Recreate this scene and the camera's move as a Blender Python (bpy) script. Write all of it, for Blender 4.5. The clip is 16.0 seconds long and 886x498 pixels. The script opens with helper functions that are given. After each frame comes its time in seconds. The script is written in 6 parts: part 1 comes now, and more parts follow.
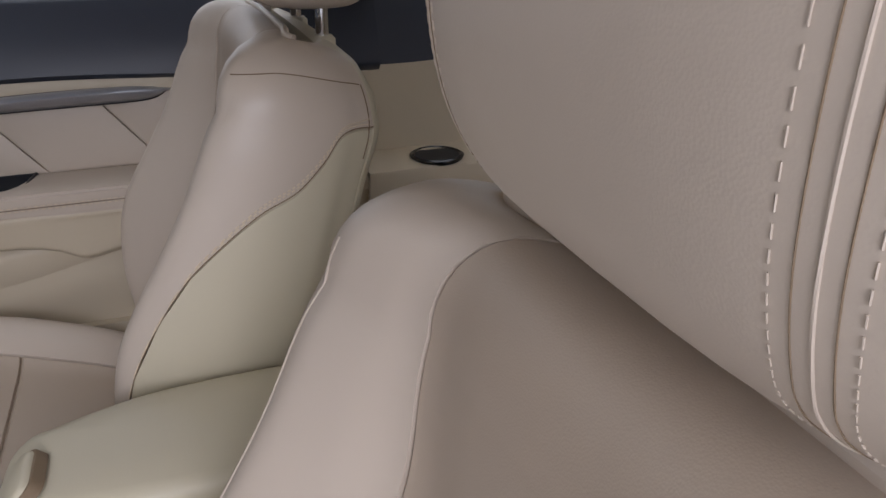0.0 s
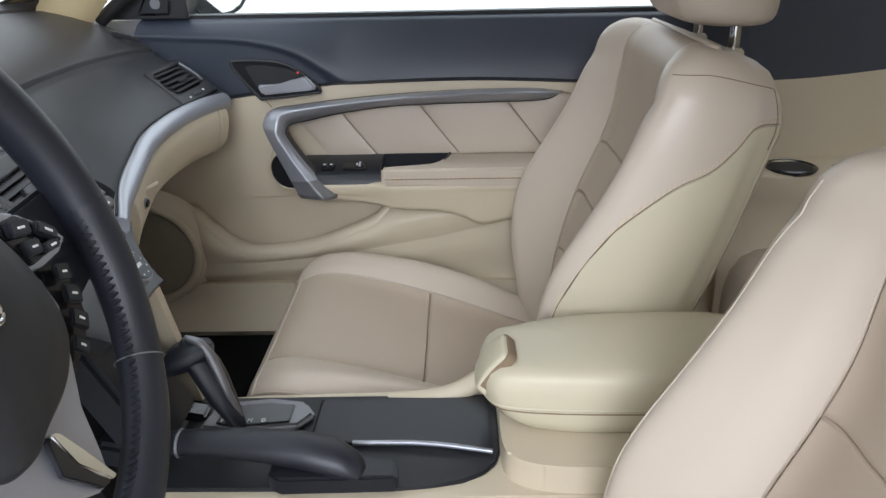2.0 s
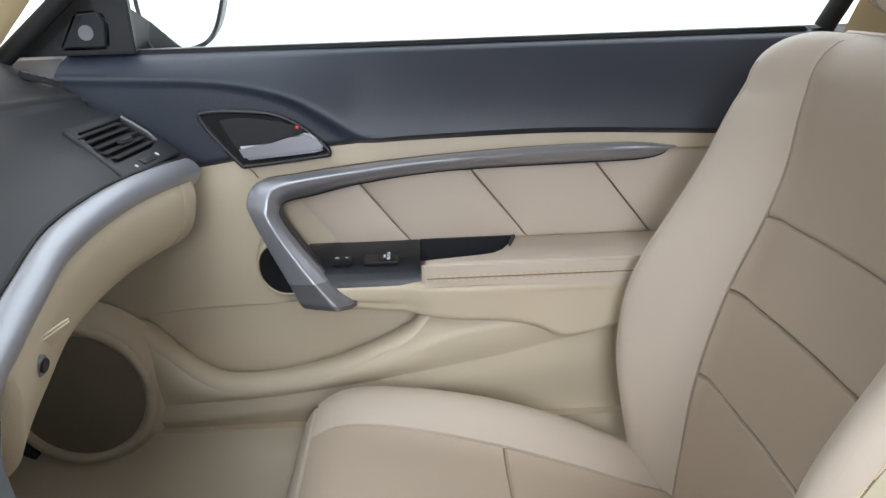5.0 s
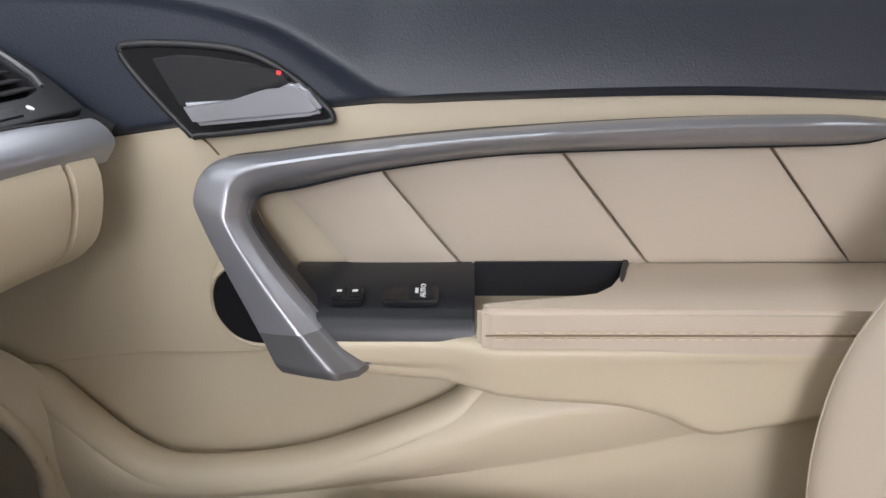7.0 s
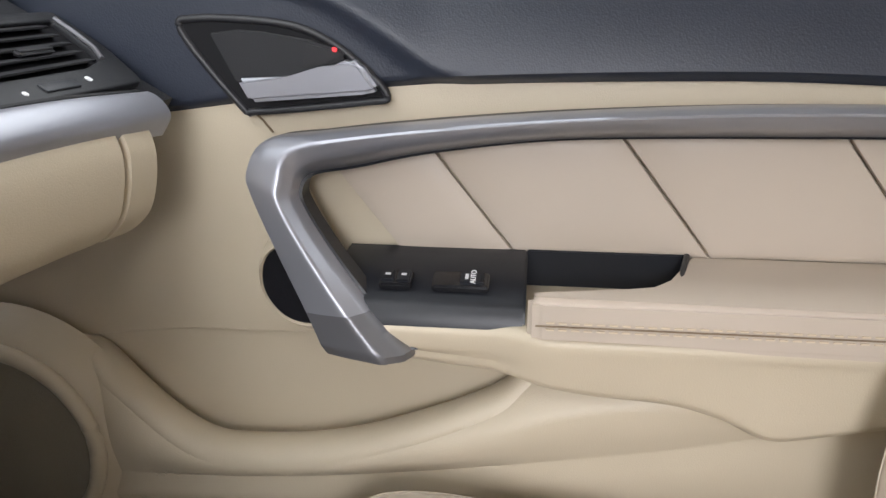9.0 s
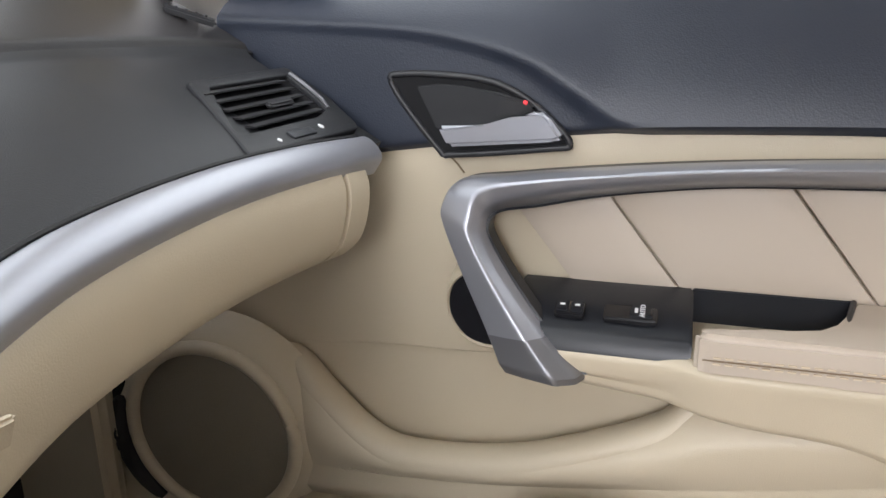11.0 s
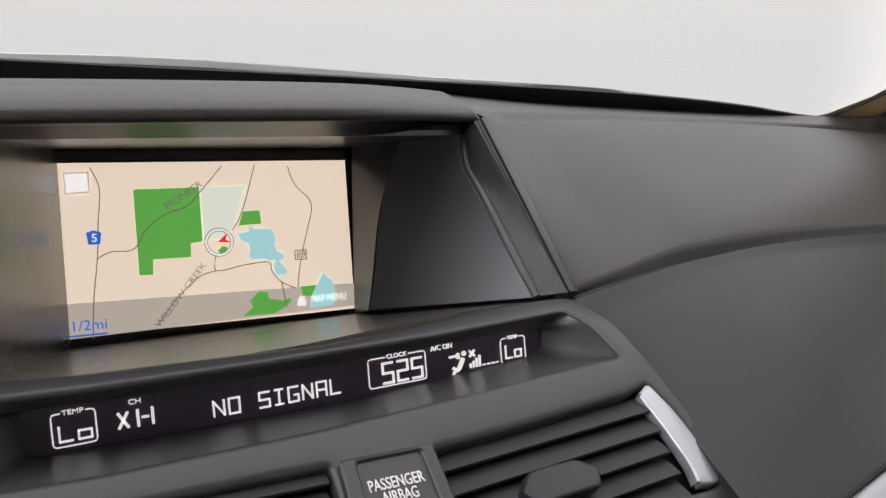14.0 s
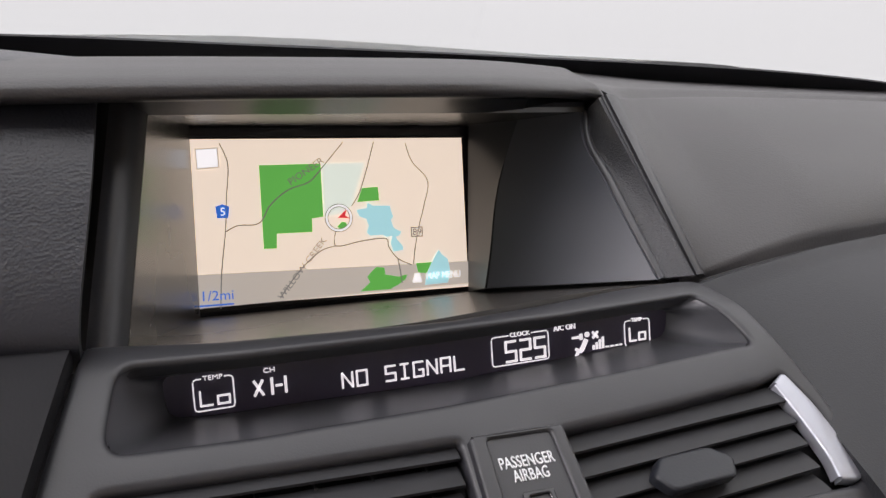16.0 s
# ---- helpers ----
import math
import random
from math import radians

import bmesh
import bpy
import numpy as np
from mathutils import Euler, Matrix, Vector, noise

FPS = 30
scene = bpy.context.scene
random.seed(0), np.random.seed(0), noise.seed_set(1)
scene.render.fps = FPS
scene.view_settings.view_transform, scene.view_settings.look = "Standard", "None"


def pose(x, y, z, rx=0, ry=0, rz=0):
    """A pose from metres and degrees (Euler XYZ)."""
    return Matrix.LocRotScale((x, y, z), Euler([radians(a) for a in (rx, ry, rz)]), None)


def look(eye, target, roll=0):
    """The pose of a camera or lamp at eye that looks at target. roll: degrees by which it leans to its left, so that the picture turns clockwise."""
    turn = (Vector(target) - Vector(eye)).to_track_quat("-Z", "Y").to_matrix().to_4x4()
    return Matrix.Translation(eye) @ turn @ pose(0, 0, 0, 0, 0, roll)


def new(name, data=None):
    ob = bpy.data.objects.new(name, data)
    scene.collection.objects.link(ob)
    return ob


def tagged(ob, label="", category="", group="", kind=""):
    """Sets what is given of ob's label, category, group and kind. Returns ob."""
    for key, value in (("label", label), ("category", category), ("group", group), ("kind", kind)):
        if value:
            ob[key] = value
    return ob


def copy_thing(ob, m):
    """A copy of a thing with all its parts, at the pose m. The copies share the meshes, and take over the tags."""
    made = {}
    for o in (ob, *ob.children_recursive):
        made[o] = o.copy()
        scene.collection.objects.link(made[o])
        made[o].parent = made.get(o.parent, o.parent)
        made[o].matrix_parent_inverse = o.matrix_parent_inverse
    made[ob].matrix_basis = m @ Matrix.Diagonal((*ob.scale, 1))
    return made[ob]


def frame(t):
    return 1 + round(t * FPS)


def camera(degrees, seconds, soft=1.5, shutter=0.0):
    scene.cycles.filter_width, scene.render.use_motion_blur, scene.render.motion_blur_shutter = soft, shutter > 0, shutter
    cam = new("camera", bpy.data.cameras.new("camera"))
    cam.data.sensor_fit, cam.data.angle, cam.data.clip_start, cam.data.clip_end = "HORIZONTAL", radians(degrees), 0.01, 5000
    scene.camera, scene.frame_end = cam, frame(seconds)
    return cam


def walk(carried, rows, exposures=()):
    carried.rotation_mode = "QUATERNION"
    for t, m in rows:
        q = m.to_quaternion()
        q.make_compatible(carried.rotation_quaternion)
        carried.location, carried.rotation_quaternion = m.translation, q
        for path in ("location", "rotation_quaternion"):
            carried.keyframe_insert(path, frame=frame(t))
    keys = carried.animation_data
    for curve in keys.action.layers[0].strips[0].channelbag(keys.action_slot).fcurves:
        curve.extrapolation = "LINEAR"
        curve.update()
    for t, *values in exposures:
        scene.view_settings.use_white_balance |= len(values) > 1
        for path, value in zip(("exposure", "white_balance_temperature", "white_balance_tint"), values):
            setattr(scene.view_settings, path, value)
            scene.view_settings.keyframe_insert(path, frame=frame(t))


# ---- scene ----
from mathutils.geometry import delaunay_2d_cdt

cam = camera(59.4, 16.0)

PATH = [
    (0, (-0.5090, -0.0925, 0.9512), (1.2068, -0.7117, 0.1311), -0.08),
    (0.5, (-0.5310, -0.0840, 0.9448), (1.2786, -0.3791, 0.1460), -0.78),
    (1, (-0.5860, -0.0533, 0.9500), (1.2497, -0.1102, 0.1582), -1.15),
    (1.5, (-0.6390, 0.0121, 0.9606), (1.2045, 0.0323, 0.1853), -1.24),
    (2, (-0.6800, 0.0859, 0.9657), (1.1703, 0.1269, 0.2076), -1.22),
    (2.5, (-0.6940, 0.1168, 0.9538), (1.1629, 0.1737, 0.2130), -1.31),
    (3, (-0.6540, 0.1185, 0.9449), (1.2068, 0.1836, 0.2148), -1.50),
    (3.5, (-0.5530, 0.1128, 0.9255), (1.3140, 0.1778, 0.2113), -1.48),
    (4, (-0.4540, 0.1478, 0.9119), (1.4121, 0.2190, 0.1961), -1.68),
    (4.5, (-0.3700, 0.1781, 0.9100), (1.5045, 0.1606, 0.2129), -1.67),
    (5, (-0.2520, 0.2161, 0.8826), (1.6512, 0.1687, 0.2697), -2.00),
    (7.5, (0.1390, 0.2262, 0.7951), (2.0206, 0.3391, 0.1265), -0.44),
    (8, (0.1360, 0.2196, 0.7896), (2.0139, 0.3846, 0.1215), -0.24),
    (10.5, (0.1050, 0.2350, 0.8117), (1.9552, 0.6255, 0.1603), -0.66),
    (11, (0.0650, 0.2447, 0.8174), (1.8901, 0.8009, 0.2177), -0.84),
    (11.5, (0.0310, 0.2526, 0.8190), (1.7892, 1.0364, 0.2763), -0.93),
    (12, (0.0000, 0.2614, 0.8226), (1.6458, 1.2912, 0.3423), -0.73),
    (12.5, (-0.0360, 0.2701, 0.8413), (1.4337, 1.5692, 0.4510), -0.49),
    (13, (-0.0580, 0.2832, 0.8542), (1.2068, 1.7944, 0.5129), 0.47),
    (13.5, (-0.0770, 0.2911, 0.8708), (0.9821, 1.9515, 0.5227), 1.29),
    (14, (-0.0930, 0.2887, 0.8766), (0.8060, 2.0359, 0.5036), 1.51),
    (14.5, (-0.1040, 0.2937, 0.8760), (0.6890, 2.0859, 0.4770), 1.62),
    (15, (-0.1070, 0.2968, 0.8742), (0.6207, 2.1127, 0.4580), 1.56),
    (15.5, (-0.1070, 0.2979, 0.8733), (0.5912, 2.1235, 0.4494), 1.41),
    (16, (-0.1070, 0.2978, 0.8743), (0.5761, 2.1283, 0.4469), 1.25),
]
walk(cam, [(t, look(eye, target, roll)) for t, eye, target, roll in PATH], [(0, -0.75, 6050, 17), (0.5, -0.5, 6050, 14), (1, -0.2, 6000, 11), (2, -0.05, 5950, 8), (3.5, 0.15, 6100, 9), (5, 0.2, 6050, 8), (7.5, 0.42, 6350, 12), (10.5, 0.45, 6300, 11), (12, 0.46, 6600, 11), (12.5, 0.52, 6800, 12), (13, 0.54, 6750, 13), (13.5, 0.14, 6750, 15), (14, 0.13, 6700, 15), (15, 0.18, 6620, 16), (16, 0.22, 6550, 17)])

# ---- world and light: a bright white photo studio around the car ----
world = bpy.data.worlds.new("studio")
scene.world = world
world.use_nodes = True
wn = world.node_tree
bg = wn.nodes["Background"]
wtc = wn.nodes.new("ShaderNodeTexCoord")
wsep = wn.nodes.new("ShaderNodeSeparateXYZ")
wn.links.new(wtc.outputs["Generated"], wsep.inputs[0])


def ramp_of(socket, a, b, lo, hi):
    """A smooth share of the studio's light, rising from lo to hi as the direction's socket goes from a to b."""
    n = wn.nodes.new("ShaderNodeMapRange")
    n.interpolation_type = "SMOOTHSTEP"
    for k, v in zip((1, 2, 3, 4), (a, b, lo, hi)):
        n.inputs[k].default_value = v
    wn.links.new(wsep.outputs[socket], n.inputs[0])
    return n.outputs[0]


def plus(a, b):
    n = wn.nodes.new("ShaderNodeMath")
    wn.links.new(a, n.inputs[0])
    wn.links.new(b, n.inputs[1])
    return n.outputs[0]


def times(a, b):
    n = wn.nodes.new("ShaderNodeMath")
    n.operation = "MULTIPLY"
    wn.links.new(a, n.inputs[0])
    wn.links.new(b, n.inputs[1])
    return n.outputs[0]


# pale walls, a lit ceiling, and the main soft light on the open driver's side
side = times(ramp_of("X", -0.2, -0.95, 0.0, 1.2), ramp_of("Z", -0.3, 0.1, 0.2, 1.0))
above = times(ramp_of("Z", 0.05, 0.75, 0.0, 2.3), ramp_of("Y", -0.1, 0.6, 1.0, 0.45))
walls = times(ramp_of("Z", -0.5, 0.0, 0.6, 0.76), ramp_of("Z", 0.14, 0.42, 1.0, 0.5))
glow = plus(plus(plus(side, above), ramp_of("X", 0.78, 0.97, 0.0, 1.2)), walls)
bg.inputs["Color"].default_value = (1.0, 0.985, 1.0, 1)
wn.links.new(glow, bg.inputs["Strength"])
# unseen area lamp, added for the studio's light through the open driver's doorway
doorway = bpy.data.lights.new("doorway_light", "AREA")
doorway.shape = "RECTANGLE"
doorway.size, doorway.size_y = 0.75, 0.80
doorway.energy = 42.0
doorway.color = (1.0, 0.985, 1.0)
new("doorway_light", doorway).matrix_world = look((-2.3, 0.14, 1.62), (0.6, 0.10, 0.50))


# ---- materials ----
def mat(name, color, rough=0.5, metal=0.0, grain=0.0, scale=300.0, mottle=0.06, mscale=6.0, kind="noise", emit=None, spec=0.5, wear=0.0, folds=0.0):
    m = bpy.data.materials.new(name)
    m.use_nodes = True
    nt = m.node_tree
    b = nt.nodes["Principled BSDF"]
    b.inputs["Metallic"].default_value = metal
    b.inputs["Specular IOR Level"].default_value = spec
    tc = nt.nodes.new("ShaderNodeTexCoord")
    big = nt.nodes.new("ShaderNodeTexNoise")
    big.inputs["Scale"].default_value = mscale
    big.inputs["Detail"].default_value = 4
    nt.links.new(tc.outputs["Object"], big.inputs["Vector"])
    ramp = nt.nodes.new("ShaderNodeMixRGB")
    lo = tuple(c * (1 - mottle) for c in color)
    hi = tuple(min(1, c * (1 + mottle)) for c in color)
    ramp.inputs[1].default_value = (*lo, 1)
    ramp.inputs[2].default_value = (*hi, 1)
    nt.links.new(big.outputs["Fac"], ramp.inputs[0])
    last = ramp
    fine = nt.nodes.new("ShaderNodeTexVoronoi" if kind == "cells" else "ShaderNodeTexNoise")
    fine.inputs["Scale"].default_value = scale
    nt.links.new(tc.outputs["Object"], fine.inputs["Vector"])
    fac = fine.outputs["Distance"] if kind == "cells" else fine.outputs["Fac"]
    if wear:
        mix = nt.nodes.new("ShaderNodeMixRGB")
        mix.blend_type = "MULTIPLY"
        mix.inputs[0].default_value = wear
        nt.links.new(last.outputs[0], mix.inputs[1])
        nt.links.new(fac, mix.inputs[2])
        last = mix
    nt.links.new(last.outputs[0], b.inputs["Base Color"])
    rr = nt.nodes.new("ShaderNodeMapRange")
    rr.inputs[3].default_value = max(0.02, rough - 0.07)
    rr.inputs[4].default_value = min(1, rough + 0.07)
    nt.links.new(big.outputs["Fac"], rr.inputs[0])
    nt.links.new(rr.outputs[0], b.inputs["Roughness"])
    if grain:
        bump = nt.nodes.new("ShaderNodeBump")
        bump.inputs["Strength"].default_value = grain
        bump.inputs["Distance"].default_value = 0.001
        nt.links.new(fac, bump.inputs["Height"])
        nt.links.new(bump.outputs[0], b.inputs["Normal"])
        if folds:
            # soft, uneven padding under the skin
            slow = nt.nodes.new("ShaderNodeTexNoise")
            slow.inputs["Scale"].default_value = 22
            slow.inputs["Detail"].default_value = 2
            nt.links.new(tc.outputs["Object"], slow.inputs["Vector"])
            soft = nt.nodes.new("ShaderNodeBump")
            soft.inputs["Strength"].default_value = folds
            soft.inputs["Distance"].default_value = 0.006
            nt.links.new(slow.outputs["Fac"], soft.inputs["Height"])
            nt.links.new(soft.outputs[0], bump.inputs["Normal"])
    if emit:
        b.inputs["Emission Color"].default_value = (*color, 1)
        b.inputs["Emission Strength"].default_value = emit
    return m


LEATHER = mat("beige_leather", (0.53, 0.457, 0.378), 0.40, grain=0.05, scale=1300, kind="cells", mottle=0.06, folds=0.12)
LEATHER_IN = mat("beige_insert_leather", (0.44, 0.362, 0.282), 0.44, grain=0.09, scale=1100, kind="cells", mottle=0.06, folds=0.14)
BEIGE = mat("beige_plastic", (0.56, 0.487, 0.365), 0.44, grain=0.22, scale=900, mottle=0.04)
VINYL = mat("armrest_vinyl", (0.55, 0.50, 0.37), 0.46, grain=0.12, scale=900, mottle=0.04, folds=0.08)
SEAM = mat("seam_thread", (0.22, 0.16, 0.10), 0.8, grain=0.3, scale=900)
STITCH = mat("cream_thread", (0.66, 0.56, 0.42), 0.7, grain=0.3, scale=900)
BLACK = mat("black_soft_plastic", (0.019, 0.0198, 0.0225), 0.46, grain=0.14, scale=1200, kind="cells", mottle=0.12, spec=0.32)
BLACK_TOP = mat("black_dash_top", (0.030, 0.0285, 0.0295), 0.42, grain=0.15, scale=900, kind="cells", mottle=0.12)
NAVY = mat("blue_black_door_vinyl", (0.024, 0.030, 0.046), 0.42, grain=0.15, scale=650, kind="cells", mottle=0.12)
HARD = mat("black_hard_plastic", (0.0135, 0.0150, 0.0190), 0.36, grain=0.1, scale=900, mottle=0.15, spec=0.35)
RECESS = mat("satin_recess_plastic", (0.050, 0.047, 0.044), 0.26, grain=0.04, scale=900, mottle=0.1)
SCOOP = mat("satin_scoop_plastic", (0.044, 0.045, 0.050), 0.32, grain=0.04, scale=1400, mottle=0.1)
GRAINED = mat("coarse_grained_plastic", (0.046, 0.047, 0.052), 0.40, grain=0.35, scale=950, kind="cells", mottle=0.12)
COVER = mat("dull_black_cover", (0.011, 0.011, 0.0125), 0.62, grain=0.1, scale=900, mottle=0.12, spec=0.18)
SLAT = mat("matte_slat_plastic", (0.020, 0.0202, 0.0225), 0.5, grain=0.05, scale=1200, mottle=0.1, spec=0.35)
# lighter, bluer recess plastic: light on the right wall put into its colour
RECESS_LIT = mat("satin_recess_lit", (0.060, 0.064, 0.076), 0.42, grain=0.05, scale=1400, mottle=0.1)
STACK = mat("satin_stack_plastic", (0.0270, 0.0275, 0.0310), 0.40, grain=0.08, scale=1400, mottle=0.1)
VENT = mat("vent_plastic", (0.011, 0.011, 0.0125), 0.55, mottle=0.15, spec=0.15)
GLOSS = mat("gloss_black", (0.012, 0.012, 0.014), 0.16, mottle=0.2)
WHEEL = mat("black_wheel_leather", (0.0125, 0.0142, 0.0205), 0.42, grain=0.14, scale=1300, kind="cells", mottle=0.15)
PEBBLE = mat("pebbled_black_vinyl", (0.019, 0.020, 0.025), 0.38, grain=0.2, scale=800, kind="cells", mottle=0.15)
SILVER = mat("satin_silver_paint", (0.36, 0.37, 0.41), 0.33, metal=0.6, grain=0.05, scale=2500, mottle=0.03)
GUN = mat("dark_silver_paint", (0.20, 0.20, 0.215), 0.36, metal=0.6, grain=0.05, scale=2500, mottle=0.04)
CHROME = mat("chrome", (0.75, 0.76, 0.78), 0.1, metal=1.0, mottle=0.02)
CARPET = mat("black_carpet", (0.010, 0.010, 0.011), 0.95, grain=1.0, scale=700, mottle=0.2)
MESHM = mat("speaker_cloth", (0.30, 0.265, 0.20), 0.85, grain=0.9, scale=1400, kind="cells", mottle=0.08)
LINER = mat("headliner_cloth", (0.58, 0.50, 0.37), 0.9, grain=0.4, scale=900, mottle=0.04)
PILLAR = mat("pillar_trim", (0.50, 0.40, 0.23), 0.6, grain=0.25, scale=800, mottle=0.04)
PAINT = mat("silver_body_paint", (0.70, 0.70, 0.71), 0.3, metal=0.8, mottle=0.02)
WHITE_INK = mat("white_ink", (0.75, 0.76, 0.78), 0.6)
GREY_BTN = mat("grey_button_plastic", (0.13, 0.12, 0.115), 0.45, grain=0.15, scale=900)
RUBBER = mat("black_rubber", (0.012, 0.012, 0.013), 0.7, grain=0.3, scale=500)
LED = mat("amber_lamp", (1.0, 0.62, 0.03), 0.4, emit=1.6)
LCD_INK = mat("lit_segment", (0.80, 0.78, 0.80), 0.4, emit=0.72)
LCD_BG = mat("display_window", (0.055, 0.048, 0.075), 0.22, mottle=0.1)
MAP_BG = mat("map_ground", (0.86, 0.74, 0.60), 0.5, emit=0.72, mottle=0.03)
MAP_GREEN = mat("map_green", (0.13, 0.52, 0.09), 0.5, emit=0.55)
MAP_WATER = mat("map_water", (0.38, 0.70, 0.74), 0.5, emit=0.7)
MAP_PALE = mat("map_pale", (0.72, 0.80, 0.70), 0.5, emit=0.72)
MAP_ROAD = mat("map_road", (0.30, 0.28, 0.25), 0.5, emit=0.3)
MAP_BLUE = mat("map_blue", (0.03, 0.16, 0.62), 0.5, emit=0.6)
MAP_RED = mat("map_red", (0.75, 0.04, 0.05), 0.5, emit=0.6)
MAP_WHITE = mat("map_white", (0.9, 0.9, 0.9), 0.5, emit=0.8)
MAP_BAND = mat("map_menu_band", (0.60, 0.55, 0.48), 0.5, emit=0.55)


def glass(name, tint):
    m = bpy.data.materials.new(name)
    m.use_nodes = True
    nt = m.node_tree
    out = nt.nodes["Material Output"]
    tr = nt.nodes.new("ShaderNodeBsdfTransparent")
    tr.inputs[0].default_value = (*tint, 1)
    gl = nt.nodes.new("ShaderNodeBsdfGlossy")
    gl.inputs["Roughness"].default_value = 0.02
    mx = nt.nodes.new("ShaderNodeMixShader")
    mx.inputs[0].default_value = 0.04
    nt.links.new(tr.outputs[0], mx.inputs[1])
    nt.links.new(gl.outputs[0], mx.inputs[2])
    nt.links.new(mx.outputs[0], out.inputs["Surface"])
    return m


GLASS = glass("window_glass", (0.95, 0.97, 0.96))
MIRROR = mat("mirror_glass", (0.92, 0.93, 0.94), 0.02, metal=1.0, mottle=0.0)


# ---- shaping tools ----
def V(*a):
    return Vector(a)


def catmull(p0, p1, p2, p3, t):
    return 0.5 * ((2 * p1) + (p2 - p0) * t + (2 * p0 - 5 * p1 + 4 * p2 - p3) * t * t + (3 * p1 - p0 - 3 * p2 + p3) * t ** 3)


def along(pts, u, closed=False):
    """The point at the control index u (0 to n-1, or 0 to n when closed) of a smooth curve."""
    n = len(pts)
    if closed:
        i = int(math.floor(u))
        q = [Vector(pts[(i + k) % n]) for k in (-1, 0, 1, 2)]
        return catmull(*q, u - i)
    i = min(max(int(math.floor(u)), 0), n - 2)
    q = [Vector(pts[min(max(i + k, 0), n - 1)]) for k in (-1, 0, 1, 2)]
    return catmull(*q, u - i)


def curve(pts, n, closed=False):
    """n points along a smooth curve, evenly by control index."""
    if closed:
        return [along(pts, len(pts) * i / n, True) for i in range(n)]
    return [along(pts, (len(pts) - 1) * i / (n - 1)) for i in range(n)]


def ease(a, b, x):
    t = min(1.0, max(0.0, (x - a) / (b - a)))
    return t * t * (3 - 2 * t)


def table(keys, x):
    """Smooth value at x of a few (x, value) keys in rising x."""
    if x <= keys[0][0]:
        return keys[0][1]
    if x >= keys[-1][0]:
        return keys[-1][1]
    for i in range(len(keys) - 1):
        if x <= keys[i + 1][0]:
            x0, x1 = keys[i][0], keys[i + 1][0]
            y = [keys[min(max(i + k, 0), len(keys) - 1)] for k in (-1, 0, 1, 2)]
            m1 = (y[2][1] - y[0][1]) / max(1e-6, y[2][0] - y[0][0]) * (x1 - x0)
            m2 = (y[3][1] - y[1][1]) / max(1e-6, y[3][0] - y[1][0]) * (x1 - x0)
            t = (x - x0) / (x1 - x0)
            return (2 * t ** 3 - 3 * t * t + 1) * y[1][1] + (t ** 3 - 2 * t * t + t) * m1 + (3 * t * t - 2 * t ** 3) * y[2][1] + (t ** 3 - t * t) * m2


def part(name, data, material, parent=None, label="", smooth=True):
    """Links a bmesh, or (verts, faces), as one mesh object under a thing or a part."""
    me = bpy.data.meshes.new(name)
    if isinstance(data, tuple):
        me.from_pydata([tuple(v) for v in data[0]], [], data[1])
        bm = bmesh.new()
        bm.from_mesh(me)
    else:
        bm = data
    bmesh.ops.recalc_face_normals(bm, faces=bm.faces)
    bm.to_mesh(me)
    bm.free()
    me.materials.append(material)
    if smooth:
        me.shade_smooth()
        me.set_sharp_from_angle(angle=radians(42))
    ob = new(name, me)
    if parent:
        ob.parent = parent
    if label:
        ob["label"] = label
    return ob


def thing(name, label, category, group="", kind=""):
    return tagged(new(name), label, category, group, kind)


def sheet(fn, us, vs, thick=0.004, crease=0.0, flip=1.0):
    """A closed shell over the surface fn(u, v), thickened behind it; crease: how far its rim sinks."""
    nu, nv = len(us), len(vs)
    front, back = [], []
    eu = (us[-1] - us[0]) * 1e-3
    ev = (vs[-1] - vs[0]) * 1e-3
    for i, u in enumerate(us):
        for j, v in enumerate(vs):
            p = fn(u, v)
            du = fn(u + eu, v) - fn(u - eu, v)
            dv = fn(u, v + ev) - fn(u, v - ev)
            n = du.cross(dv)
            n = n.normalized() * flip if n.length > 1e-14 else V(0, 0, 0)
            rim = i in (0, nu - 1) or j in (0, nv - 1)
            front.append(p - n * (crease if rim else 0.0))
            back.append(p - n * (thick + (crease if rim else 0.0)))
    faces = []
    k = nu * nv
    for i in range(nu - 1):
        for j in range(nv - 1):
            a, b, c, d = i * nv + j, (i + 1) * nv + j, (i + 1) * nv + j + 1, i * nv + j + 1
            faces += [(a, b, c, d), (k + d, k + c, k + b, k + a)]
    for i in range(nu - 1):
        for j in (0, nv - 1):
            a, b = i * nv + j, (i + 1) * nv + j
            faces.append((a, b, k + b, k + a))
    for j in range(nv - 1):
        for i in (0, nu - 1):
            a, b = i * nv + j, i * nv + j + 1
            faces.append((a, b, k + b, k + a))
    return front + back, faces


def span(a, b, n, rim=0.0):
    """n even steps from a to b; with rim, an extra step that far inside either end."""
    s = [a + (b - a) * i / (n - 1) for i in range(n)]
    if rim:
        r = rim if b > a else -rim
        s = [a, a + r * 0.45, a + r] + [x for x in s[1:-1] if min(abs(x - a), abs(x - b)) > rim * 1.3] + [b - r, b - r * 0.45, b]
    return s


def loft(rings, caps=True):
    n = len(rings[0])
    verts = [p for r in rings for p in r]
    faces = []
    for i in range(len(rings) - 1):
        for j in range(n):
            faces.append((i * n + j, i * n + (j + 1) % n, (i + 1) * n + (j + 1) % n, (i + 1) * n + j))
    if caps:
        faces.append(tuple(range(n - 1, -1, -1)))
        faces.append(tuple((len(rings) - 1) * n + j for j in range(n)))
    return verts, faces


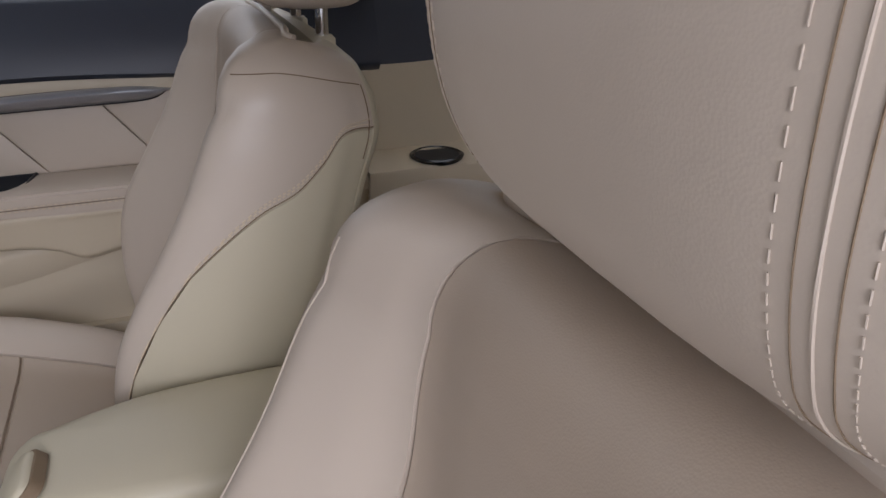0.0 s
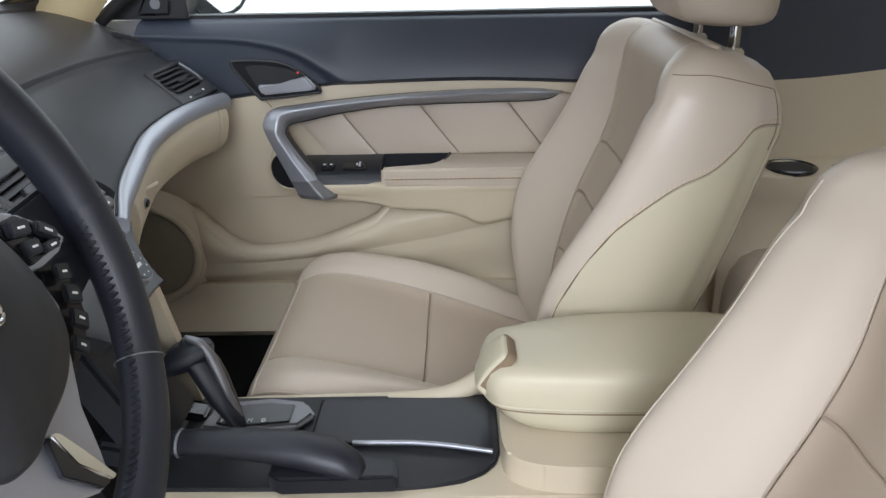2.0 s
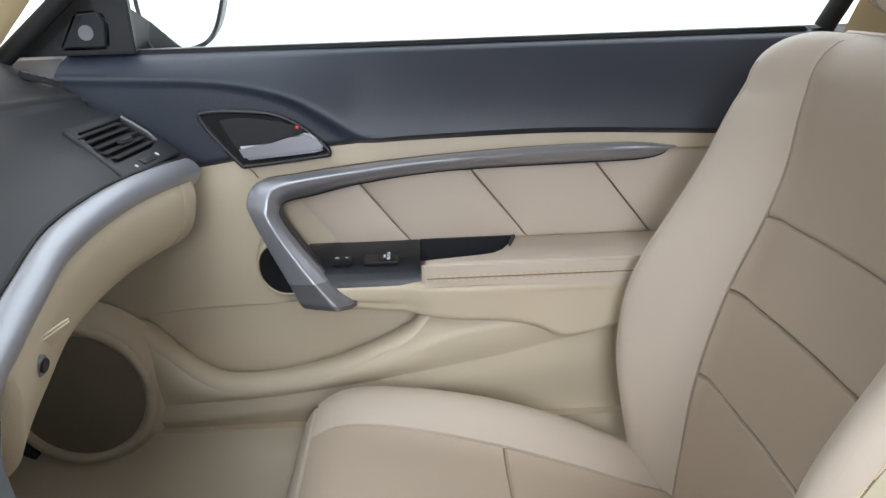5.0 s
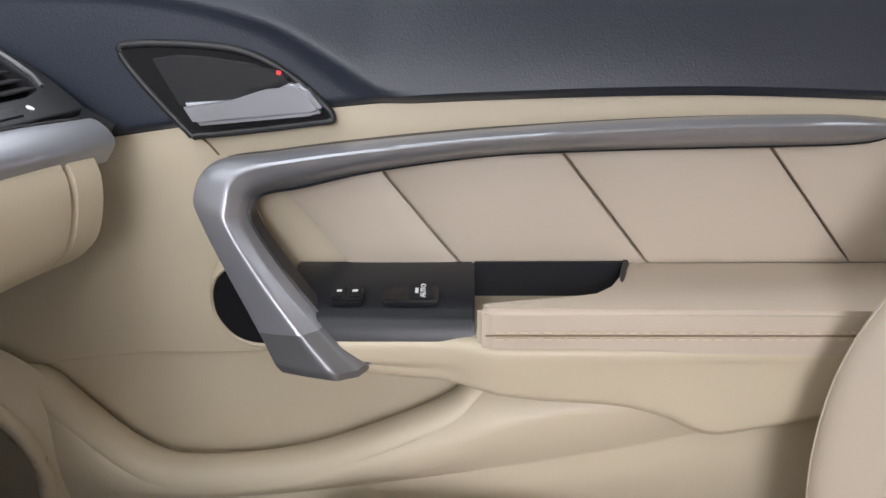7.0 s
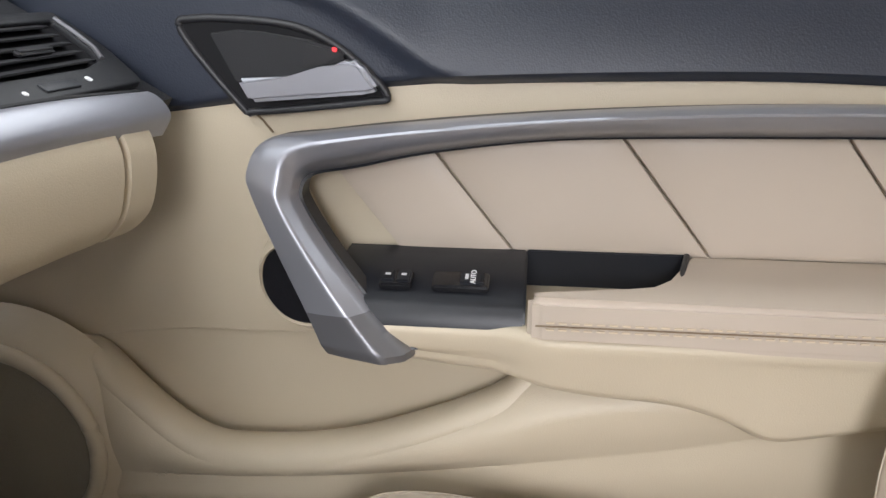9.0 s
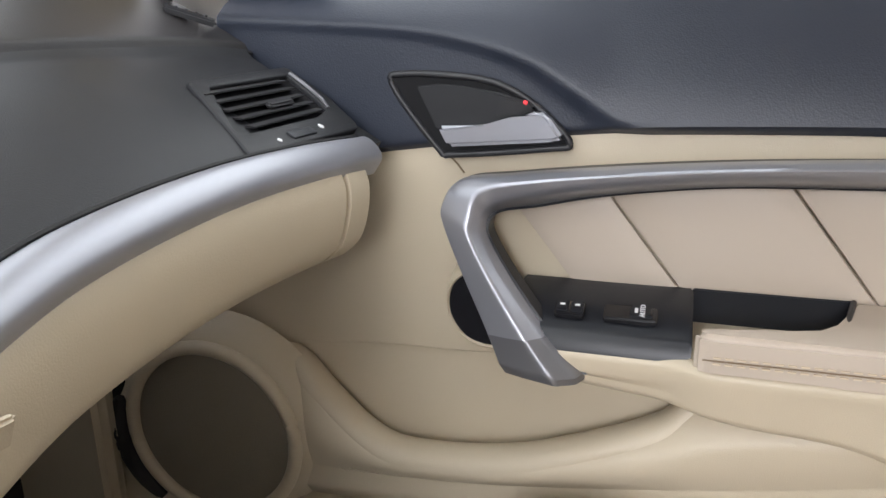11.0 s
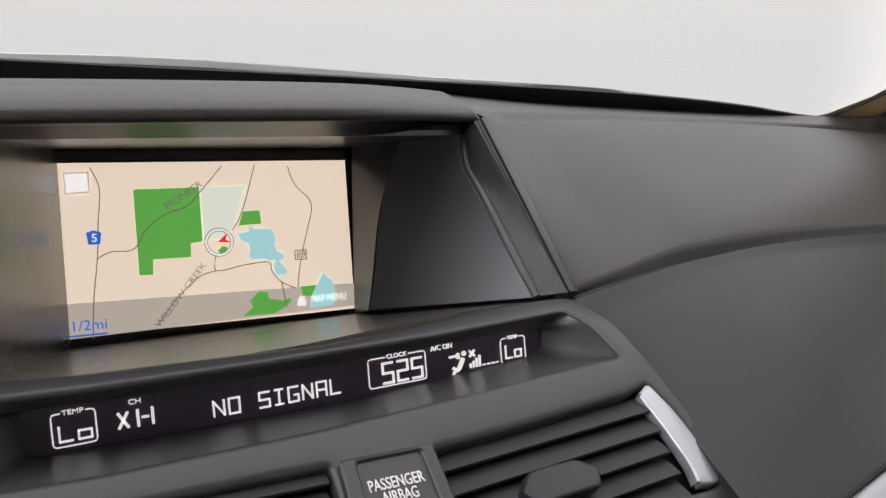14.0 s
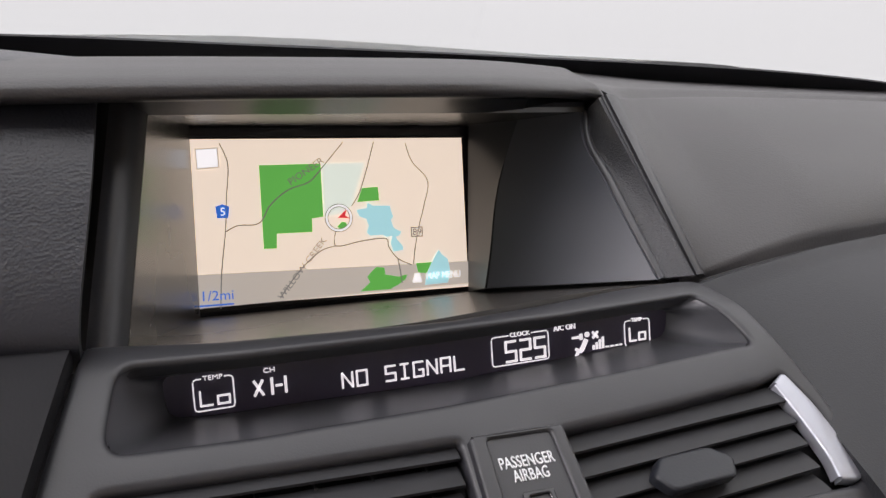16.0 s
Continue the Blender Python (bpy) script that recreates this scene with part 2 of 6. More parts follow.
def tube(pts, r, sides=10, closed=False):
    """A round bar along pts; r: a radius or one for each point."""
    rings = []
    n = len(pts)
    up = V(0.13, 0.21, 0.97)
    for i, p in enumerate(pts):
        p = Vector(p)
        a = Vector(pts[(i - 1) % n if closed else max(i - 1, 0)])
        b = Vector(pts[(i + 1) % n if closed else min(i + 1, n - 1)])
        d = (b - a).normalized()
        x = d.cross(up).normalized()
        y = x.cross(d)
        rad = r[i] if isinstance(r, (list, tuple)) else r
        rings.append([p + (x * math.cos(2 * math.pi * k / sides) + y * math.sin(2 * math.pi * k / sides)) * rad for k in range(sides)])
    if closed:
        rings.append(rings[0])
    return loft(rings, caps=not closed)


def block(sx, sy, sz, m, bevel=0.002, seg=2):
    bm = bmesh.new()
    bmesh.ops.create_cube(bm, size=1, matrix=m @ Matrix.Diagonal((sx, sy, sz, 1)))
    if bevel:
        bmesh.ops.bevel(bm, geom=bm.edges[:], offset=bevel, segments=seg, affect="EDGES", clamp_overlap=True)
    return bm


def prism(poly, depth, m, bevel=0.002, seg=2):
    """A plate with the outline poly (x, y), depth thick below z = 0, laid out by m; its edges rounded."""
    bm = bmesh.new()
    top = [bm.verts.new(m @ V(x, y, 0)) for x, y in poly]
    low = [bm.verts.new(m @ V(x, y, -depth)) for x, y in poly]
    bm.faces.new(top)
    bm.faces.new(low[::-1])
    n = len(poly)
    for i in range(n):
        bm.faces.new((top[i], low[i], low[(i + 1) % n], top[(i + 1) % n]))
    if bevel:
        bmesh.ops.bevel(bm, geom=bm.edges[:], offset=bevel, segments=seg, affect="EDGES", clamp_overlap=True)
    return bm


def disc(r, depth, m, sides=32, bevel=0.001):
    return prism([(r * math.cos(2 * math.pi * i / sides), r * math.sin(2 * math.pi * i / sides)) for i in range(sides)], depth, m, bevel)


def axes(o, x, y):
    """A pose at o whose x points along x and whose y lies in the plane of x and y."""
    x = Vector(x).normalized()
    z = x.cross(Vector(y)).normalized()
    y = z.cross(x)
    m = Matrix((x, y, z)).transposed().to_4x4()
    m.translation = Vector(o)
    return m


def fillet(poly, rad, step=0.006, seg=5):
    """A closed outline with rounded corners (one radius, or one for each corner) and no edge longer than step."""
    n = len(poly)
    out = []
    for i in range(n):
        p, a, b = Vector(poly[i]), Vector(poly[i - 1]), Vector(poly[(i + 1) % n])
        r = rad[i] if isinstance(rad, (list, tuple)) else rad
        da, db = a - p, b - p
        k = min(r, 0.45 * da.length, 0.45 * db.length)
        if k < 1e-5:
            out.append(p)
            continue
        u, v = p + da.normalized() * k, p + db.normalized() * k
        for j in range(seg + 1):
            t = j / seg
            out.append(u * (1 - t) ** 2 + p * (2 * t * (1 - t)) + v * t * t)
    full = []
    for i, p in enumerate(out):
        q = out[(i + 1) % len(out)]
        m = max(1, int(math.ceil((q - p).length / step)))
        full += [p.lerp(q, j / m) for j in range(m)]
    area = sum(full[i - 1].x * full[i].y - full[i].x * full[i - 1].y for i in range(len(full)))
    return full if area > 0 else full[::-1]


def offset(loop, d):
    """The closed counter-clockwise outline, grown by d."""
    n = len(loop)
    out = []
    for i, p in enumerate(loop):
        t = (loop[(i + 1) % n] - loop[i - 1]).normalized()
        out.append(p + Vector((t.y, -t.x)) * d)
    return out


def inside(p, loop):
    hit = False
    for i in range(len(loop)):
        a, b = loop[i - 1], loop[i]
        if (a.y > p.y) != (b.y > p.y) and p.x < (b.x - a.x) * (p.y - a.y) / (b.y - a.y) + a.x:
            hit = not hit
    return hit


def plate(outer, holes, lay, out, r=0.002, depth=0.008, hole_depth=0.008, step=0.008):
    """A moulded panel lay(x, y) inside the outline, with openings; its edges are rounded and turn back against the direction out."""
    out = Vector(out).normalized()
    rim, rims = offset(outer, -r), [offset(h, r) for h in holes]
    pts, edges = [], []
    for loop in [rim] + rims:
        k = len(pts)
        pts += loop
        edges += [(k + i, k + (i + 1) % len(loop)) for i in range(len(loop))]
    lo = Vector((min(p.x for p in rim), min(p.y for p in rim)))
    hi = Vector((max(p.x for p in rim), max(p.y for p in rim)))
    near = [p for loop in [rim] + rims for p in loop]
    for i in range(int((hi.x - lo.x) / step) + 1):
        for j in range(int((hi.y - lo.y) / step) + 1):
            p = lo + Vector(((i + 0.5 + 0.25 * (j % 2)) * step, (j + 0.5) * step))
            if inside(p, rim) and not any(inside(p, h) for h in rims) and min((p - q).length_squared for q in near) > (0.45 * step) ** 2:
                pts.append(p)
    vs, _, fs, _, _, _ = delaunay_2d_cdt(pts, edges, [], 0, 1e-7)
    verts = [lay(p.x, p.y) for p in vs]
    faces = []
    for f in fs:
        c = (vs[f[0]] + vs[f[1]] + vs[f[2]]) / 3
        if inside(c, rim) and not any(inside(c, h) for h in rims):
            faces.append(tuple(f))
    arcs = [(r * math.sin(a), -r + r * math.cos(a)) for a in (0, 0.4, 0.8, 1.2, math.pi / 2)]
    for loop, sign, deep in [(rim, 1, depth)] + [(h, -1, hole_depth) for h in rims]:
        k, n = len(verts), len(loop)
        rows = arcs + [(r, -deep)]
        for o, h in rows:
            verts += [lay(p.x, p.y) + out * h for p in offset(loop, sign * o)]
        for a in range(len(rows) - 1):
            for i in range(n):
                j = (i + 1) % n
                faces.append((k + a * n + i, k + a * n + j, k + (a + 1) * n + j, k + (a + 1) * n + i))
    bm = bmesh.new()
    vv = [bm.verts.new(v) for v in verts]
    for f in faces:
        bm.faces.new([vv[i] for i in f])
    bmesh.ops.remove_doubles(bm, verts=bm.verts, dist=1e-5)
    return bm


STROKES = {"N": ((0, 0, 0, 1), (0, 1, 1, 0), (1, 0, 1, 1)), "O": ((0, 0, 0, 1), (0, 1, 1, 1), (1, 1, 1, 0), (1, 0, 0, 0)), "I": ((0.1, 1, 0.9, 1), (0.5, 1, 0.5, 0), (0.1, 0, 0.9, 0)),
           "S": ((1, 1, 0, 1), (0, 1, 0, 0.5), (0, 0.5, 1, 0.5), (1, 0.5, 1, 0), (1, 0, 0, 0)), "G": ((1, 1, 0, 1), (0, 1, 0, 0), (0, 0, 1, 0), (1, 0, 1, 0.45), (1, 0.45, 0.55, 0.45)),
           "A": ((0, 0, 0, 1), (0, 1, 1, 1), (1, 1, 1, 0), (0, 0.45, 1, 0.45)), "L": ((0, 1, 0, 0), (0, 0, 1, 0)), "2": ((0, 1, 1, 1), (1, 1, 1, 0.5), (1, 0.5, 0, 0.5), (0, 0.5, 0, 0), (0, 0, 1, 0)),
           "5": ((1, 1, 0, 1), (0, 1, 0, 0.5), (0, 0.5, 1, 0.5), (1, 0.5, 1, 0), (1, 0, 0, 0)), "o": ((0, 0, 0, 0.55), (0, 0.55, 1, 0.55), (1, 0.55, 1, 0), (1, 0, 0, 0)), " ": ()}


def segments(text, w, h, m, material, parent, bar=0.00082):
    """Segment characters, w wide altogether and h high, centred at m's origin on its x-y plane."""
    n = len(text)
    pitch = w / (n - 0.32)
    cw = pitch * 0.68
    bm = bmesh.new()
    for i, ch in enumerate(text):
        for x0, y0, x1, y1 in STROKES[ch]:
            a = V(-w / 2 + i * pitch + x0 * cw, (y0 - 0.5) * h, 0)
            b = V(-w / 2 + i * pitch + x1 * cw, (y1 - 0.5) * h, 0)
            d = b - a
            bmesh.ops.create_cube(bm, size=1, matrix=m @ pose((a.x + b.x) / 2, (a.y + b.y) / 2, 0, 0, 0, math.degrees(math.atan2(d.y, d.x))) @ Matrix.Diagonal((d.length + bar * 0.55, bar, 0.0005, 1)))
    return part("lettering", bm, material, parent, smooth=False)


def writing(name, text, size, m, material, parent, width=None, depth=0.0004):
    """Lettering with the built-in font, as a thin mesh, centred at m's origin on its x-y plane."""
    c = bpy.data.curves.new(name, "FONT")
    c.body, c.size, c.align_x, c.align_y, c.extrude = text, size, "CENTER", "CENTER", depth
    c.resolution_u = 3
    ob = bpy.data.objects.new(name, c)
    scene.collection.objects.link(ob)
    me = bpy.data.meshes.new_from_object(ob.evaluated_get(bpy.context.evaluated_depsgraph_get()))
    bpy.data.objects.remove(ob)
    if width:
        xs = [v.co.x for v in me.vertices]
        k = width / max(1e-6, max(xs) - min(xs))
        me.transform(Matrix.Diagonal((k, 1, 1, 1)))
    me.transform(m)
    me.materials.clear()
    me.materials.append(material)
    o = new(name, me)
    o.parent = parent
    return o


# ---- passenger door ----
BELT = [(-0.40, 0.700), (-0.155, 0.711), (0.037, 0.720), (0.204, 0.718), (0.33, 0.711), (0.495, 0.691), (0.60, 0.675)]
TRIM_TOP = [(-0.12, 0.700), (-0.04, 0.706), (0.10, 0.705), (0.21, 0.699), (0.315, 0.690), (0.372, 0.683), (0.42, 0.676)]
TRIM_LOW = [(-0.12, 0.690), (-0.04, 0.686), (0.10, 0.683), (0.21, 0.680), (0.29, 0.670), (0.35, 0.657), (0.40, 0.648)]
UNDER = [(0.30, 0.520), (0.35, 0.515), (0.417, 0.5096), (0.499, 0.5086), (0.589, 0.4988), (0.621, 0.4923), (0.653, 0.487), (0.80, 0.470)]
LIP = [(-0.42, 0.545), (0.05, 0.528), (0.15, 0.522), (0.200, 0.512), (0.2184, 0.4963), (0.2334, 0.4807), (0.26, 0.4668), (0.3056, 0.449), (0.3524, 0.4334), (0.40, 0.4238), (0.4484, 0.4202), (0.4822, 0.4220), (0.5137, 0.4360), (0.5387, 0.4560), (0.5596, 0.4760), (0.580, 0.4915), (0.600, 0.4945), (0.653, 0.4845), (0.80, 0.468)]
LOWLINE = [(-0.42, 0.56), (-0.0362, 0.4807), (0.0383, 0.4643), (0.1285, 0.4436), (0.2588, 0.4208), (0.3969, 0.4032), (0.5367, 0.3939), (0.80, 0.385)]
CREST = [(-0.42, 0.540), (0.0, 0.500), (0.0897, 0.4886), (0.1708, 0.4779), (0.2724, 0.4468), (0.35, 0.42)]
BODY_LOW = [(-0.42, 0.560), (-0.027, 0.4932), (0.020, 0.4830), (0.040, 0.4795), (0.0532, 0.4815), (0.0784, 0.4941), (0.1151, 0.5039), (0.1756, 0.5085), (0.2246, 0.5156), (0.2987, 0.5235), (0.3693, 0.5335), (0.394, 0.5417), (0.42, 0.55)]
SILL_Z = 0.832


def lower_depth(y, z):
    """Inward face of the lower panel: a soft bulge above the joint line, leaning back over a crest behind the pocket."""
    low, lip = table(LOWLINE, y), table(LIP, y)
    h = min(1.0, max(0.0, (z - low) / max(0.01, lip - low)))
    x = 0.664 - 0.010 * math.sin(math.pi * h) + 0.006 * h
    x += 0.50 * max(0.0, z - table(CREST, y)) * ease(0.32, 0.24, y)
    x += 0.018 * ease(low - 0.02, 0.345, z)
    return x + (0.699 - x) * ease(0.55, 0.66, y) * ease(low, low + 0.05, z)


def build_door():
    door = thing("car_door", "closed beige and black coupe door with silver pull trim", "car door")

    # upper beige panel, open where the padded inserts and the switch panel sit
    top = [(y, table(BELT, y) + 0.004) for y in span(0.80, -0.42, 40)]
    low = [(y, table(UNDER, y)) for y in span(0.34, 0.80, 24)]
    opening = [(0.408, 0.660), (0.400, 0.668), (0.372, 0.672), (0.315, 0.682), (0.21, 0.690), (0.10, 0.694), (-0.02, 0.696), (-0.36, 0.694), (-0.36, 0.548), (0.362, 0.548), (0.376, 0.580), (0.395, 0.620), (0.405, 0.640)]
    part("door_panel", plate(fillet(top + [(-0.42, 0.53), (0.30, 0.53)] + low, 0.0, 0.02), [fillet(opening, 0.004, 0.012)], lambda y, z: V(0.702, y, z), (-1, 0, 0), 0.002, 0.008, 0.024, 0.03), BEIGE, door, "moulded beige plastic door panel")
    part("insert_backing", block(0.006, 0.80, 0.165, pose(0.7275, 0.03, 0.622), 0.001), BEIGE, door)
    part("pocket_wall", sheet(lambda y, w: V(0.709, y, 0.36 + 0.18 * w), span(0.10, 0.80, 12), span(0, 1, 6), 0.006, 0, -1), BEIGE, door)

    # lower panel: its upper edge is the rolled lip of the map pocket
    roll = [(0.036, -0.060), (0.033, -0.014), (0.026, -0.0035), (0.017, -0.0004), (0.009, -0.0006), (0.0035, -0.0030), (0.0008, -0.0070), (0.0, -0.0115)]

    def below(y, w):
        lip = table(LIP, y)
        if w < 7:
            i = min(max(int(w), 0), 6)
            dx, dz = [a + (b - a) * (w - i) for a, b in zip(roll[i], roll[i + 1])]
            return V(min(lower_depth(y, lip - 0.0115) + dx, 0.7125), y, lip + dz)
        z = lip - 0.0115 + (0.335 - lip + 0.0115) * (w - 7) / 40
        return V(lower_depth(y, z), y, z)
    part("lower_panel", sheet(below, [-0.42 + 0.006 * i for i in range(204)], [0.5 * i for i in range(14)] + [7 + 0.5 * i for i in range(81)], 0.006, 0.0, -1), BEIGE, door, "beige lower door panel with a map pocket")

    part("joint_line", tube([V(lower_depth(y, table(LOWLINE, y)) - 0.0002, y, table(LOWLINE, y)) for y in span(-0.10, 0.545, 70)], 0.0009, 6), SEAM, door)

    # armrest body that overhangs the pocket
    def body(y, w):
        lo = table(BODY_LOW, y)
        f = 0.6235 + 0.0135 * ease(0.20, 0.25, y) + 0.012 * ease(0.34, 0.41, y)
        pts = [(0.712, 0.5530), (0.660, 0.5530), (f + 0.008, 0.5525), (f + 0.001, 0.5505), (f, 0.5465), (f + 0.002, 0.537), (f + 0.006, lo + 0.010), (f + 0.008, lo + 0.003), (f + 0.012, lo), (f + 0.022, lo - 0.0005), (0.705, lo + 0.010)]
        p = along([(a, b, 0) for a, b in pts], w)
        return V(p.x, y, p.y)
    part("armrest_body", sheet(body, [-0.38 + 0.006 * i for i in range(126)], span(0, 10, 50), 0.004, 0.0, -1), BEIGE, door, "beige armrest body overhanging the pocket")
    part("outer_skin", block(0.02, 1.25, 0.78, pose(0.775, 0.15, 0.445), 0.008), PAINT, door, "silver outer door skin")

    arc = [(-0.45, 0.705), (0.22, 0.712), (0.29, 0.716), (0.325, 0.738), (0.37, 0.766), (0.45, 0.787), (0.56, 0.795), (0.66, 0.800)]

    def upper(y, w):
        lo = table(BELT, y) + 0.001
        z = lo + (SILL_Z - lo) * w
        za = table(arc, y)
        x = 0.694
        if z > za:
            x += 0.046 * ((z - za) / (SILL_Z - za)) ** 1.6 - 0.008 * ease(za, za + 0.012, z)
        x += 0.010 * ease(lo + 0.008, lo, z)
        x += 0.012 * ease(SILL_Z - 0.008, SILL_Z, z)
        return V(x, y, z)
    part("upper_panel", sheet(upper, [-0.42 + 0.0085 * i for i in range(126)], span(0, 1, 44), 0.02, 0.0, -1), NAVY, door, "blue-black grained vinyl upper door panel")

    # padded inserts between slanted seams
    marks = [0.380, 0.288, 0.137, -0.024, -0.20]
    for a, b in zip(marks[:-1], marks[1:]):
        def pad(u, w):
            zt = table(TRIM_LOW, u) + 0.006
            z = 0.5835 + (zt - 0.5835) * w
            q = (u - b) / (a - b)
            puff = 0.004 * (1 - (2 * q - 1) ** 4) * (1 - (2 * w - 1) ** 4)
            return V(0.7135 - puff, u - 0.78 * (0.655 - z), z)
        part("insert_panel", sheet(pad, span(b, a, 22, 0.004), span(0, 1, 14, 0.06), 0.008, 0.0022, -1), LEATHER, door, "padded beige leather insert")

    # silver trim: a band that bends down into the pull handle
    outer = [(-0.102, 0.699), (-0.05, 0.7060), (0.03, 0.7070), (0.12, 0.7045), (0.22, 0.699), (0.315, 0.691), (0.372, 0.6850), (0.414, 0.6790), (0.428, 0.658), (0.4245, 0.641), (0.407, 0.606), (0.385, 0.566), (0.370, 0.538)]
    inner = [(-0.100, 0.698), (-0.068, 0.6860), (0.03, 0.6840), (0.12, 0.6830), (0.21, 0.680), (0.295, 0.670), (0.350, 0.6590), (0.382, 0.6535), (0.3905, 0.643), (0.3865, 0.630), (0.366, 0.602), (0.337, 0.569), (0.302, 0.534)]
    depth = [0.692, 0.684, 0.680, 0.677, 0.674, 0.671, 0.668, 0.665, 0.660, 0.656, 0.646, 0.634, 0.624]
    n = 72
    oc, ic, dc = curve([(a, b, 0) for a, b in outer], n), curve([(a, b, 0) for a, b in inner], n), curve([(d, 0, 0) for d in depth], n)
    rings, back = [], []
    for i in range(n):
        leg = ease(36, 46, i)

        def at(k, dx, i=i):
            p = oc[i].lerp(ic[i], k)
            return V(dc[i].x + dx, p.x, p.y)
        e = ease(0, 8, i)
        r = 0.20 * (1 - leg) + 0.64 * leg
        k6 = 0.62 * (1 - leg) + 0.86 * leg
        rings.append([at(0.0, 0.014), at(0.0, 0.004), at(0.03, 0.0005), at(r * 0.45, -0.0042 * e), at(r - 0.07, -0.0078 * e), at(r, -0.0088 * e), at(r + 0.07, -0.0082 * e), at((r + k6) / 2, -0.0058 * e), at(k6, -0.0020 * e), at(k6 + 0.05, 0.0005), at(0.985, 0.011), at(1.0, 0.016)])
        back.append([at(0.05, 0.012), at(0.5, 0.006), at(1.04, 0.011), at(1.04, 0.030), at(0.5, 0.034), at(0.05, 0.030)])
    tip = [p + V(0.002, -0.0015, -0.006) for p in rings[-1]]
    part("pull_end", loft(rings[-6:] + [[p.lerp(tip[5], 0.05) for p in tip], [p.lerp(tip[5], 0.12) + V(0.006, 0, -0.001) for p in tip]]), GUN, door, "dark grey lower end of the pull")
    part("pull_trim", loft(rings[:-5]), SILVER, door, "satin silver curved pull handle trim")
    part("pull_backing", loft(back), HARD, door)

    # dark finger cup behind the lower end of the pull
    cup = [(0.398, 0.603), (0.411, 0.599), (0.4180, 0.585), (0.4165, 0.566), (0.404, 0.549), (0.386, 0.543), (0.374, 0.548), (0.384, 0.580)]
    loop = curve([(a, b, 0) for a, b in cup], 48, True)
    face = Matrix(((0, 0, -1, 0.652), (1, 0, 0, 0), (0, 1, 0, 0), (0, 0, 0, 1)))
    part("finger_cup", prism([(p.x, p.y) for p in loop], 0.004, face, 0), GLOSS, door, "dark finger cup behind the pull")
    c = V(0.398, 0.573, 0)
    part("cup_rim", loft([[V(x, *(c + (p - c) * k).xy) for p in loop] for x, k in ((0.706, 1.42), (0.68, 1.34), (0.662, 1.24), (0.653, 1.14), (0.6500, 1.05), (0.6515, 1.0), (0.660, 0.98))], caps=False), BEIGE, door)

    # switch panel, pocket and armrest pad
    sec = [(0.716, 0.5865), (0.700, 0.5855), (0.644, 0.5715), (0.638, 0.566), (0.634, 0.551), (0.716, 0.548)]
    m = Matrix(((1, 0, 0, 0), (0, 0, 1, 0.366), (0, 1, 0, 0), (0, 0, 0, 1)))
    part("switch_panel", prism(sec, 0.144, m, 0.0018), HARD, door, "black window switch panel")
    part("pocket_floor", block(0.075, 0.125, 0.006, pose(0.680, 0.160, 0.5535), 0.001), HARD, door)
    part("pocket_wall", block(0.006, 0.125, 0.034, pose(0.7145, 0.160, 0.570), 0.001), HARD, door)
    part("pocket_lip", tube(curve([(0.712, 0.100, 0.586), (0.69, 0.106, 0.584), (0.662, 0.114, 0.581), (0.646, 0.130, 0.580), (0.640, 0.16, 0.579), (0.639, 0.215, 0.578)], 20), 0.0025), HARD, door)
    slope = axes((0.660, 0.322, 0.5765), (0, -1, 0), (0.97, 0, 0.24))
    for dy, w in ((-0.008, 0.024), (0.040, 0.042)):
        k = slope @ pose(dy + 0.012, 0.0, 0.002)
        b = part("switch_bezel", block(w, 0.020, 0.006, k, 0.0015), GLOSS, door)
        part("switch_button", block(w * 0.42, 0.014, 0.006, k @ pose(w * 0.2 if w > 0.03 else 0.006, 0, 0.0022), 0.0012), HARD, b)
        if w < 0.03:
            part("switch_button", block(w * 0.42, 0.014, 0.006, k @ pose(-0.006, 0, 0.0022), 0.0012), HARD, b)
            for s in (-0.006, 0.006):
                part("icon", block(0.004, 0.0022, 0.0006, k @ pose(s, 0, 0.0054), 0), WHITE_INK, b)
        else:
            part("icon", block(0.0025, 0.006, 0.0006, k @ pose(0.0045, 0, 0.0054), 0), WHITE_INK, b)
            writing("lettering", "AUTO", 0.006, k @ pose(0.0095, 0, 0.0054, 0, 0, 90), WHITE_INK, b)
    plan = [(0.619, 0.214), (0.624, 0.221), (0.633, 0.220), (0.638, 0.205), (0.640, 0.150), (0.646, 0.130), (0.662, 0.115), (0.718, 0.099), (0.718, -0.33), (0.626, -0.33), (0.617, -0.05)]
    part("armrest_pad", prism(plan, 0.034, pose(0, 0, 0.5845), 0.0105, 5), LEATHER, door, "padded beige armrest with double stitching")
    part("seam", tube([(0.6165 + 0.012 * ease(-0.05, -0.33, y), y, 0.566) for y in span(0.215, -0.32, 24)], 0.0006, 6), SEAM, door)
    for zz in (0.5685, 0.5635):
        for i in range(62):
            y = 0.205 - 0.0085 * i
            part("stitch", block(0.0012, 0.0055, 0.001, pose(0.6165 + 0.012 * ease(-0.05, -0.33, y), y, zz), 0), STITCH, door)

    # inside handle
    frame_pts = [(0.4775, 0.753), (0.466, 0.763), (0.405, 0.760), (0.373, 0.750), (0.346, 0.731), (0.327, 0.709), (0.345, 0.7045), (0.425, 0.6965), (0.437, 0.700)]
    loop = [V(0.691, p[0], p[1]) for p in curve([(a, b, 0) for a, b in frame_pts], 72, True)]
    # bezel in a lighter black that paints in its sheen
    part("handle_bezel", tube(loop, 0.0030, 10, True), STACK, door, "black raised bezel round the inside handle")
    inner = [(p.y, p.z) for p in loop]
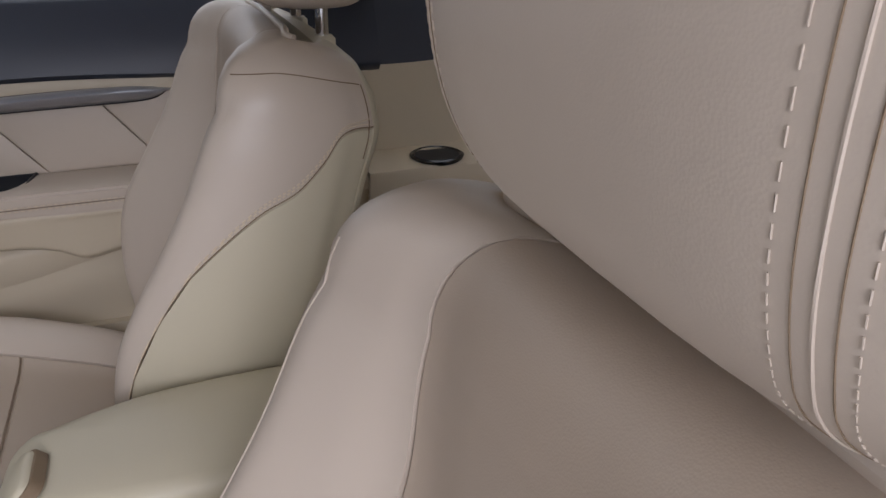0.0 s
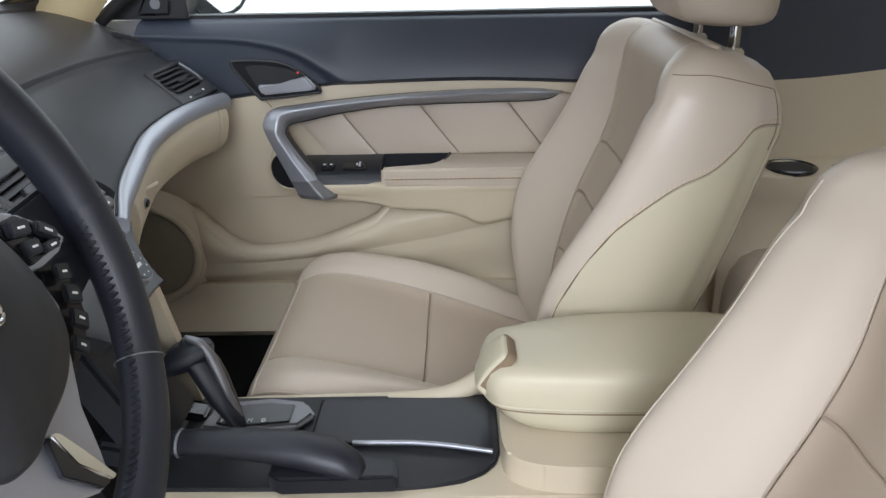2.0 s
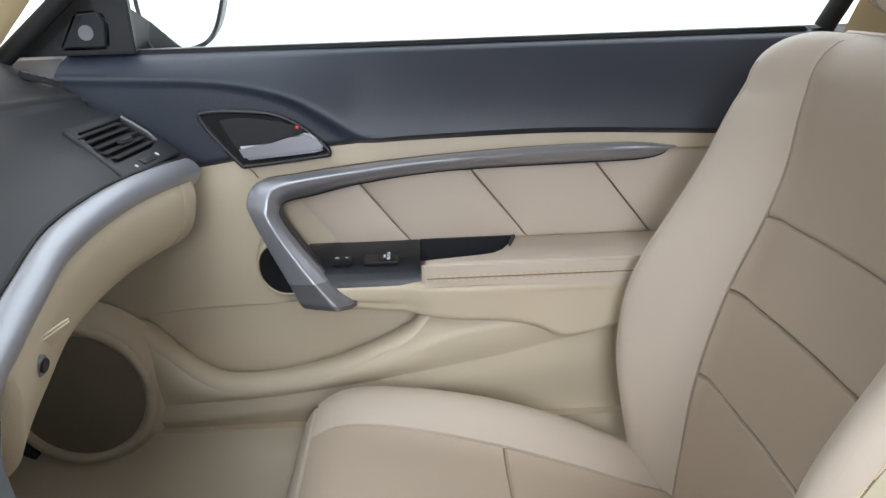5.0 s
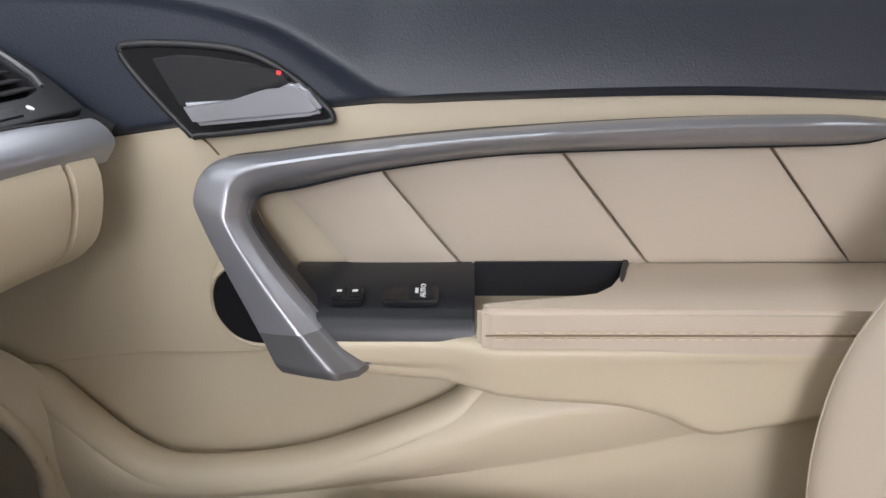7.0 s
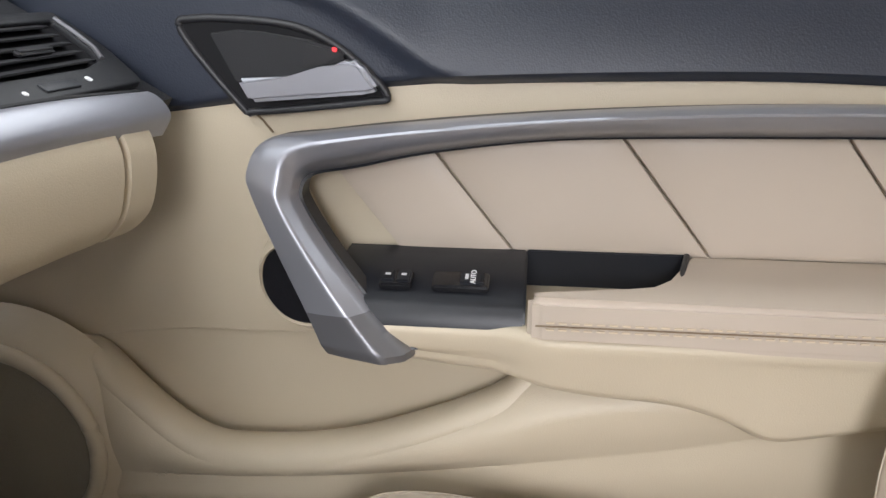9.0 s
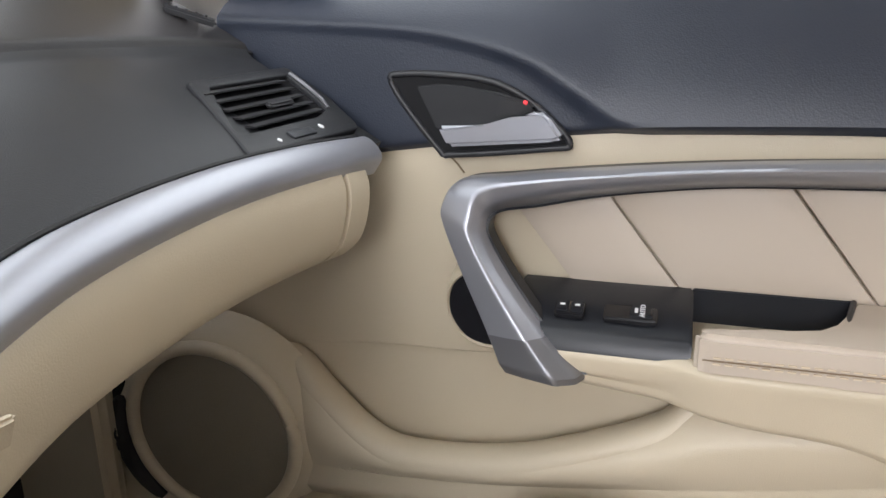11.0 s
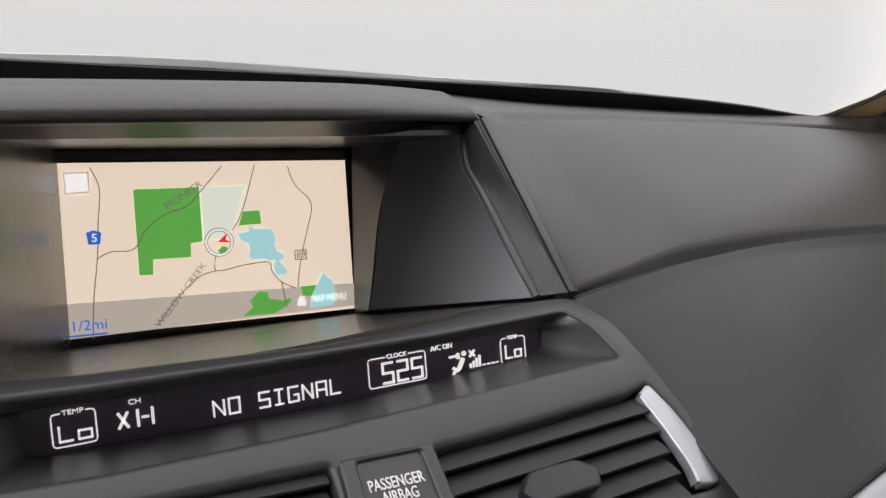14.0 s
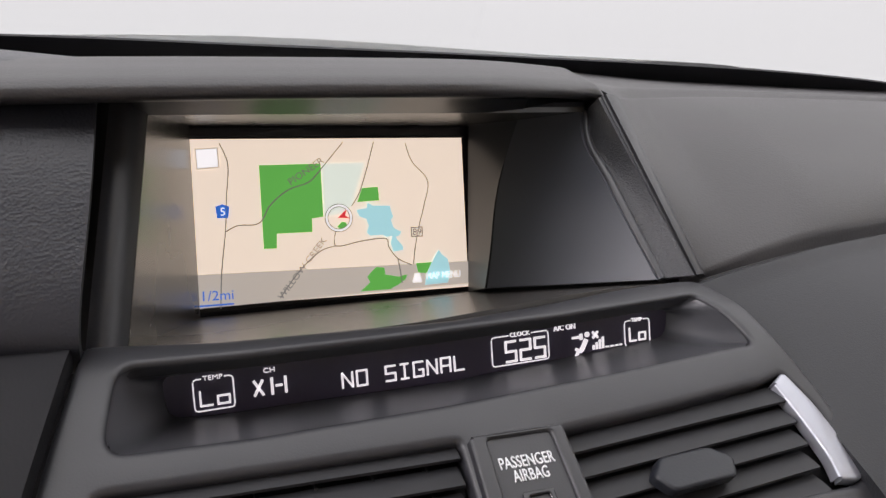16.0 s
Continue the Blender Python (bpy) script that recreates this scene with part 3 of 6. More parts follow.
    m = Matrix(((0, 0, -1, 0.6905), (1, 0, 0, 0), (0, 1, 0, 0), (0, 0, 0, 1)))
    # backing in a darker black, painting the shade inside the bezel
    part("handle_recess_shade", prism([(a, b) for a, b in inner], 0.004, m, 0), COVER, door)
    lever = [(0.436, 0.7215), (0.40, 0.7230), (0.372, 0.7275), (0.352, 0.7365), (0.344, 0.733), (0.3305, 0.7145), (0.339, 0.7115), (0.427, 0.7045)]
    m = Matrix(((0, 0, -1, 0.678), (1, 0, 0, 0), (0, 1, 0, 0), (0, 0, 0, 1)))
    part("door_lever", prism(lever, 0.014, m, 0.0035, 3), SILVER, door, "satin silver inside door lever")
    part("lock_tab", prism([(0.3835, 0.7480), (0.3577, 0.7424), (0.3551, 0.7370), (0.3699, 0.7312), (0.3880, 0.7290)], 0.006, Matrix(((0, 0, -1, 0.683), (1, 0, 0, 0), (0, 1, 0, 0), (0, 0, 0, 1))), 0.0018), SLAT, door)
    part("lock_mark", block(0.002, 0.0035, 0.003, pose(0.6815, 0.3622, 0.7425, 20, 0, 0), 0.0005), MAP_RED, door, "small red lock mark")
    part("inner_plate", prism([(0.4549, 0.7530), (0.4353, 0.7555), (0.4153, 0.7540), (0.3806, 0.7485), (0.3600, 0.7390), (0.3480, 0.7260), (0.4378, 0.7180)], 0.003, Matrix(((0, 0, -1, 0.6855), (1, 0, 0, 0), (0, 1, 0, 0), (0, 0, 0, 1))), 0.001), BLACK, door)
    part("trim_joint", tube([(0.7005, 0.436, 0.698), (0.7, 0.425, 0.688), (0.7, 0.418, 0.679)], 0.0009, 6), SEAM, door)

    # loudspeaker in the lower front corner
    spk = axes((0.652, 0.664, 0.417), (0, -1, 0.0), (0, 0, 1))
    ring = [spk @ V(0.091 * math.cos(a), 0.091 * math.sin(a), 0.004) for a in [2 * math.pi * i / 48 for i in range(48)]]
    part("speaker_ring", tube(ring, 0.007, 10, True), BEIGE, door, "beige ring round the speaker grille")
    cloth = []
    for r, h in ((0.086, 0.002), (0.07, 0.006), (0.03, 0.009), (0.004, 0.010)):
        cloth.append([spk @ V(r * math.cos(a), r * math.sin(a), h) for a in [2 * math.pi * i / 48 for i in range(48)]])
    part("speaker_grille", loft(cloth), MESHM, door, "round dark brown speaker grille")
    # solid black crescent painting the shade in the gap beside the ring
    part("speaker_gap_shade", tube([spk @ V(0.109 * math.cos(a), 0.109 * math.sin(a), 0.002) for a in span(radians(168), radians(232), 20)], [0.005 + 0.007 * math.sin(math.pi * i / 19) ** 0.6 for i in range(20)], 8), RUBBER, door)
    part("speaker_pod", loft([[spk @ V(r * math.cos(a), r * math.sin(a), h) for a in [2 * math.pi * i / 48 for i in range(48)]] for r, h in ((0.118, -0.03), (0.111, -0.012), (0.101, 0.0), (0.092, 0.002))]), BEIGE, door)

    # tweeter sail and glass edge in the front corner of the window
    sail = [(0.70, 0.832), (0.555, 0.832), (0.557, 0.90), (0.575, 0.955), (0.60, 0.955)]
    m = Matrix(((0, 0, -1, 0.728), (1, 0, 0, 0), (0, 1, 0, 0), (0, 0, 0, 1)))
    part("mirror_sail", prism(sail, 0.012, m, 0.002), BLACK, door, "black triangular corner trim")
    tw = [(0.645, 0.838), (0.585, 0.838), (0.582, 0.872), (0.592, 0.884), (0.62, 0.882)]
    m = Matrix(((0, 0, -1, 0.724), (1, 0, 0, 0), (0, 1, 0, 0), (0, 0, 0, 1)))
    tws = part("tweeter_pod", prism(tw, 0.012, m, 0.004, 3), HARD, door, "black tweeter pod")
    part("tweeter_dome", disc(0.010, 0.004, axes((0.7235, 0.609, 0.858), (0, -1, 0), (0, 0, 1)), 24), GUN, tws)
    part("window_seal", block(0.012, 0.86, 0.008, pose(0.744, 0.155, 0.831), 0.003), RUBBER, door)
    return door


build_door()
sill = tagged(part("door_sill", sheet(lambda y, w: V(0.678 - 0.056 * w + 0.016 * math.sin(math.pi * w), y, 0.350 - 0.090 * w), [-0.45 + 0.03 * i for i in range(52)], span(0, 1, 10), 0.02, 0.0, -1), BEIGE),
              "beige moulded sill trim below the door", "door sill", kind="structure")
tagged(part("sill_seal", tube([(0.668, -0.45, 0.345), (0.668, 0.60, 0.345), (0.67, 0.75, 0.352)], 0.005), RUBBER), "black rubber door seal along the sill", "seal", kind="structure")
kick = tagged(part("kick_wall", block(0.03, 1.7, 0.20, pose(0.640, 0.15, 0.175), 0.004), CARPET), "black carpet up to the sill trim", "carpet", kind="structure")
kick2 = tagged(part("kick_panel", block(0.03, 0.30, 0.40, pose(0.655, 0.92, 0.46, 0, 0, -6), 0.02, 3), BEIGE), "beige kick panel ahead of the door", "kick panel", kind="structure")


# ---- dashboard ----
STRIP_Y = [(0.10, 0.450), (0.17, 0.474), (0.25, 0.490), (0.33, 0.502), (0.45, 0.505), (0.56, 0.499), (0.66, 0.488)]
CREASE_Y = [(0.12, 0.630), (0.160, 0.628), (0.20, 0.627), (0.25, 0.630), (0.33, 0.633), (0.45, 0.629), (0.55, 0.624), (0.63, 0.617), (0.70, 0.609)]
CREASE_Z = [(0.12, 0.760), (0.160, 0.7728), (0.20, 0.7813), (0.25, 0.7876), (0.33, 0.7929), (0.45, 0.7946), (0.55, 0.7926), (0.63, 0.7890), (0.70, 0.7815)]
PAD_Y = [(0.13, 0.680), (0.152, 0.702), (0.20, 0.752), (0.30, 0.776), (0.45, 0.786), (0.60, 0.785), (0.70, 0.776)]
PAD_Z = [(0.13, 0.8660), (0.152, 0.8680), (0.20, 0.8665), (0.30, 0.8665), (0.45, 0.8645), (0.60, 0.8595), (0.70, 0.8545)]
BAND_Y = [(-0.20, 0.909), (0.0, 0.9126), (0.20, 0.903), (0.30, 0.8956), (0.40, 0.8745), (0.50, 0.844), (0.60, 0.7987), (0.65, 0.7714), (0.70, 0.755)]
BAND_Z = [(-0.20, 0.878), (0.0, 0.885), (0.15, 0.8862), (0.20, 0.8846), (0.30, 0.8781), (0.40, 0.8749), (0.50, 0.8725), (0.60, 0.872), (0.65, 0.872), (0.70, 0.872)]
STACK_Z = [(0.38, 0.614), (0.50, 0.704), (0.56, 0.749), (0.575, 0.7602), (0.59, 0.7690), (0.603, 0.7722), (0.62, 0.7742), (0.66, 0.7745)]
EDGE = [(0.350, 0.060), (0.385, 0.066), (0.415, 0.080), (0.443, 0.112), (0.462, 0.150), (0.480, 0.168), (0.500, 0.1730), (0.525, 0.1745), (0.545, 0.1735), (0.563, 0.1695), (0.583, 0.1640), (0.605, 0.1600), (0.627, 0.1590)]


def dash_z(y):
    return 0.345 + 0.75 * y


def face_z(y):
    return 0.329 + 0.75 * y


def stack_z(y):
    """Height of the centre stack's front, which rolls over at its top."""
    return table(STACK_Z, y)


def stack_edge(y):
    """Half width of the centre stack at y."""
    return table(EDGE, y)


def build_dash():
    dash = thing("dashboard", "black soft dashboard with silver strip above a beige glovebox", "dashboard")

    def lower(u, v):
        x = 0.14
        for _ in range(5):
            a, b = table(STRIP_Y, x) - 0.004, table(CREASE_Y, x) - 0.0015
            y = a + (b - a) * v
            left = stack_edge(y) - 0.010
            x = left + (0.676 - left) * u
        z = dash_z(a) + (table(CREASE_Z, x) - 0.002 - dash_z(a)) * v
        return V(x, y, z + 0.010 * math.sin(math.pi * v) * ease(0.0, 0.2, u) * ease(0.80, 0.55, u) + 0.004 * ease(0.90, 1.0, v) * ease(1.0, 0.97, v))
    part("dash_face", sheet(lower, span(0, 0.08, 12)[:-1] + span(0.08, 1, 44), span(0, 0.9, 20)[:-1] + span(0.9, 1.0, 8), 0.012, 0.0, 1), BLACK, dash, "black passenger side dash face")

    def pad(x, v):
        a = V(x, table(CREASE_Y, x), table(CREASE_Z, x))
        b = V(x, table(PAD_Y, x), table(PAD_Z, x))
        p = a.lerp(b, v)
        # a full, softly bulging pad with a tucked lower edge
        bulge = 0.016 * max(0.0, math.sin(math.pi * v)) ** 0.8 * ease(0.15, 0.27, x) * ease(0.78, 0.60, x)
        p.x += 0.015 * (1 - v) * ease(0.26, 0.143, x)
        return p + V(0, -0.62, 0.78) * (bulge - 0.0045 * ease(0.05, 0.0, v) - 0.003 * ease(0.965, 1.0, v) - 0.005 * ease(0.150, 0.1425, x))
    part("dash_pad", sheet(pad, span(0.1425, 0.152, 8)[:-1] + span(0.152, 0.26, 20)[:-1] + span(0.26, 0.70, 36), span(0, 0.08, 8)[:-1] + span(0.08, 0.95, 26)[:-1] + span(0.95, 1.0, 6), 0.010, 0.0, 1), BLACK_TOP, dash, "soft black upper dash pad")

    def shelf(x, v):
        a = V(x, table(PAD_Y, x) + 0.001, table(PAD_Z, x) - 0.0035)
        b = V(x, table(BAND_Y, x), table(BAND_Z, x) - 0.0065)
        k = ease(0.0, 0.10, v)
        return a.lerp(b, v) + V(0, 0, 0.0065 * k)
    part("dash_shelf", sheet(shelf, span(0.144, 0.70, 40), span(0, 0.12, 8)[:-1] + span(0.12, 1, 8), 0.010, 0.0, 1), BLACK_TOP, dash, "grey-black shelf under the windscreen")
    # dark tube painting the shadow in the crease under the pad
    part("crease_shade", tube([V(x, table(CREASE_Y, x) - 0.001, table(CREASE_Z, x) - 0.0035) for x in span(0.164, 0.69, 60)], 0.0022, 6), RUBBER, dash)

    # silver strip that sweeps from the door to the centre stack
    rings = []
    for i in range(60):
        x = 0.100 + (0.648 - 0.100) * i / 59
        y = table(STRIP_Y, x) + 0.003
        w = 0.68 + 0.4 * ease(0.10, 0.2, x)
        c = V(x, y, dash_z(y))
        out = V(0, -0.60, 0.80)
        down = V(0, -0.80, -0.60)
        sec = curve([(-1.5, -0.02, 0), (0.4, 0.01, 0), (1.15, 0.14, 0), (1.35, 0.42, 0), (0.95, 0.74, 0), (-0.2, 0.98, 0), (-3.5, 1.03, 0)], 22)
        rings.append([c + out * (0.0045 * q.x) + down * (0.0235 * w * q.y) for q in sec])
    part("silver_strip", loft(rings), SILVER, dash, "satin silver trim strip curving along the dash")

    part("strip_gap", tube([V(x, table(STRIP_Y, x) + 0.0035, dash_z(table(STRIP_Y, x) + 0.003) + 0.0022) for x in span(0.105, 0.645, 60)], 0.0017, 6), RUBBER, dash)

    # glovebox and beige lower dash
    def glove(x, v):
        y0 = table(STRIP_Y, x) - 0.012
        z0 = dash_z(table(STRIP_Y, x)) - 0.016
        key = [(0.0, 0.0), (0.12, -0.004), (0.30, 0.000), (0.45, 0.010), (0.62, 0.036), (0.85, 0.11), (1.0, 0.20)]
        drop = [(0.0, 0.0), (0.12, -0.018), (0.30, -0.046), (0.45, -0.066), (0.62, -0.082), (0.85, -0.100), (1.0, -0.115)]
        return V(x, y0 + table(key, v), z0 + table(drop, v))
    part("glovebox_lid", sheet(glove, span(0.165, 0.592, 36, 0.004), span(0.0, 1, 36), 0.012, 0.003, -1), BEIGE, dash, "beige glovebox lid")
    part("dash_end", sheet(glove, span(0.596, 0.628, 8, 0.004), span(0.0, 1, 30), 0.012, 0.003, -1), BEIGE, dash)
    part("glovebox_latch", block(0.050, 0.004, 0.016, pose(0.235, 0.473, 0.672, 25, 0, -8), 0.0015), BEIGE, dash)
    lock = part("glovebox_lock", disc(0.0075, 0.004, axes((0.213, 0.466, 0.6645), (1, 0, 0), (0, -0.2, 0.98)), 28, 0.001), GUN, dash, "round glovebox lock")
    part("lock_core", disc(0.0050, 0.002, axes((0.213, 0.464, 0.6649), (1, 0, 0), (0, -0.2, 0.98)), 24, 0.0004), RUBBER, lock)
    part("lower_dash", block(0.54, 0.02, 0.34, pose(0.38, 0.92, 0.44), 0.004), CARPET, dash)

    # knee panel and stack core added to block low light into the footwell
    def knee(u, v):
        x = -0.745 + 0.60 * u
        key = [(0.0, 0.0), (0.12, -0.006), (0.35, 0.004), (0.60, 0.040), (0.85, 0.12), (1.0, 0.22)]
        return V(x, 0.505 + table(key, v), 0.705 - 0.30 * v)
    part("knee_blocker", sheet(knee, span(0, 1, 16), span(0, 1, 24), 0.012, 0.0, -1), BEIGE, dash, "beige panel added below the steering column to block light")
    part("stack_core", block(0.16, 0.34, 0.48, pose(0.0, 0.64, 0.44, 0, 0, 0), 0.01), RUBBER, dash)
    # unseen slab, added to stop windscreen light leaking into the footwell
    part("driver_side_blocker", block(0.30, 0.40, 0.03, pose(-0.57, 0.775, 0.83, -3, 0, 0), 0.010, 3), BLACK_TOP, dash)

    # outer air vent in its own housing
    def seat_(x, y, h=0.0):
        return V(x, y, 0.7488 + 0.6 * (y - 0.541)) + V(0, -0.51, 0.86) * h
    hole = fillet([(0.5560, 0.5665), (0.6705, 0.5640), (0.6600, 0.5320), (0.6500, 0.5215), (0.6260, 0.5180), (0.5250, 0.5215), (0.5200, 0.5260)], [0.003, 0.004, 0.004, 0.003, 0, 0.002, 0.002], 0.005)
    v = part("side_vent", plate(fillet([(0.5430, 0.5755), (0.6860, 0.5740), (0.6820, 0.5335), (0.6620, 0.4960), (0.5000, 0.5045)], [0.004, 0.008, 0.010, 0.010, 0.004], 0.006), [hole], lambda x, y: seat_(x, y), (0, -0.51, 0.86), 0.0018, 0.012, 0.005, 0.008), BLACK, dash, "black side air vent housing")
    vx = axes(seat_(0.598, 0.543), (1, 0, 0), (0, 0.86, 0.51))
    part("vent_cavity", prism([((p.x - 0.598), (p.y - 0.543) / 0.86) for p in offset(hole, 0.0005)], 0.001, vx @ pose(0, 0, -0.0042), 0), VENT, v)
    for i in range(5):
        q = 0.0215 - 0.0105 * i
        part("slat", block(0.116 - 0.002 * i, 0.0085, 0.0014, vx @ pose(-0.001 - 0.0032 * i * 0.3, q, -0.0014, -26, 0, -1.2), 0.0005), SLAT, v)
    part("vent_tab", block(0.036, 0.008, 0.004, vx @ pose(0.006, -0.006, 0.0004, -12, 0, -2), 0.0018, 3), SLAT, v)
    # grey tube painting the highlight along the opening's right edge
    part("vent_rim_highlight", tube([seat_(0.6735, 0.5645, 0.0008), seat_(0.6690, 0.5480, 0.0012), seat_(0.6630, 0.5320, 0.0012), seat_(0.6540, 0.5215, 0.0008)], 0.0018, 8), GUN, v)
    part("vent_wheel", plate(fillet([(0.5630, 0.5125), (0.5960, 0.5110), (0.5960, 0.5040), (0.5620, 0.5055)], 0.001, 0.004), [], lambda x, y: seat_(x, y, 0.0014), (0, -0.51, 0.86), 0.0008, 0.003, 0, 0.006), HARD, v)
    for dx, fill in ((0.5460, 0.0020), (0.6120, 0.0027)):
        k = axes(seat_(dx, 0.5085, 0.0006), (1, 0, 0), (0, 0.86, 0.51))
        part("icon", disc(fill, 0.0008, k, 12, 0), WHITE_INK, v)

    # small defroster outlet by the pillar
    at = axes((0.6528, 0.6398, 0.8143), (0.497, -0.805, -0.322), (0.75, 0.55, 0.10))
    d = part("defroster_outlet", block(0.043, 0.016, 0.006, at @ pose(0, -0.004, -0.0025), 0.002), BLACK, dash, "black side window defroster outlet")
    part("outlet_slot", block(0.032, 0.007, 0.002, at @ pose(-0.006, -0.006, 0.0002), 0.0008), RUBBER, d)
    for i in range(5):
        part("slat", block(0.0016, 0.007, 0.002, at @ pose(-0.020 + 0.008 * i, -0.006, 0.0012), 0), HARD, d)
    return dash


def build_stack():
    st = thing("centre_stack", "black centre stack with recessed map screen, vents and buttons", "dashboard console")
    # hood over the screen
    top = [(-0.42, 0.867), (-0.20, 0.8788), (-0.10, 0.8825), (0.0, 0.8848), (0.06, 0.8856), (0.10, 0.8850), (0.135, 0.8835), (0.150, 0.8822)]
    prof = [(0.690, -0.020), (0.640, -0.0195), (0.627, -0.0190), (0.6225, -0.0175), (0.6215, -0.0145), (0.6235, -0.0115), (0.632, -0.0085), (0.655, -0.0045), (0.70, -0.0005), (0.80, -0.004), (0.96, -0.03)]

    def hood(x, u):
        p = along([(a, b, 0) for a, b in prof], u)
        lean = 0.075 * ease(0.02, 0.150, x) * ease(0.80, 0.62, p.x)
        tip = ease(0.132, 0.150, x) * ease(0.72, 0.63, p.x)
        return V(x, p.x + lean + 0.004 * tip, table(top, x) + p.y + (-0.0175 - p.y) * tip - 0.004 * ease(0.134, 0.148, x))
    part("hood", sheet(hood, span(-0.42, 0.12, 42)[:-1] + span(0.12, 0.148, 16), span(0, 10, 66), 0.006, 0, 1), BLACK_TOP, st, "black stitched-look hood over the screen")

    # recess round the screen, its walls meeting in a soft crease beside the glass
    tl_, bl_ = V(-0.1115, 0.668, 0.859), V(-0.1245, 0.6135, 0.7620)
    ridge = curve([(0.1312, 0.705, 0.8566), (0.1285, 0.695, 0.8393), (0.1300, 0.675, 0.822), (0.1345, 0.653, 0.7975), (0.1396, 0.631, 0.7729)], 24)
    arc = curve([(0.1155, 0.755, 0.8500), (0.1020, 0.745, 0.8220), (0.0930, 0.735, 0.800), (0.0860, 0.724, 0.772), (0.0800, 0.716, 0.7500)], 24)
    bk = [V(-0.0900, 0.7915, 0.8470), V(0.0960, 0.7915, 0.8470), V(0.0915, 0.770, 0.7335), V(-0.0895, 0.770, 0.7300)]
    deep = [bk[1].lerp(bk[2], i / 23) for i in range(24)]

    def strip(name, a, b, material, label="", flip=-1, bow=0.0):
        n = len(a) - 1

        def at(u, v):
            i = min(max(u, 0.0), 1.0) * n
            k = min(int(i), n - 1)
            return a[k].lerp(a[k + 1], i - k).lerp(b[k].lerp(b[k + 1], i - k), v) + V(0, -bow, bow) * math.sin(math.pi * v)
        return part(name, sheet(at, span(0, 1, n + 1), span(0, 1, 7), 0.003, 0, flip), material, st, label)
    # right wall coloured lighter to make up for light missing there
    strip("recess_wall", ridge, arc, RECESS_LIT, "satin black side of the screen recess, coloured lighter as if lit", 1)
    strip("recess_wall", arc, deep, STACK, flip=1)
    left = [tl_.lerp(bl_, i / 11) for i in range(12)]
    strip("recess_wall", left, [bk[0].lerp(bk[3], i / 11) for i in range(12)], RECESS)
    roof = [tl_.lerp(V(0.1312, 0.705, 0.860), i / 11) for i in range(12)]
    header = [V(-0.118 + 0.252 * i / 11, 0.645 + 0.070 * ease(0.45, 1.0, i / 11), 0.8685 - 0.006 * ease(0.6, 1.0, i / 11)) for i in range(12)]
    strip("recess_header", header, roof, HARD, flip=1)
    part("header_filler", block(0.026, 0.036, 0.085, pose(0.151, 0.738, 0.818), 0.003), RUBBER, st)
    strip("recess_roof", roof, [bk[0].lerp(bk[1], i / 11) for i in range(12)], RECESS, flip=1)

    def ledge(u, v):
        x = -0.1235 + 0.2631 * u
        yf = 0.606 + 0.025 * ease(0.35, 1.0, u)
        b = bk[3].lerp(bk[2], u)
        x2 = x + (b.x - x) * v
        return V(x2, yf + (b.y - yf) * v, stack_z(yf) - 0.0035 + (b.z - stack_z(yf) + 0.0035) * v)
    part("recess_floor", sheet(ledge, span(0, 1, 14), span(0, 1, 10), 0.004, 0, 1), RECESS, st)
    part("screen_surround", sheet(lambda u, v: bk[0].lerp(bk[1], u).lerp(bk[3].lerp(bk[2], u), v) + V(0, 0.012, 0), span(0, 1, 3), span(0, 1, 3), 0.004, 0, 1), GLOSS, st)
    part("glass_edge", tube([bk[0] + V(0.001, -0.001, -0.0105), bk[1] + V(-0.006, -0.001, -0.0105)], 0.0008, 6), HARD, st)
    # side pillars of the hood: a rounded inner ridge, a channel, and a grained outer face
    part("pillar_edge", tube([p + V(0.0022, 0.001, 0) for p in ridge], [0.0022 + 0.0010 * math.sin(math.pi * i / 23) for i in range(24)], 12), SCOOP, st)
    inner_ = [p + V(0.0046 - 0.0008 * i / 23, 0.004, -0.0015) for i, p in enumerate(ridge)]
    outer_ = [V(0.1362, 0.693, 0.8662).lerp(V(0.1595, 0.628, 0.7741), i / 23) for i in range(24)]

    def groove(u, v):
        i = u * 23
        k = min(max(int(i), 0), 22)
        p = inner_[k].lerp(inner_[k + 1], i - k).lerp(outer_[k].lerp(outer_[k + 1], i - k), v)
        return p + V(0, 1, -0.6) * (0.0045 * (1 - u) * math.sin(math.pi * v))
    part("hood_pillar", sheet(groove, span(0, 1, 24), span(0, 1, 9), 0.003, 0, -1), GRAINED, st, "coarsely grained black side of the hood")
    part("pillar_rim", tube(outer_, 0.0011, 8), SCOOP, st)
    beside = [V(0.1475, 0.699, 0.8645).lerp(V(0.1650, 0.630, 0.7728), i / 23) for i in range(24)]
    strip("pillar_flank", outer_, beside, STACK, "", -1, 0.0006)
    lo_, li_ = [V(-0.1213, 0.664, 0.8638).lerp(V(-0.1345, 0.6085, 0.7640), i / 11) for i in range(12)], left
    strip("hood_pillar", li_, lo_, STACK, "satin black inner side of the hood", 1, 0.0035)
    part("hood_filler", block(0.024, 0.05, 0.10, pose(-0.128, 0.705, 0.826), 0.004), RUBBER, st)
    part("pillar_gap", tube([p + V(-0.0012, 0.001, -0.001) for p in lo_], 0.0014, 6), RUBBER, st)

    # one moulded front: openings for the display scoop, two vents and the airbag lamp
    def front(x, y):
        return V(x, y, stack_z(y) - 0.0022 * ease(0.135, 0.172, abs(x)))
    edge_r = [(stack_edge(y), y) for y in (0.5045, 0.515, 0.525, 0.535, 0.545, 0.555, 0.565, 0.575, 0.585, 0.595, 0.605, 0.615)]
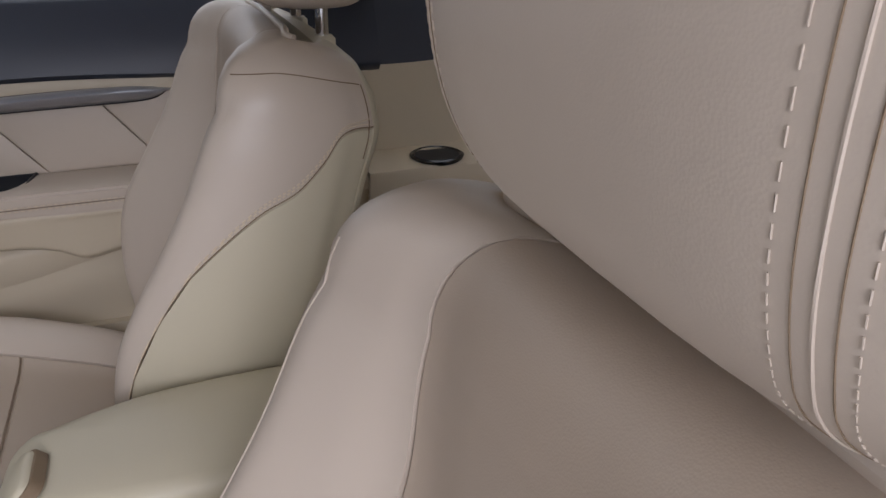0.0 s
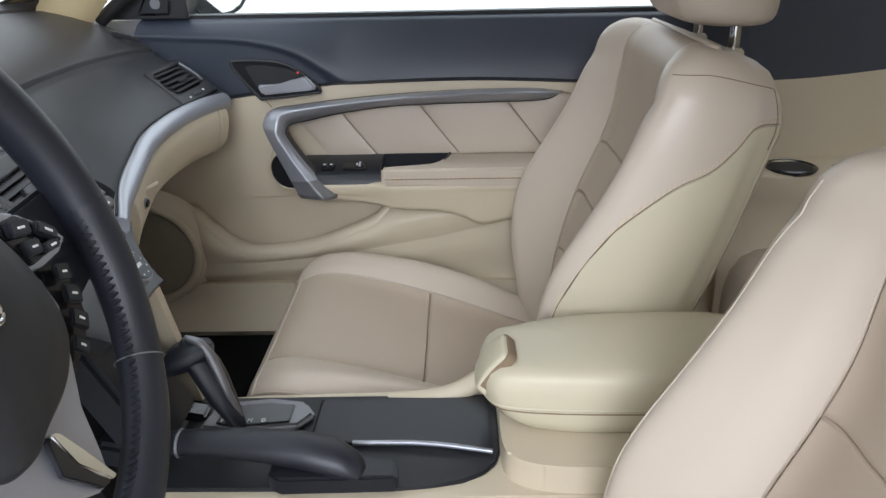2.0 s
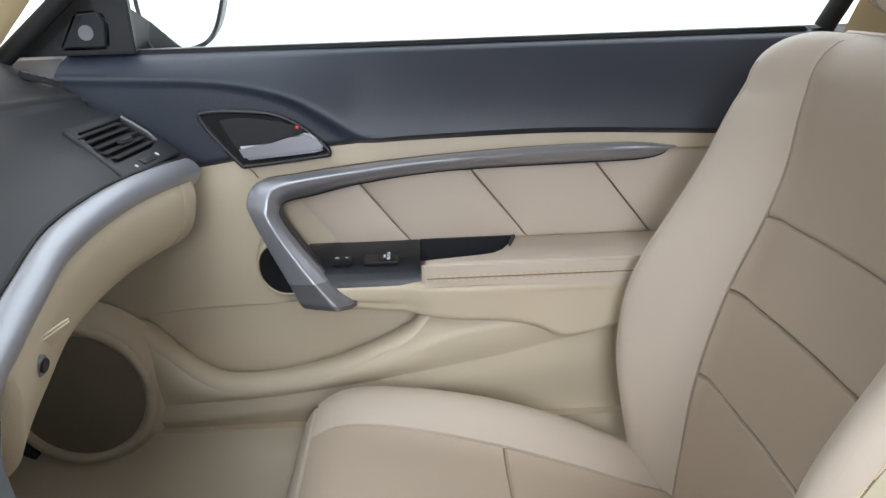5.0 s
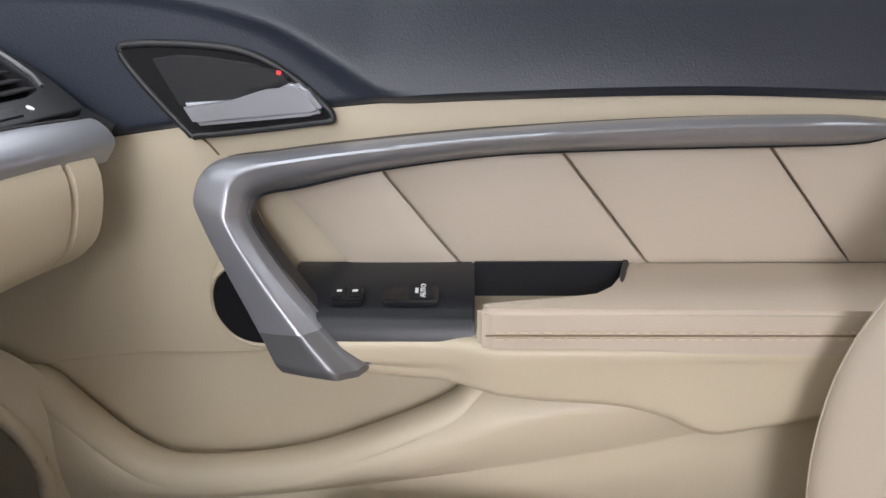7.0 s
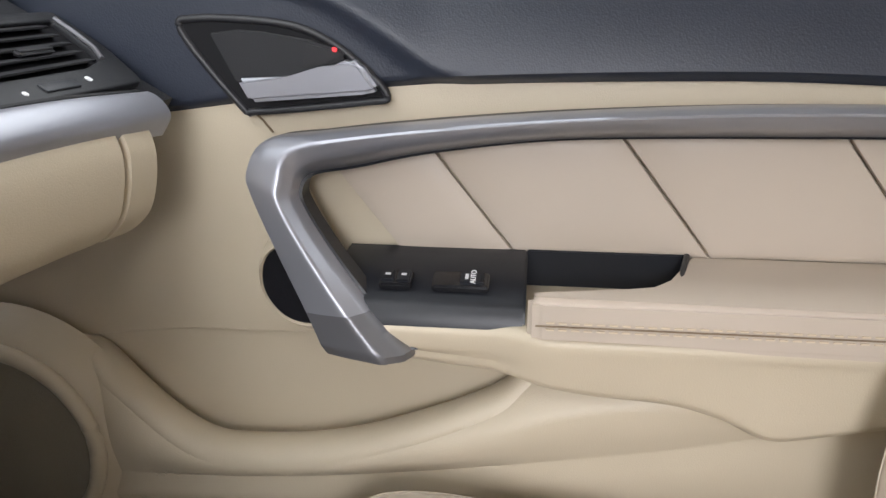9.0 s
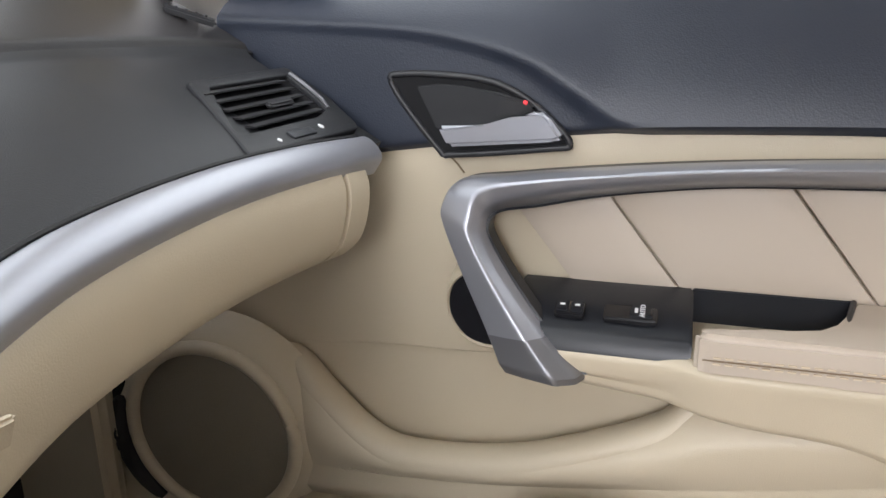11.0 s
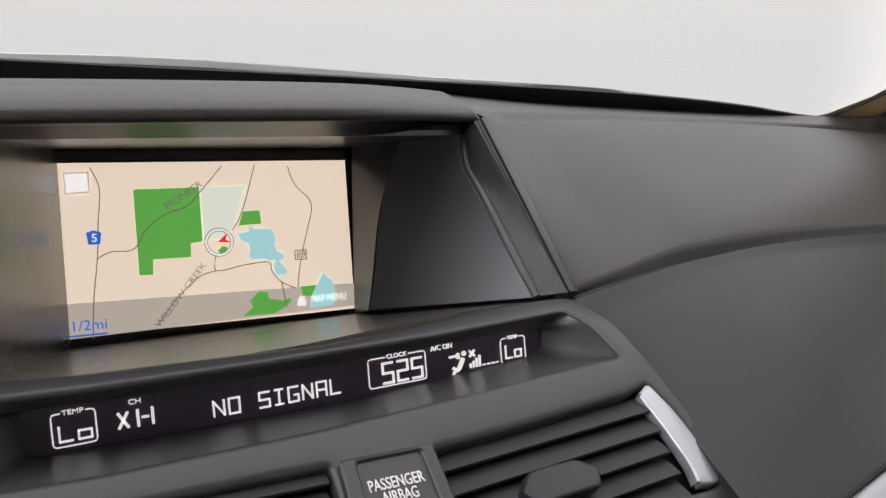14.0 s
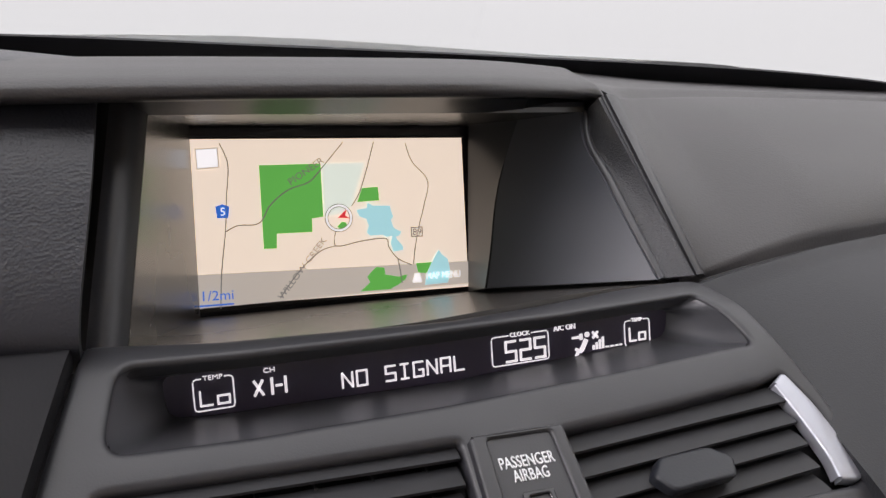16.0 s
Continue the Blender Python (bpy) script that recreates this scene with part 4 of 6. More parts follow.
    shield = edge_r + [(0.1570, 0.6250), (0.1100, 0.6185), (0.060, 0.6080), (0.0107, 0.6008), (-0.0842, 0.6005), (-0.123, 0.6050), (-0.1345, 0.6060), (-0.1362, 0.6040), (-0.1402, 0.5827), (-0.1454, 0.5648), (-0.1500, 0.5480), (-0.1545, 0.525), (-0.1560, 0.5045)]
    scoop = [(-0.1240, 0.5900), (-0.0817, 0.5895), (-0.0182, 0.5912), (0.0631, 0.5957), (0.1420, 0.6045), (0.1530, 0.5715), (0.0766, 0.5666), (-0.0031, 0.5624), (-0.0792, 0.5602), (-0.1290, 0.5605)]
    vent_r = [(0.0385, 0.5475), (0.0823, 0.5498), (0.1414, 0.5545), (0.1576, 0.5585), (0.1640, 0.5450), (0.1668, 0.5300), (0.1668, 0.5150), (0.1440, 0.5135), (0.0894, 0.5120), (0.0400, 0.5115)]
    vent_l = [(-0.1335, 0.5488), (-0.0712, 0.5485), (-0.0045, 0.5488), (-0.0045, 0.5115), (-0.1360, 0.5115)]
    hole_s = fillet(scoop, [0.007, 0, 0, 0, 0.004, 0.006, 0, 0, 0, 0.008], 0.005)
    hole_r = fillet(vent_r, [0.002, 0, 0, 0.003, 0.004, 0.004, 0.006, 0.004, 0, 0.002], 0.005)
    hole_l = fillet(vent_l, [0.006, 0, 0.002, 0.002, 0.006], 0.005)
    part("front_panel", plate(fillet(shield, [0.002] + [0] * 10 + [0.010, 0.006] + [0] * 5 + [0.004, 0.003] + [0] * 4 + [0.002], 0.006), [hole_s, hole_r, hole_l], front, (0, -0.6, 0.8), 0.0028, 0.014, 0.009), STACK, st, "satin black moulded front of the centre stack")

    def face(u, y):
        w = stack_edge(y)
        return V(w * u * (1.0 if u > 0 else 0.9), y, face_z(y) - 0.002 - 0.003 * abs(u) ** 6)
    part("stack_face", sheet(face, span(-1, 1, 41), span(0.402, 0.5035, 30), 0.02, 0, 1), STACK, st, "black button panel")

    # funnel from the scoop's edge to the display window
    win = [(-0.1095, 0.7530), (-0.0755, 0.7545), (0.0178, 0.7570), (0.1094, 0.7610), (0.1360, 0.7615), (0.1345, 0.7470), (0.0172, 0.7369), (-0.0363, 0.7358), (-0.0843, 0.7345), (-0.1080, 0.7350)]
    n = 160

    def even(loop, start):
        """n points evenly along a closed outline, from the point nearest to start."""
        k = min(range(len(loop)), key=lambda i: (loop[i] - Vector(start)).length)
        loop = loop[k:] + loop[:k]
        cum = [0.0]
        for i in range(len(loop)):
            cum.append(cum[-1] + (loop[(i + 1) % len(loop)] - loop[i]).length)
        res, j = [], 0
        for i in range(n):
            d = cum[-1] * i / n
            while cum[j + 1] < d:
                j += 1
            res.append(loop[j].lerp(loop[(j + 1) % len(loop)], (d - cum[j]) / max(1e-9, cum[j + 1] - cum[j])))
        return res
    wl = even(fillet(win, [0.004, 0, 0, 0, 0.003, 0.006, 0, 0, 0, 0.006], 0.004), (-0.108, 0.744))
    sl = even(hole_s, (-0.127, 0.574))
    mouth = [front(p.x, p.y) + V(0, 0.0017, -0.0023) for p in sl]
    floor_ = [V(p.x, 0.6165 + 0.15 * (p.y - 0.7485), p.y) for p in wl]
    part("display_scoop", loft([mouth] + [[a.lerp(b, t) + V(0, 0.002, -0.0022) * math.sin(math.pi * t) for a, b in zip(mouth, floor_)] for t in (0.15, 0.4, 0.7, 0.92)] + [floor_], caps=False), SCOOP, st, "satin scoop round the display")
    sx = V(1, 0, 0.041).normalized()
    dm = axes((0.0125, 0.6165, 0.7485), sx, (0, 0.15, 1))
    disp = part("display", prism([(p.x - 0.0125, (p.y - 0.7485) - 0.041 * (p.x - 0.0125)) for p in wl], 0.004, dm @ pose(0, 0, 0.0002), 0), LCD_BG, st, "violet-black segment display window")

    def frame_box(x, z, w, h, gap):
        """A rounded line box, open at its top where its caption stands."""
        x0, x1, z0, z1, q = x - w / 2, x + w / 2, z - h / 2, z + h / 2, 0.0014
        pts = [(x + gap / 2, z1), (x1 - q, z1), (x1 - 0.3 * q, z1 - 0.3 * q), (x1, z1 - q), (x1, z0 + q), (x1 - 0.3 * q, z0 + 0.3 * q), (x1 - q, z0), (x0 + q, z0), (x0 + 0.3 * q, z0 + 0.3 * q), (x0, z0 + q), (x0, z1 - q), (x0 + 0.3 * q, z1 - 0.3 * q), (x0 + q, z1), (x - gap / 2, z1)]
        part("box_line", tube([dm @ V(a, b, 0.0009) for a, b in pts], 0.00032, 5), LCD_INK, disp)
    k = dm @ pose(0, 0, 0.0008)
    frame_box(-0.1018, -0.0006, 0.0162, 0.0136, 0.0092)
    frame_box(0.1050, -0.0018, 0.0147, 0.0128, 0.0075)
    frame_box(0.0398, -0.0012, 0.0300, 0.0140, 0.0120)
    segments("Lo", 0.0118, 0.0062, k @ pose(-0.1015, -0.0022, 0), LCD_INK, disp)
    segments("Lo", 0.0092, 0.0066, k @ pose(0.1052, -0.0026, 0), LCD_INK, disp)
    segments("NO SIGNAL", 0.0575, 0.0067, k @ pose(-0.0185, -0.0036, 0), LCD_INK, disp)
    segments("525", 0.0206, 0.0096, k @ pose(0.0424, -0.0020, 0), LCD_INK, disp, 0.0011)
    for txt, x, z, s, w in (("TEMP", -0.1018, 0.0062, 0.0028, 0.0080), ("TEMP", 0.1050, 0.0046, 0.0026, 0.0062), ("CLOCK", 0.0398, 0.0058, 0.0030, 0.0105), ("A/C ON", 0.0640, 0.0058, 0.0038, 0.0118), ("CH", -0.0785, 0.0058, 0.0030, 0.0048)):
        writing("lettering", txt, s, k @ pose(x, z, 0), LCD_INK, disp, w)
    for x, z, w, h, r in ((-0.0835, -0.0012, 0.0011, 0.0078, -30), (-0.0835, -0.0012, 0.0011, 0.0078, 30), (-0.0778, -0.0012, 0.0011, 0.0074, 0), (-0.0749, -0.0012, 0.0030, 0.0010, 0), (-0.0720, -0.0012, 0.0011, 0.0074, 0)):
        part("segment_bar", block(w, h, 0.0006, k @ pose(x, z, 0, 0, 0, r), 0), LCD_INK, disp)
    for x, z, w, h, r in ((0.0700, 0.0000, 0.0045, 0.0011, 0), (0.0728, 0.0000, 0.0016, 0.0030, 0), (0.0742, -0.0042, 0.0022, 0.0062, -28), (0.0712, -0.0066, 0.0040, 0.0015, -28), (0.0700, -0.0086, 0.0014, 0.0036, -35), (0.0808, 0.0000, 0.0011, 0.0044, 45), (0.0808, 0.0000, 0.0044, 0.0011, 45),
                          (0.0796, -0.0062, 0.0011, 0.0022, 0), (0.0814, -0.0056, 0.0011, 0.0034, 0), (0.0832, -0.0050, 0.0011, 0.0046, 0), (0.0850, -0.0044, 0.0011, 0.0058, 0), (0.0874, -0.0068, 0.0018, 0.0007, 0), (0.0901, -0.0068, 0.0018, 0.0007, 0), (0.0928, -0.0068, 0.0018, 0.0007, 0), (0.0952, -0.0068, 0.0014, 0.0007, 0)):
        part("segment_bar", block(w, h, 0.0006, k @ pose(x, z, 0, 0, 0, r), 0), LCD_INK, disp)
    part("head_dot", disc(0.0013, 0.0006, k @ pose(0.0762, 0.0008, 0.0003), 12, 0), LCD_INK, disp)

    # map screen
    tl, tr, bl, br = V(-0.0884, 0.7915, 0.8350), V(0.0890, 0.7915, 0.8355), V(-0.0873, 0.7715, 0.7352), V(0.0884, 0.7715, 0.7390)
    sn = (tr - tl).cross(tl - bl).normalized()

    def on(s, t, h=0.0):
        return tl.lerp(tr, s).lerp(bl.lerp(br, s), t) + sn * h
    sm = axes(on(0.5, 0.5), tr - tl, tl - bl)
    W, H = 0.177, (tl - bl).length
    scr = part("map_screen", block(W, H, 0.003, sm @ pose(0, 0, -0.0015), 0.0004), MAP_BG, st, "lit navigation screen showing a beige map")

    def flat(name, pts, h, material):
        part(name, prism([((s - 0.5) * W, (0.5 - t) * H) for s, t in pts], 0.0002, sm @ pose(0, 0, h), 0), material, scr)
    flat("menu_band", [(-0.001, 0.804), (1.002, 0.829), (1.0, 0.98), (0.005, 1.007)], 0.0003, MAP_BAND)
    flat("map_green_area", [(0.233, 0.163), (0.45, 0.16), (0.45, 0.492), (0.409, 0.5), (0.408, 0.584), (0.282, 0.584), (0.279, 0.674), (0.234, 0.673)], 0.0004, MAP_GREEN)
    flat("map_pale_area", [(0.454, 0.16), (0.613, 0.159), (0.556, 0.432), (0.519, 0.483), (0.454, 0.486)], 0.0004, MAP_PALE)
    flat("map_green_area", [(0.598, 0.32), (0.658, 0.316), (0.661, 0.403), (0.578, 0.408)], 0.0005, MAP_GREEN)
    flat("map_lake", [(0.572, 0.458), (0.611, 0.447), (0.616, 0.411), (0.637, 0.434), (0.701, 0.438), (0.707, 0.482), (0.712, 0.512), (0.703, 0.533), (0.712, 0.585), (0.74, 0.609), (0.735, 0.631), (0.717, 0.644), (0.744, 0.705), (0.745, 0.731), (0.705, 0.738), (0.696, 0.679), (0.704, 0.636), (0.682, 0.641), (0.665, 0.625), (0.62, 0.628), (0.606, 0.605), (0.616, 0.563), (0.608, 0.519), (0.583, 0.502)], 0.0005, MAP_WATER)
    flat("map_green_area", [(0.573, 0.977), (0.611, 0.924), (0.601, 0.887), (0.624, 0.846), (0.637, 0.829), (0.667, 0.836), (0.67, 0.881), (0.722, 0.901), (0.754, 0.89), (0.748, 0.919), (0.718, 0.952), (0.685, 0.978)], 0.0005, MAP_GREEN)
    flat("map_lake", [(0.854, 0.824), (0.869, 0.777), (0.884, 0.741), (0.897, 0.773), (0.919, 0.805), (0.925, 0.888), (0.914, 0.962), (0.823, 0.966), (0.832, 0.896)], 0.0006, MAP_WATER)
    flat("map_green_area", [(0.791, 0.821), (0.854, 0.82), (0.83, 0.892), (0.798, 0.881)], 0.0006, MAP_GREEN)
    for road in [[(0.104, 0.02), (0.128, 0.149), (0.116, 0.352), (0.106, 0.548), (0.085, 0.791), (0.074, 1.01)], [(0.104, 0.555), (0.148, 0.518), (0.206, 0.519), (0.234, 0.49), (0.264, 0.402), (0.33, 0.313), (0.402, 0.271), (0.447, 0.195), (0.535, 0.021)], [(0.65, 0.019), (0.618, 0.202), (0.588, 0.344), (0.556, 0.432)], [(0.495, 0.571), (0.49, 0.681), (0.587, 0.661), (0.677, 0.655), (0.689, 0.715), (0.721, 0.791), (0.773, 0.841)], [(0.49, 0.681), (0.431, 0.71), (0.354, 0.822), (0.279, 0.981)], [(0.771, 0.032), (0.794, 0.154), (0.853, 0.285), (0.834, 0.451), (0.812, 0.579), (0.792, 0.725), (0.782, 0.835)], [(0.721, 0.791), (0.728, 0.865), (0.734, 0.958)]]:
        pts = [on(p.x, p.y, 0.0007) for p in curve([(*q, 0) for q in road], 30)]
        part("map_road", tube(pts, 0.00040, 5), MAP_ROAD, scr)
    ring = [(0.506, 0.504)][0]
    for rr, hh, mm_ in ((0.0080, 0.0010, MAP_WHITE), (0.0088, 0.0008, MAP_ROAD), (0.0072, 0.0008, MAP_ROAD)):
        part("position_ring", tube([sm @ V((ring[0] - 0.5) * W + rr * math.cos(a), (0.5 - ring[1]) * H + rr * math.sin(a), hh) for a in [2 * math.pi * i / 32 for i in range(32)]], 0.0006 if mm_ is MAP_WHITE else 0.00042, 6, True), mm_, scr)
    flat("position_arrow", [(0.501, 0.503), (0.537, 0.449), (0.529, 0.488), (0.547, 0.51)], 0.0011, MAP_RED)
    flat("map_green_area", [(0.498, 0.56), (0.515, 0.529), (0.532, 0.534), (0.535, 0.563), (0.514, 0.579)], 0.0009, MAP_GREEN)
    flat("road_shield", [(0.078, 0.404), (0.101, 0.392), (0.125, 0.407), (0.119, 0.475), (0.082, 0.475)], 0.0009, MAP_BLUE)
    flat("road_shield", [(0.776, 0.583), (0.823, 0.583), (0.823, 0.65), (0.776, 0.649)], 0.0009, MAP_ROAD)
    flat("shield_face", [(0.78, 0.591), (0.818, 0.59), (0.819, 0.642), (0.781, 0.642)], 0.0011, MAP_BG)
    flat("corner_key", [(0.021, 0.056), (0.099, 0.051), (0.099, 0.175), (0.023, 0.183)], 0.0007, MAP_BAND)
    flat("corner_key_face", [(0.026, 0.066), (0.093, 0.061), (0.094, 0.165), (0.028, 0.173)], 0.0009, MAP_WHITE)

    def label(txt, s, t, size, turn, material, w=None):
        writing("lettering", txt, size, sm @ pose((s - 0.5) * W, (0.5 - t) * H, 0.0013, 0, 0, turn), material, scr, w, 0.0001)
    label("PIONEER", 0.396, 0.207, 0.0062, 33, MAP_ROAD, 0.026)
    label("WILLOW CREEK", 0.365, 0.806, 0.0056, 50, MAP_ROAD, 0.047)
    label("5", 0.102, 0.439, 0.0070, 0, MAP_WHITE)
    label("89", 0.8, 0.618, 0.0062, 0, MAP_ROAD, 0.006)
    label("MAP MENU", 0.897, 0.911, 0.0062, 0, MAP_WHITE, 0.024)
    label("1/2mi", 0.067, 0.938, 0.0085, 0, MAP_BLUE, 0.018)
    part("scale_bar", block(0.020, 0.0010, 0.0003, sm @ pose((0.065 - 0.5) * W, (0.5 - 0.992) * H, 0.001), 0), MAP_BLUE, scr)
    flat("menu_knob", [(0.785, 0.887), (0.803, 0.889), (0.81, 0.945), (0.774, 0.945)], 0.0009, MAP_WHITE)

    # centre air vents: overlapping blades in the openings
    def vent(loop, x0, x1, right):
        m = axes((0, 0.5325, face_z(0.5325)), (1, 0, 0), (0, 0.8, 0.6))
        ve = part("air_vent", prism([(p.x, (p.y - 0.5325) / 0.8) for p in offset(loop, 0.0005)], 0.003, m @ pose(0, 0, -0.0105), 0), VENT, st, "black slatted air vent")
        lean = 4.2 if right else 0.0
        for i in range(5):
            v = 0.0185 - 0.0105 * i + (0.0 if right else 0.001)
            a, b = x0 + 0.0004 * i, x1 - 0.0010 * i
            blade = [(-0.0052, 0.0005), (-0.0052, -0.0008), (0.0, -0.0014), (0.0056, -0.0012), (0.0056, 0.0002), (0.001, 0.0008)]
            rows = [[m @ pose((a + b) / 2, v, -0.0048, -24, 0, lean) @ V(t * (b - a), y, z) for y, z in blade] for t in (-0.5, 0.5)]
            part("slat", loft(rows), SLAT, ve)
        if not right:
            for i in range(6):
                part("fin", block(0.0012, 0.046, 0.005, m @ pose(x0 + 0.012 + i * (x1 - x0) / 6.2, 0, -0.0085), 0), VENT, ve)
        return m, ve
    vm, vr = vent(hole_r, 0.0395, 0.1515, True)
    vent(hole_l, -0.134, -0.0055, False)
    tab = fillet([(-0.0195, 0.0010), (-0.0120, 0.0085), (0.0125, 0.0085), (0.0200, 0.0010), (0.0150, -0.0080), (-0.0150, -0.0080)], 0.0025, 0.004)
    tm = vm @ pose(0.0865, -0.0065, 0.0030, -16, 0, 3)
    part("vent_tab", plate(tab, [], lambda x, y: tm @ V(x, y, 0.0006 * (1 - (x / 0.02) ** 2)), (0, -0.6, 0.8), 0.0018, 0.006, 0, 0.004), HARD, vr, "dark satin vent paddle")
    acc = [(0.1500, 0.5545), (0.1576, 0.5585), (0.1640, 0.5450), (0.1668, 0.5300), (0.1668, 0.5150), (0.1535, 0.5165), (0.1548, 0.5250), (0.1530, 0.5400)]
    part("vent_accent", plate(fillet(acc, [0.001, 0.003, 0.004, 0.004, 0.006, 0.001, 0.003, 0.003], 0.004), [], lambda x, y: front(x, y) + V(0, -0.6, 0.8) * (0.0008 - 0.0015 * ease(0.158, 0.150, x)), (0, -0.6, 0.8), 0.0012, 0.006, 0, 0.005), SILVER, st, "satin silver accent beside the vent")
    am = axes((0.0172, 0.5300, face_z(0.5300)), (1, 0, 0), (0, 0.8, 0.6))
    ab = part("airbag_lamp", plate(fillet([(-0.0195, 0.0235), (0.0200, 0.0235), (0.0215, -0.0235), (-0.0205, -0.0235)], 0.002, 0.004), [fillet([(-0.0128, 0.0212), (0.0140, 0.0212), (0.0152, -0.0225), (-0.0136, -0.0225)], 0.002, 0.004)], lambda x, y: am @ V(x, y, 0.0042), (0, -0.6, 0.8), 0.0016, 0.010, 0.0022, 0.006), STACK, st, "black passenger airbag lamp module")
    part("lamp_window", prism([(-0.0134, 0.0216), (0.0146, 0.0216), (0.0158, -0.0230), (-0.0142, -0.0230)], 0.002, am @ pose(0, 0, 0.0026), 0), STACK, ab)
    writing("lettering", "PASSENGER", 0.0066, am @ pose(0.0004, 0.0108, 0.0027), WHITE_INK, ab, 0.0225)
    writing("lettering", "AIRBAG", 0.0066, am @ pose(0.0004, 0.0053, 0.0027), WHITE_INK, ab, 0.0145)
    part("sensor", plate(fillet([(-0.0058, -0.0010), (0.0068, -0.0010), (0.0072, -0.0120), (-0.0062, -0.0120)], 0.001, 0.003), [fillet([(-0.0035, -0.0030), (0.0045, -0.0030), (0.0048, -0.0095), (-0.0037, -0.0095)], 0.0008, 0.003)], lambda x, y: am @ V(x, y, 0.0036), (0, -0.6, 0.8), 0.0006, 0.002, 0.0012, 0.004), GLOSS, ab)

    # climate and audio buttons
    fm = axes((0, 0.484, face_z(0.484) + 0.002), (1, 0, 0), (0, 0.8, 0.6))
    rows = [(0.010, 0.138, 0.034), (-0.006, 0.134, 0.034), (-0.022, 0.118, 0.032), (-0.038, 0.100, 0.030)]
    for s in (1, -1):
        for r, (v, x, w) in enumerate(rows):
            for c in range(3):
                xx = s * (x - c * 0.036)
                if abs(xx) < 0.028:
                    continue
                b = part("button", block(0.034 if c else w, 0.0145, 0.005, fm @ pose(xx, v, 0.001), 0.0012), GREY_BTN if c == 0 else HARD, st)
                part("icon", block(0.009, 0.0028, 0.0006, fm @ pose(xx, v - 0.001, 0.0036), 0), WHITE_INK, b)
    part("indicator_lamp", disc(0.0026, 0.001, fm @ pose(0.129, 0.0135, 0.0042), 16, 0.0003), LED, st, "small amber indicator lamp")
    writing("lettering", "AQ", 0.0055, fm @ pose(0.147, 0.010, 0.0038), WHITE_INK, st)
    slot = part("media_slot", block(0.10, 0.006, 0.004, fm @ pose(0.0, 0.004, 0.0), 0.001), RUBBER, st)
    km = axes((0.028, 0.4195, 0.652), (1, 0, 0), (0, 0.62, 0.78))
    kn = part("dial", loft([[km @ V(r * math.cos(a), r * math.sin(a), h) for a in [2 * math.pi * i / 48 for i in range(48)]] for r, h in ((0.0215, -0.012), (0.0215, -0.004), (0.0195, -0.003), (0.0192, 0.013), (0.0182, 0.0155), (0.0155, 0.016))]), SILVER, st, "knurled silver control dial")
    for i in range(36):
        a = 2 * math.pi * i / 36
        part("ridge", block(0.0012, 0.0012, 0.013, km @ pose(0.0193 * math.cos(a), 0.0193 * math.sin(a), 0.005, 0, 0, math.degrees(a)), 0), SILVER, kn)
    part("dial_face", disc(0.0158, 0.003, km @ pose(0, 0, 0.0172), 40, 0.0006), GLOSS, kn)
    for i in range(8):
        a = 2 * math.pi * i / 8 + 0.3
        part("icon", disc(0.0010, 0.0004, km @ pose(0.0118 * math.cos(a), 0.0118 * math.sin(a), 0.0174), 8, 0), WHITE_INK, kn)
    part("icon", block(0.010, 0.0040, 0.0004, km @ pose(0, 0, 0.0173), 0), WHITE_INK, kn)
    # sloping beige flank down to the console
    def flank(u, v):
        p = V(0.060, 0.41, 0.625).lerp(V(0.085, 0.385, 0.462), v)
        return p + V(0.010, 0.33, 0.03) * u
    part("stack_flank", sheet(flank, span(0, 1, 8), span(0, 1, 8), 0.012, 0, 1), BEIGE, st, "beige side of the centre stack")
    part("stack_foot", block(0.10, 0.04, 0.14, pose(-0.005, 0.425, 0.545, -28, 0, 0), 0.006), HARD, st)
    return st


build_dash()
build_stack()

# instrument binnacle beside the screen
bin_ = thing("instrument_binnacle", "black grained instrument binnacle behind the steering wheel", "dashboard")


def binn(u, v):
    x = -0.128 - 0.0085 * ease(0.1, 0.95, v) - 0.40 * u
    k = [(0.0, 0.71, 0.872), (0.10, 0.668, 0.867), (0.2, 0.645, 0.856), (0.55, 0.616, 0.812), (0.93, 0.600, 0.775), (1.0, 0.612, 0.768)]
    return V(x, table([(a, b) for a, b, c in k], v), table([(a, c) for a, b, c in k], v) + 0.010 * math.sin(math.pi * u))


part("binnacle_shell", sheet(binn, span(0, 1, 20), span(0, 1, 24), 0.008, 0, -1), PEBBLE, bin_, "wrinkled black vinyl binnacle side")


def beside(u, v):
    y = 0.606 - 0.16 * v
    x = table([(0.446, -0.100), (0.4625, -0.138), (0.5045, -0.1575), (0.525, -0.1560), (0.548, -0.1515), (0.5648, -0.1470), (0.5827, -0.1418), (0.606, -0.1378)], y)
    return V(x - (0.52 + x) * u, y, stack_z(y) - 0.0035 - 0.01 * u)


part("lower_cover", sheet(beside, span(0, 1, 12), span(0, 1, 10), 0.01, 0, -1), COVER, bin_)


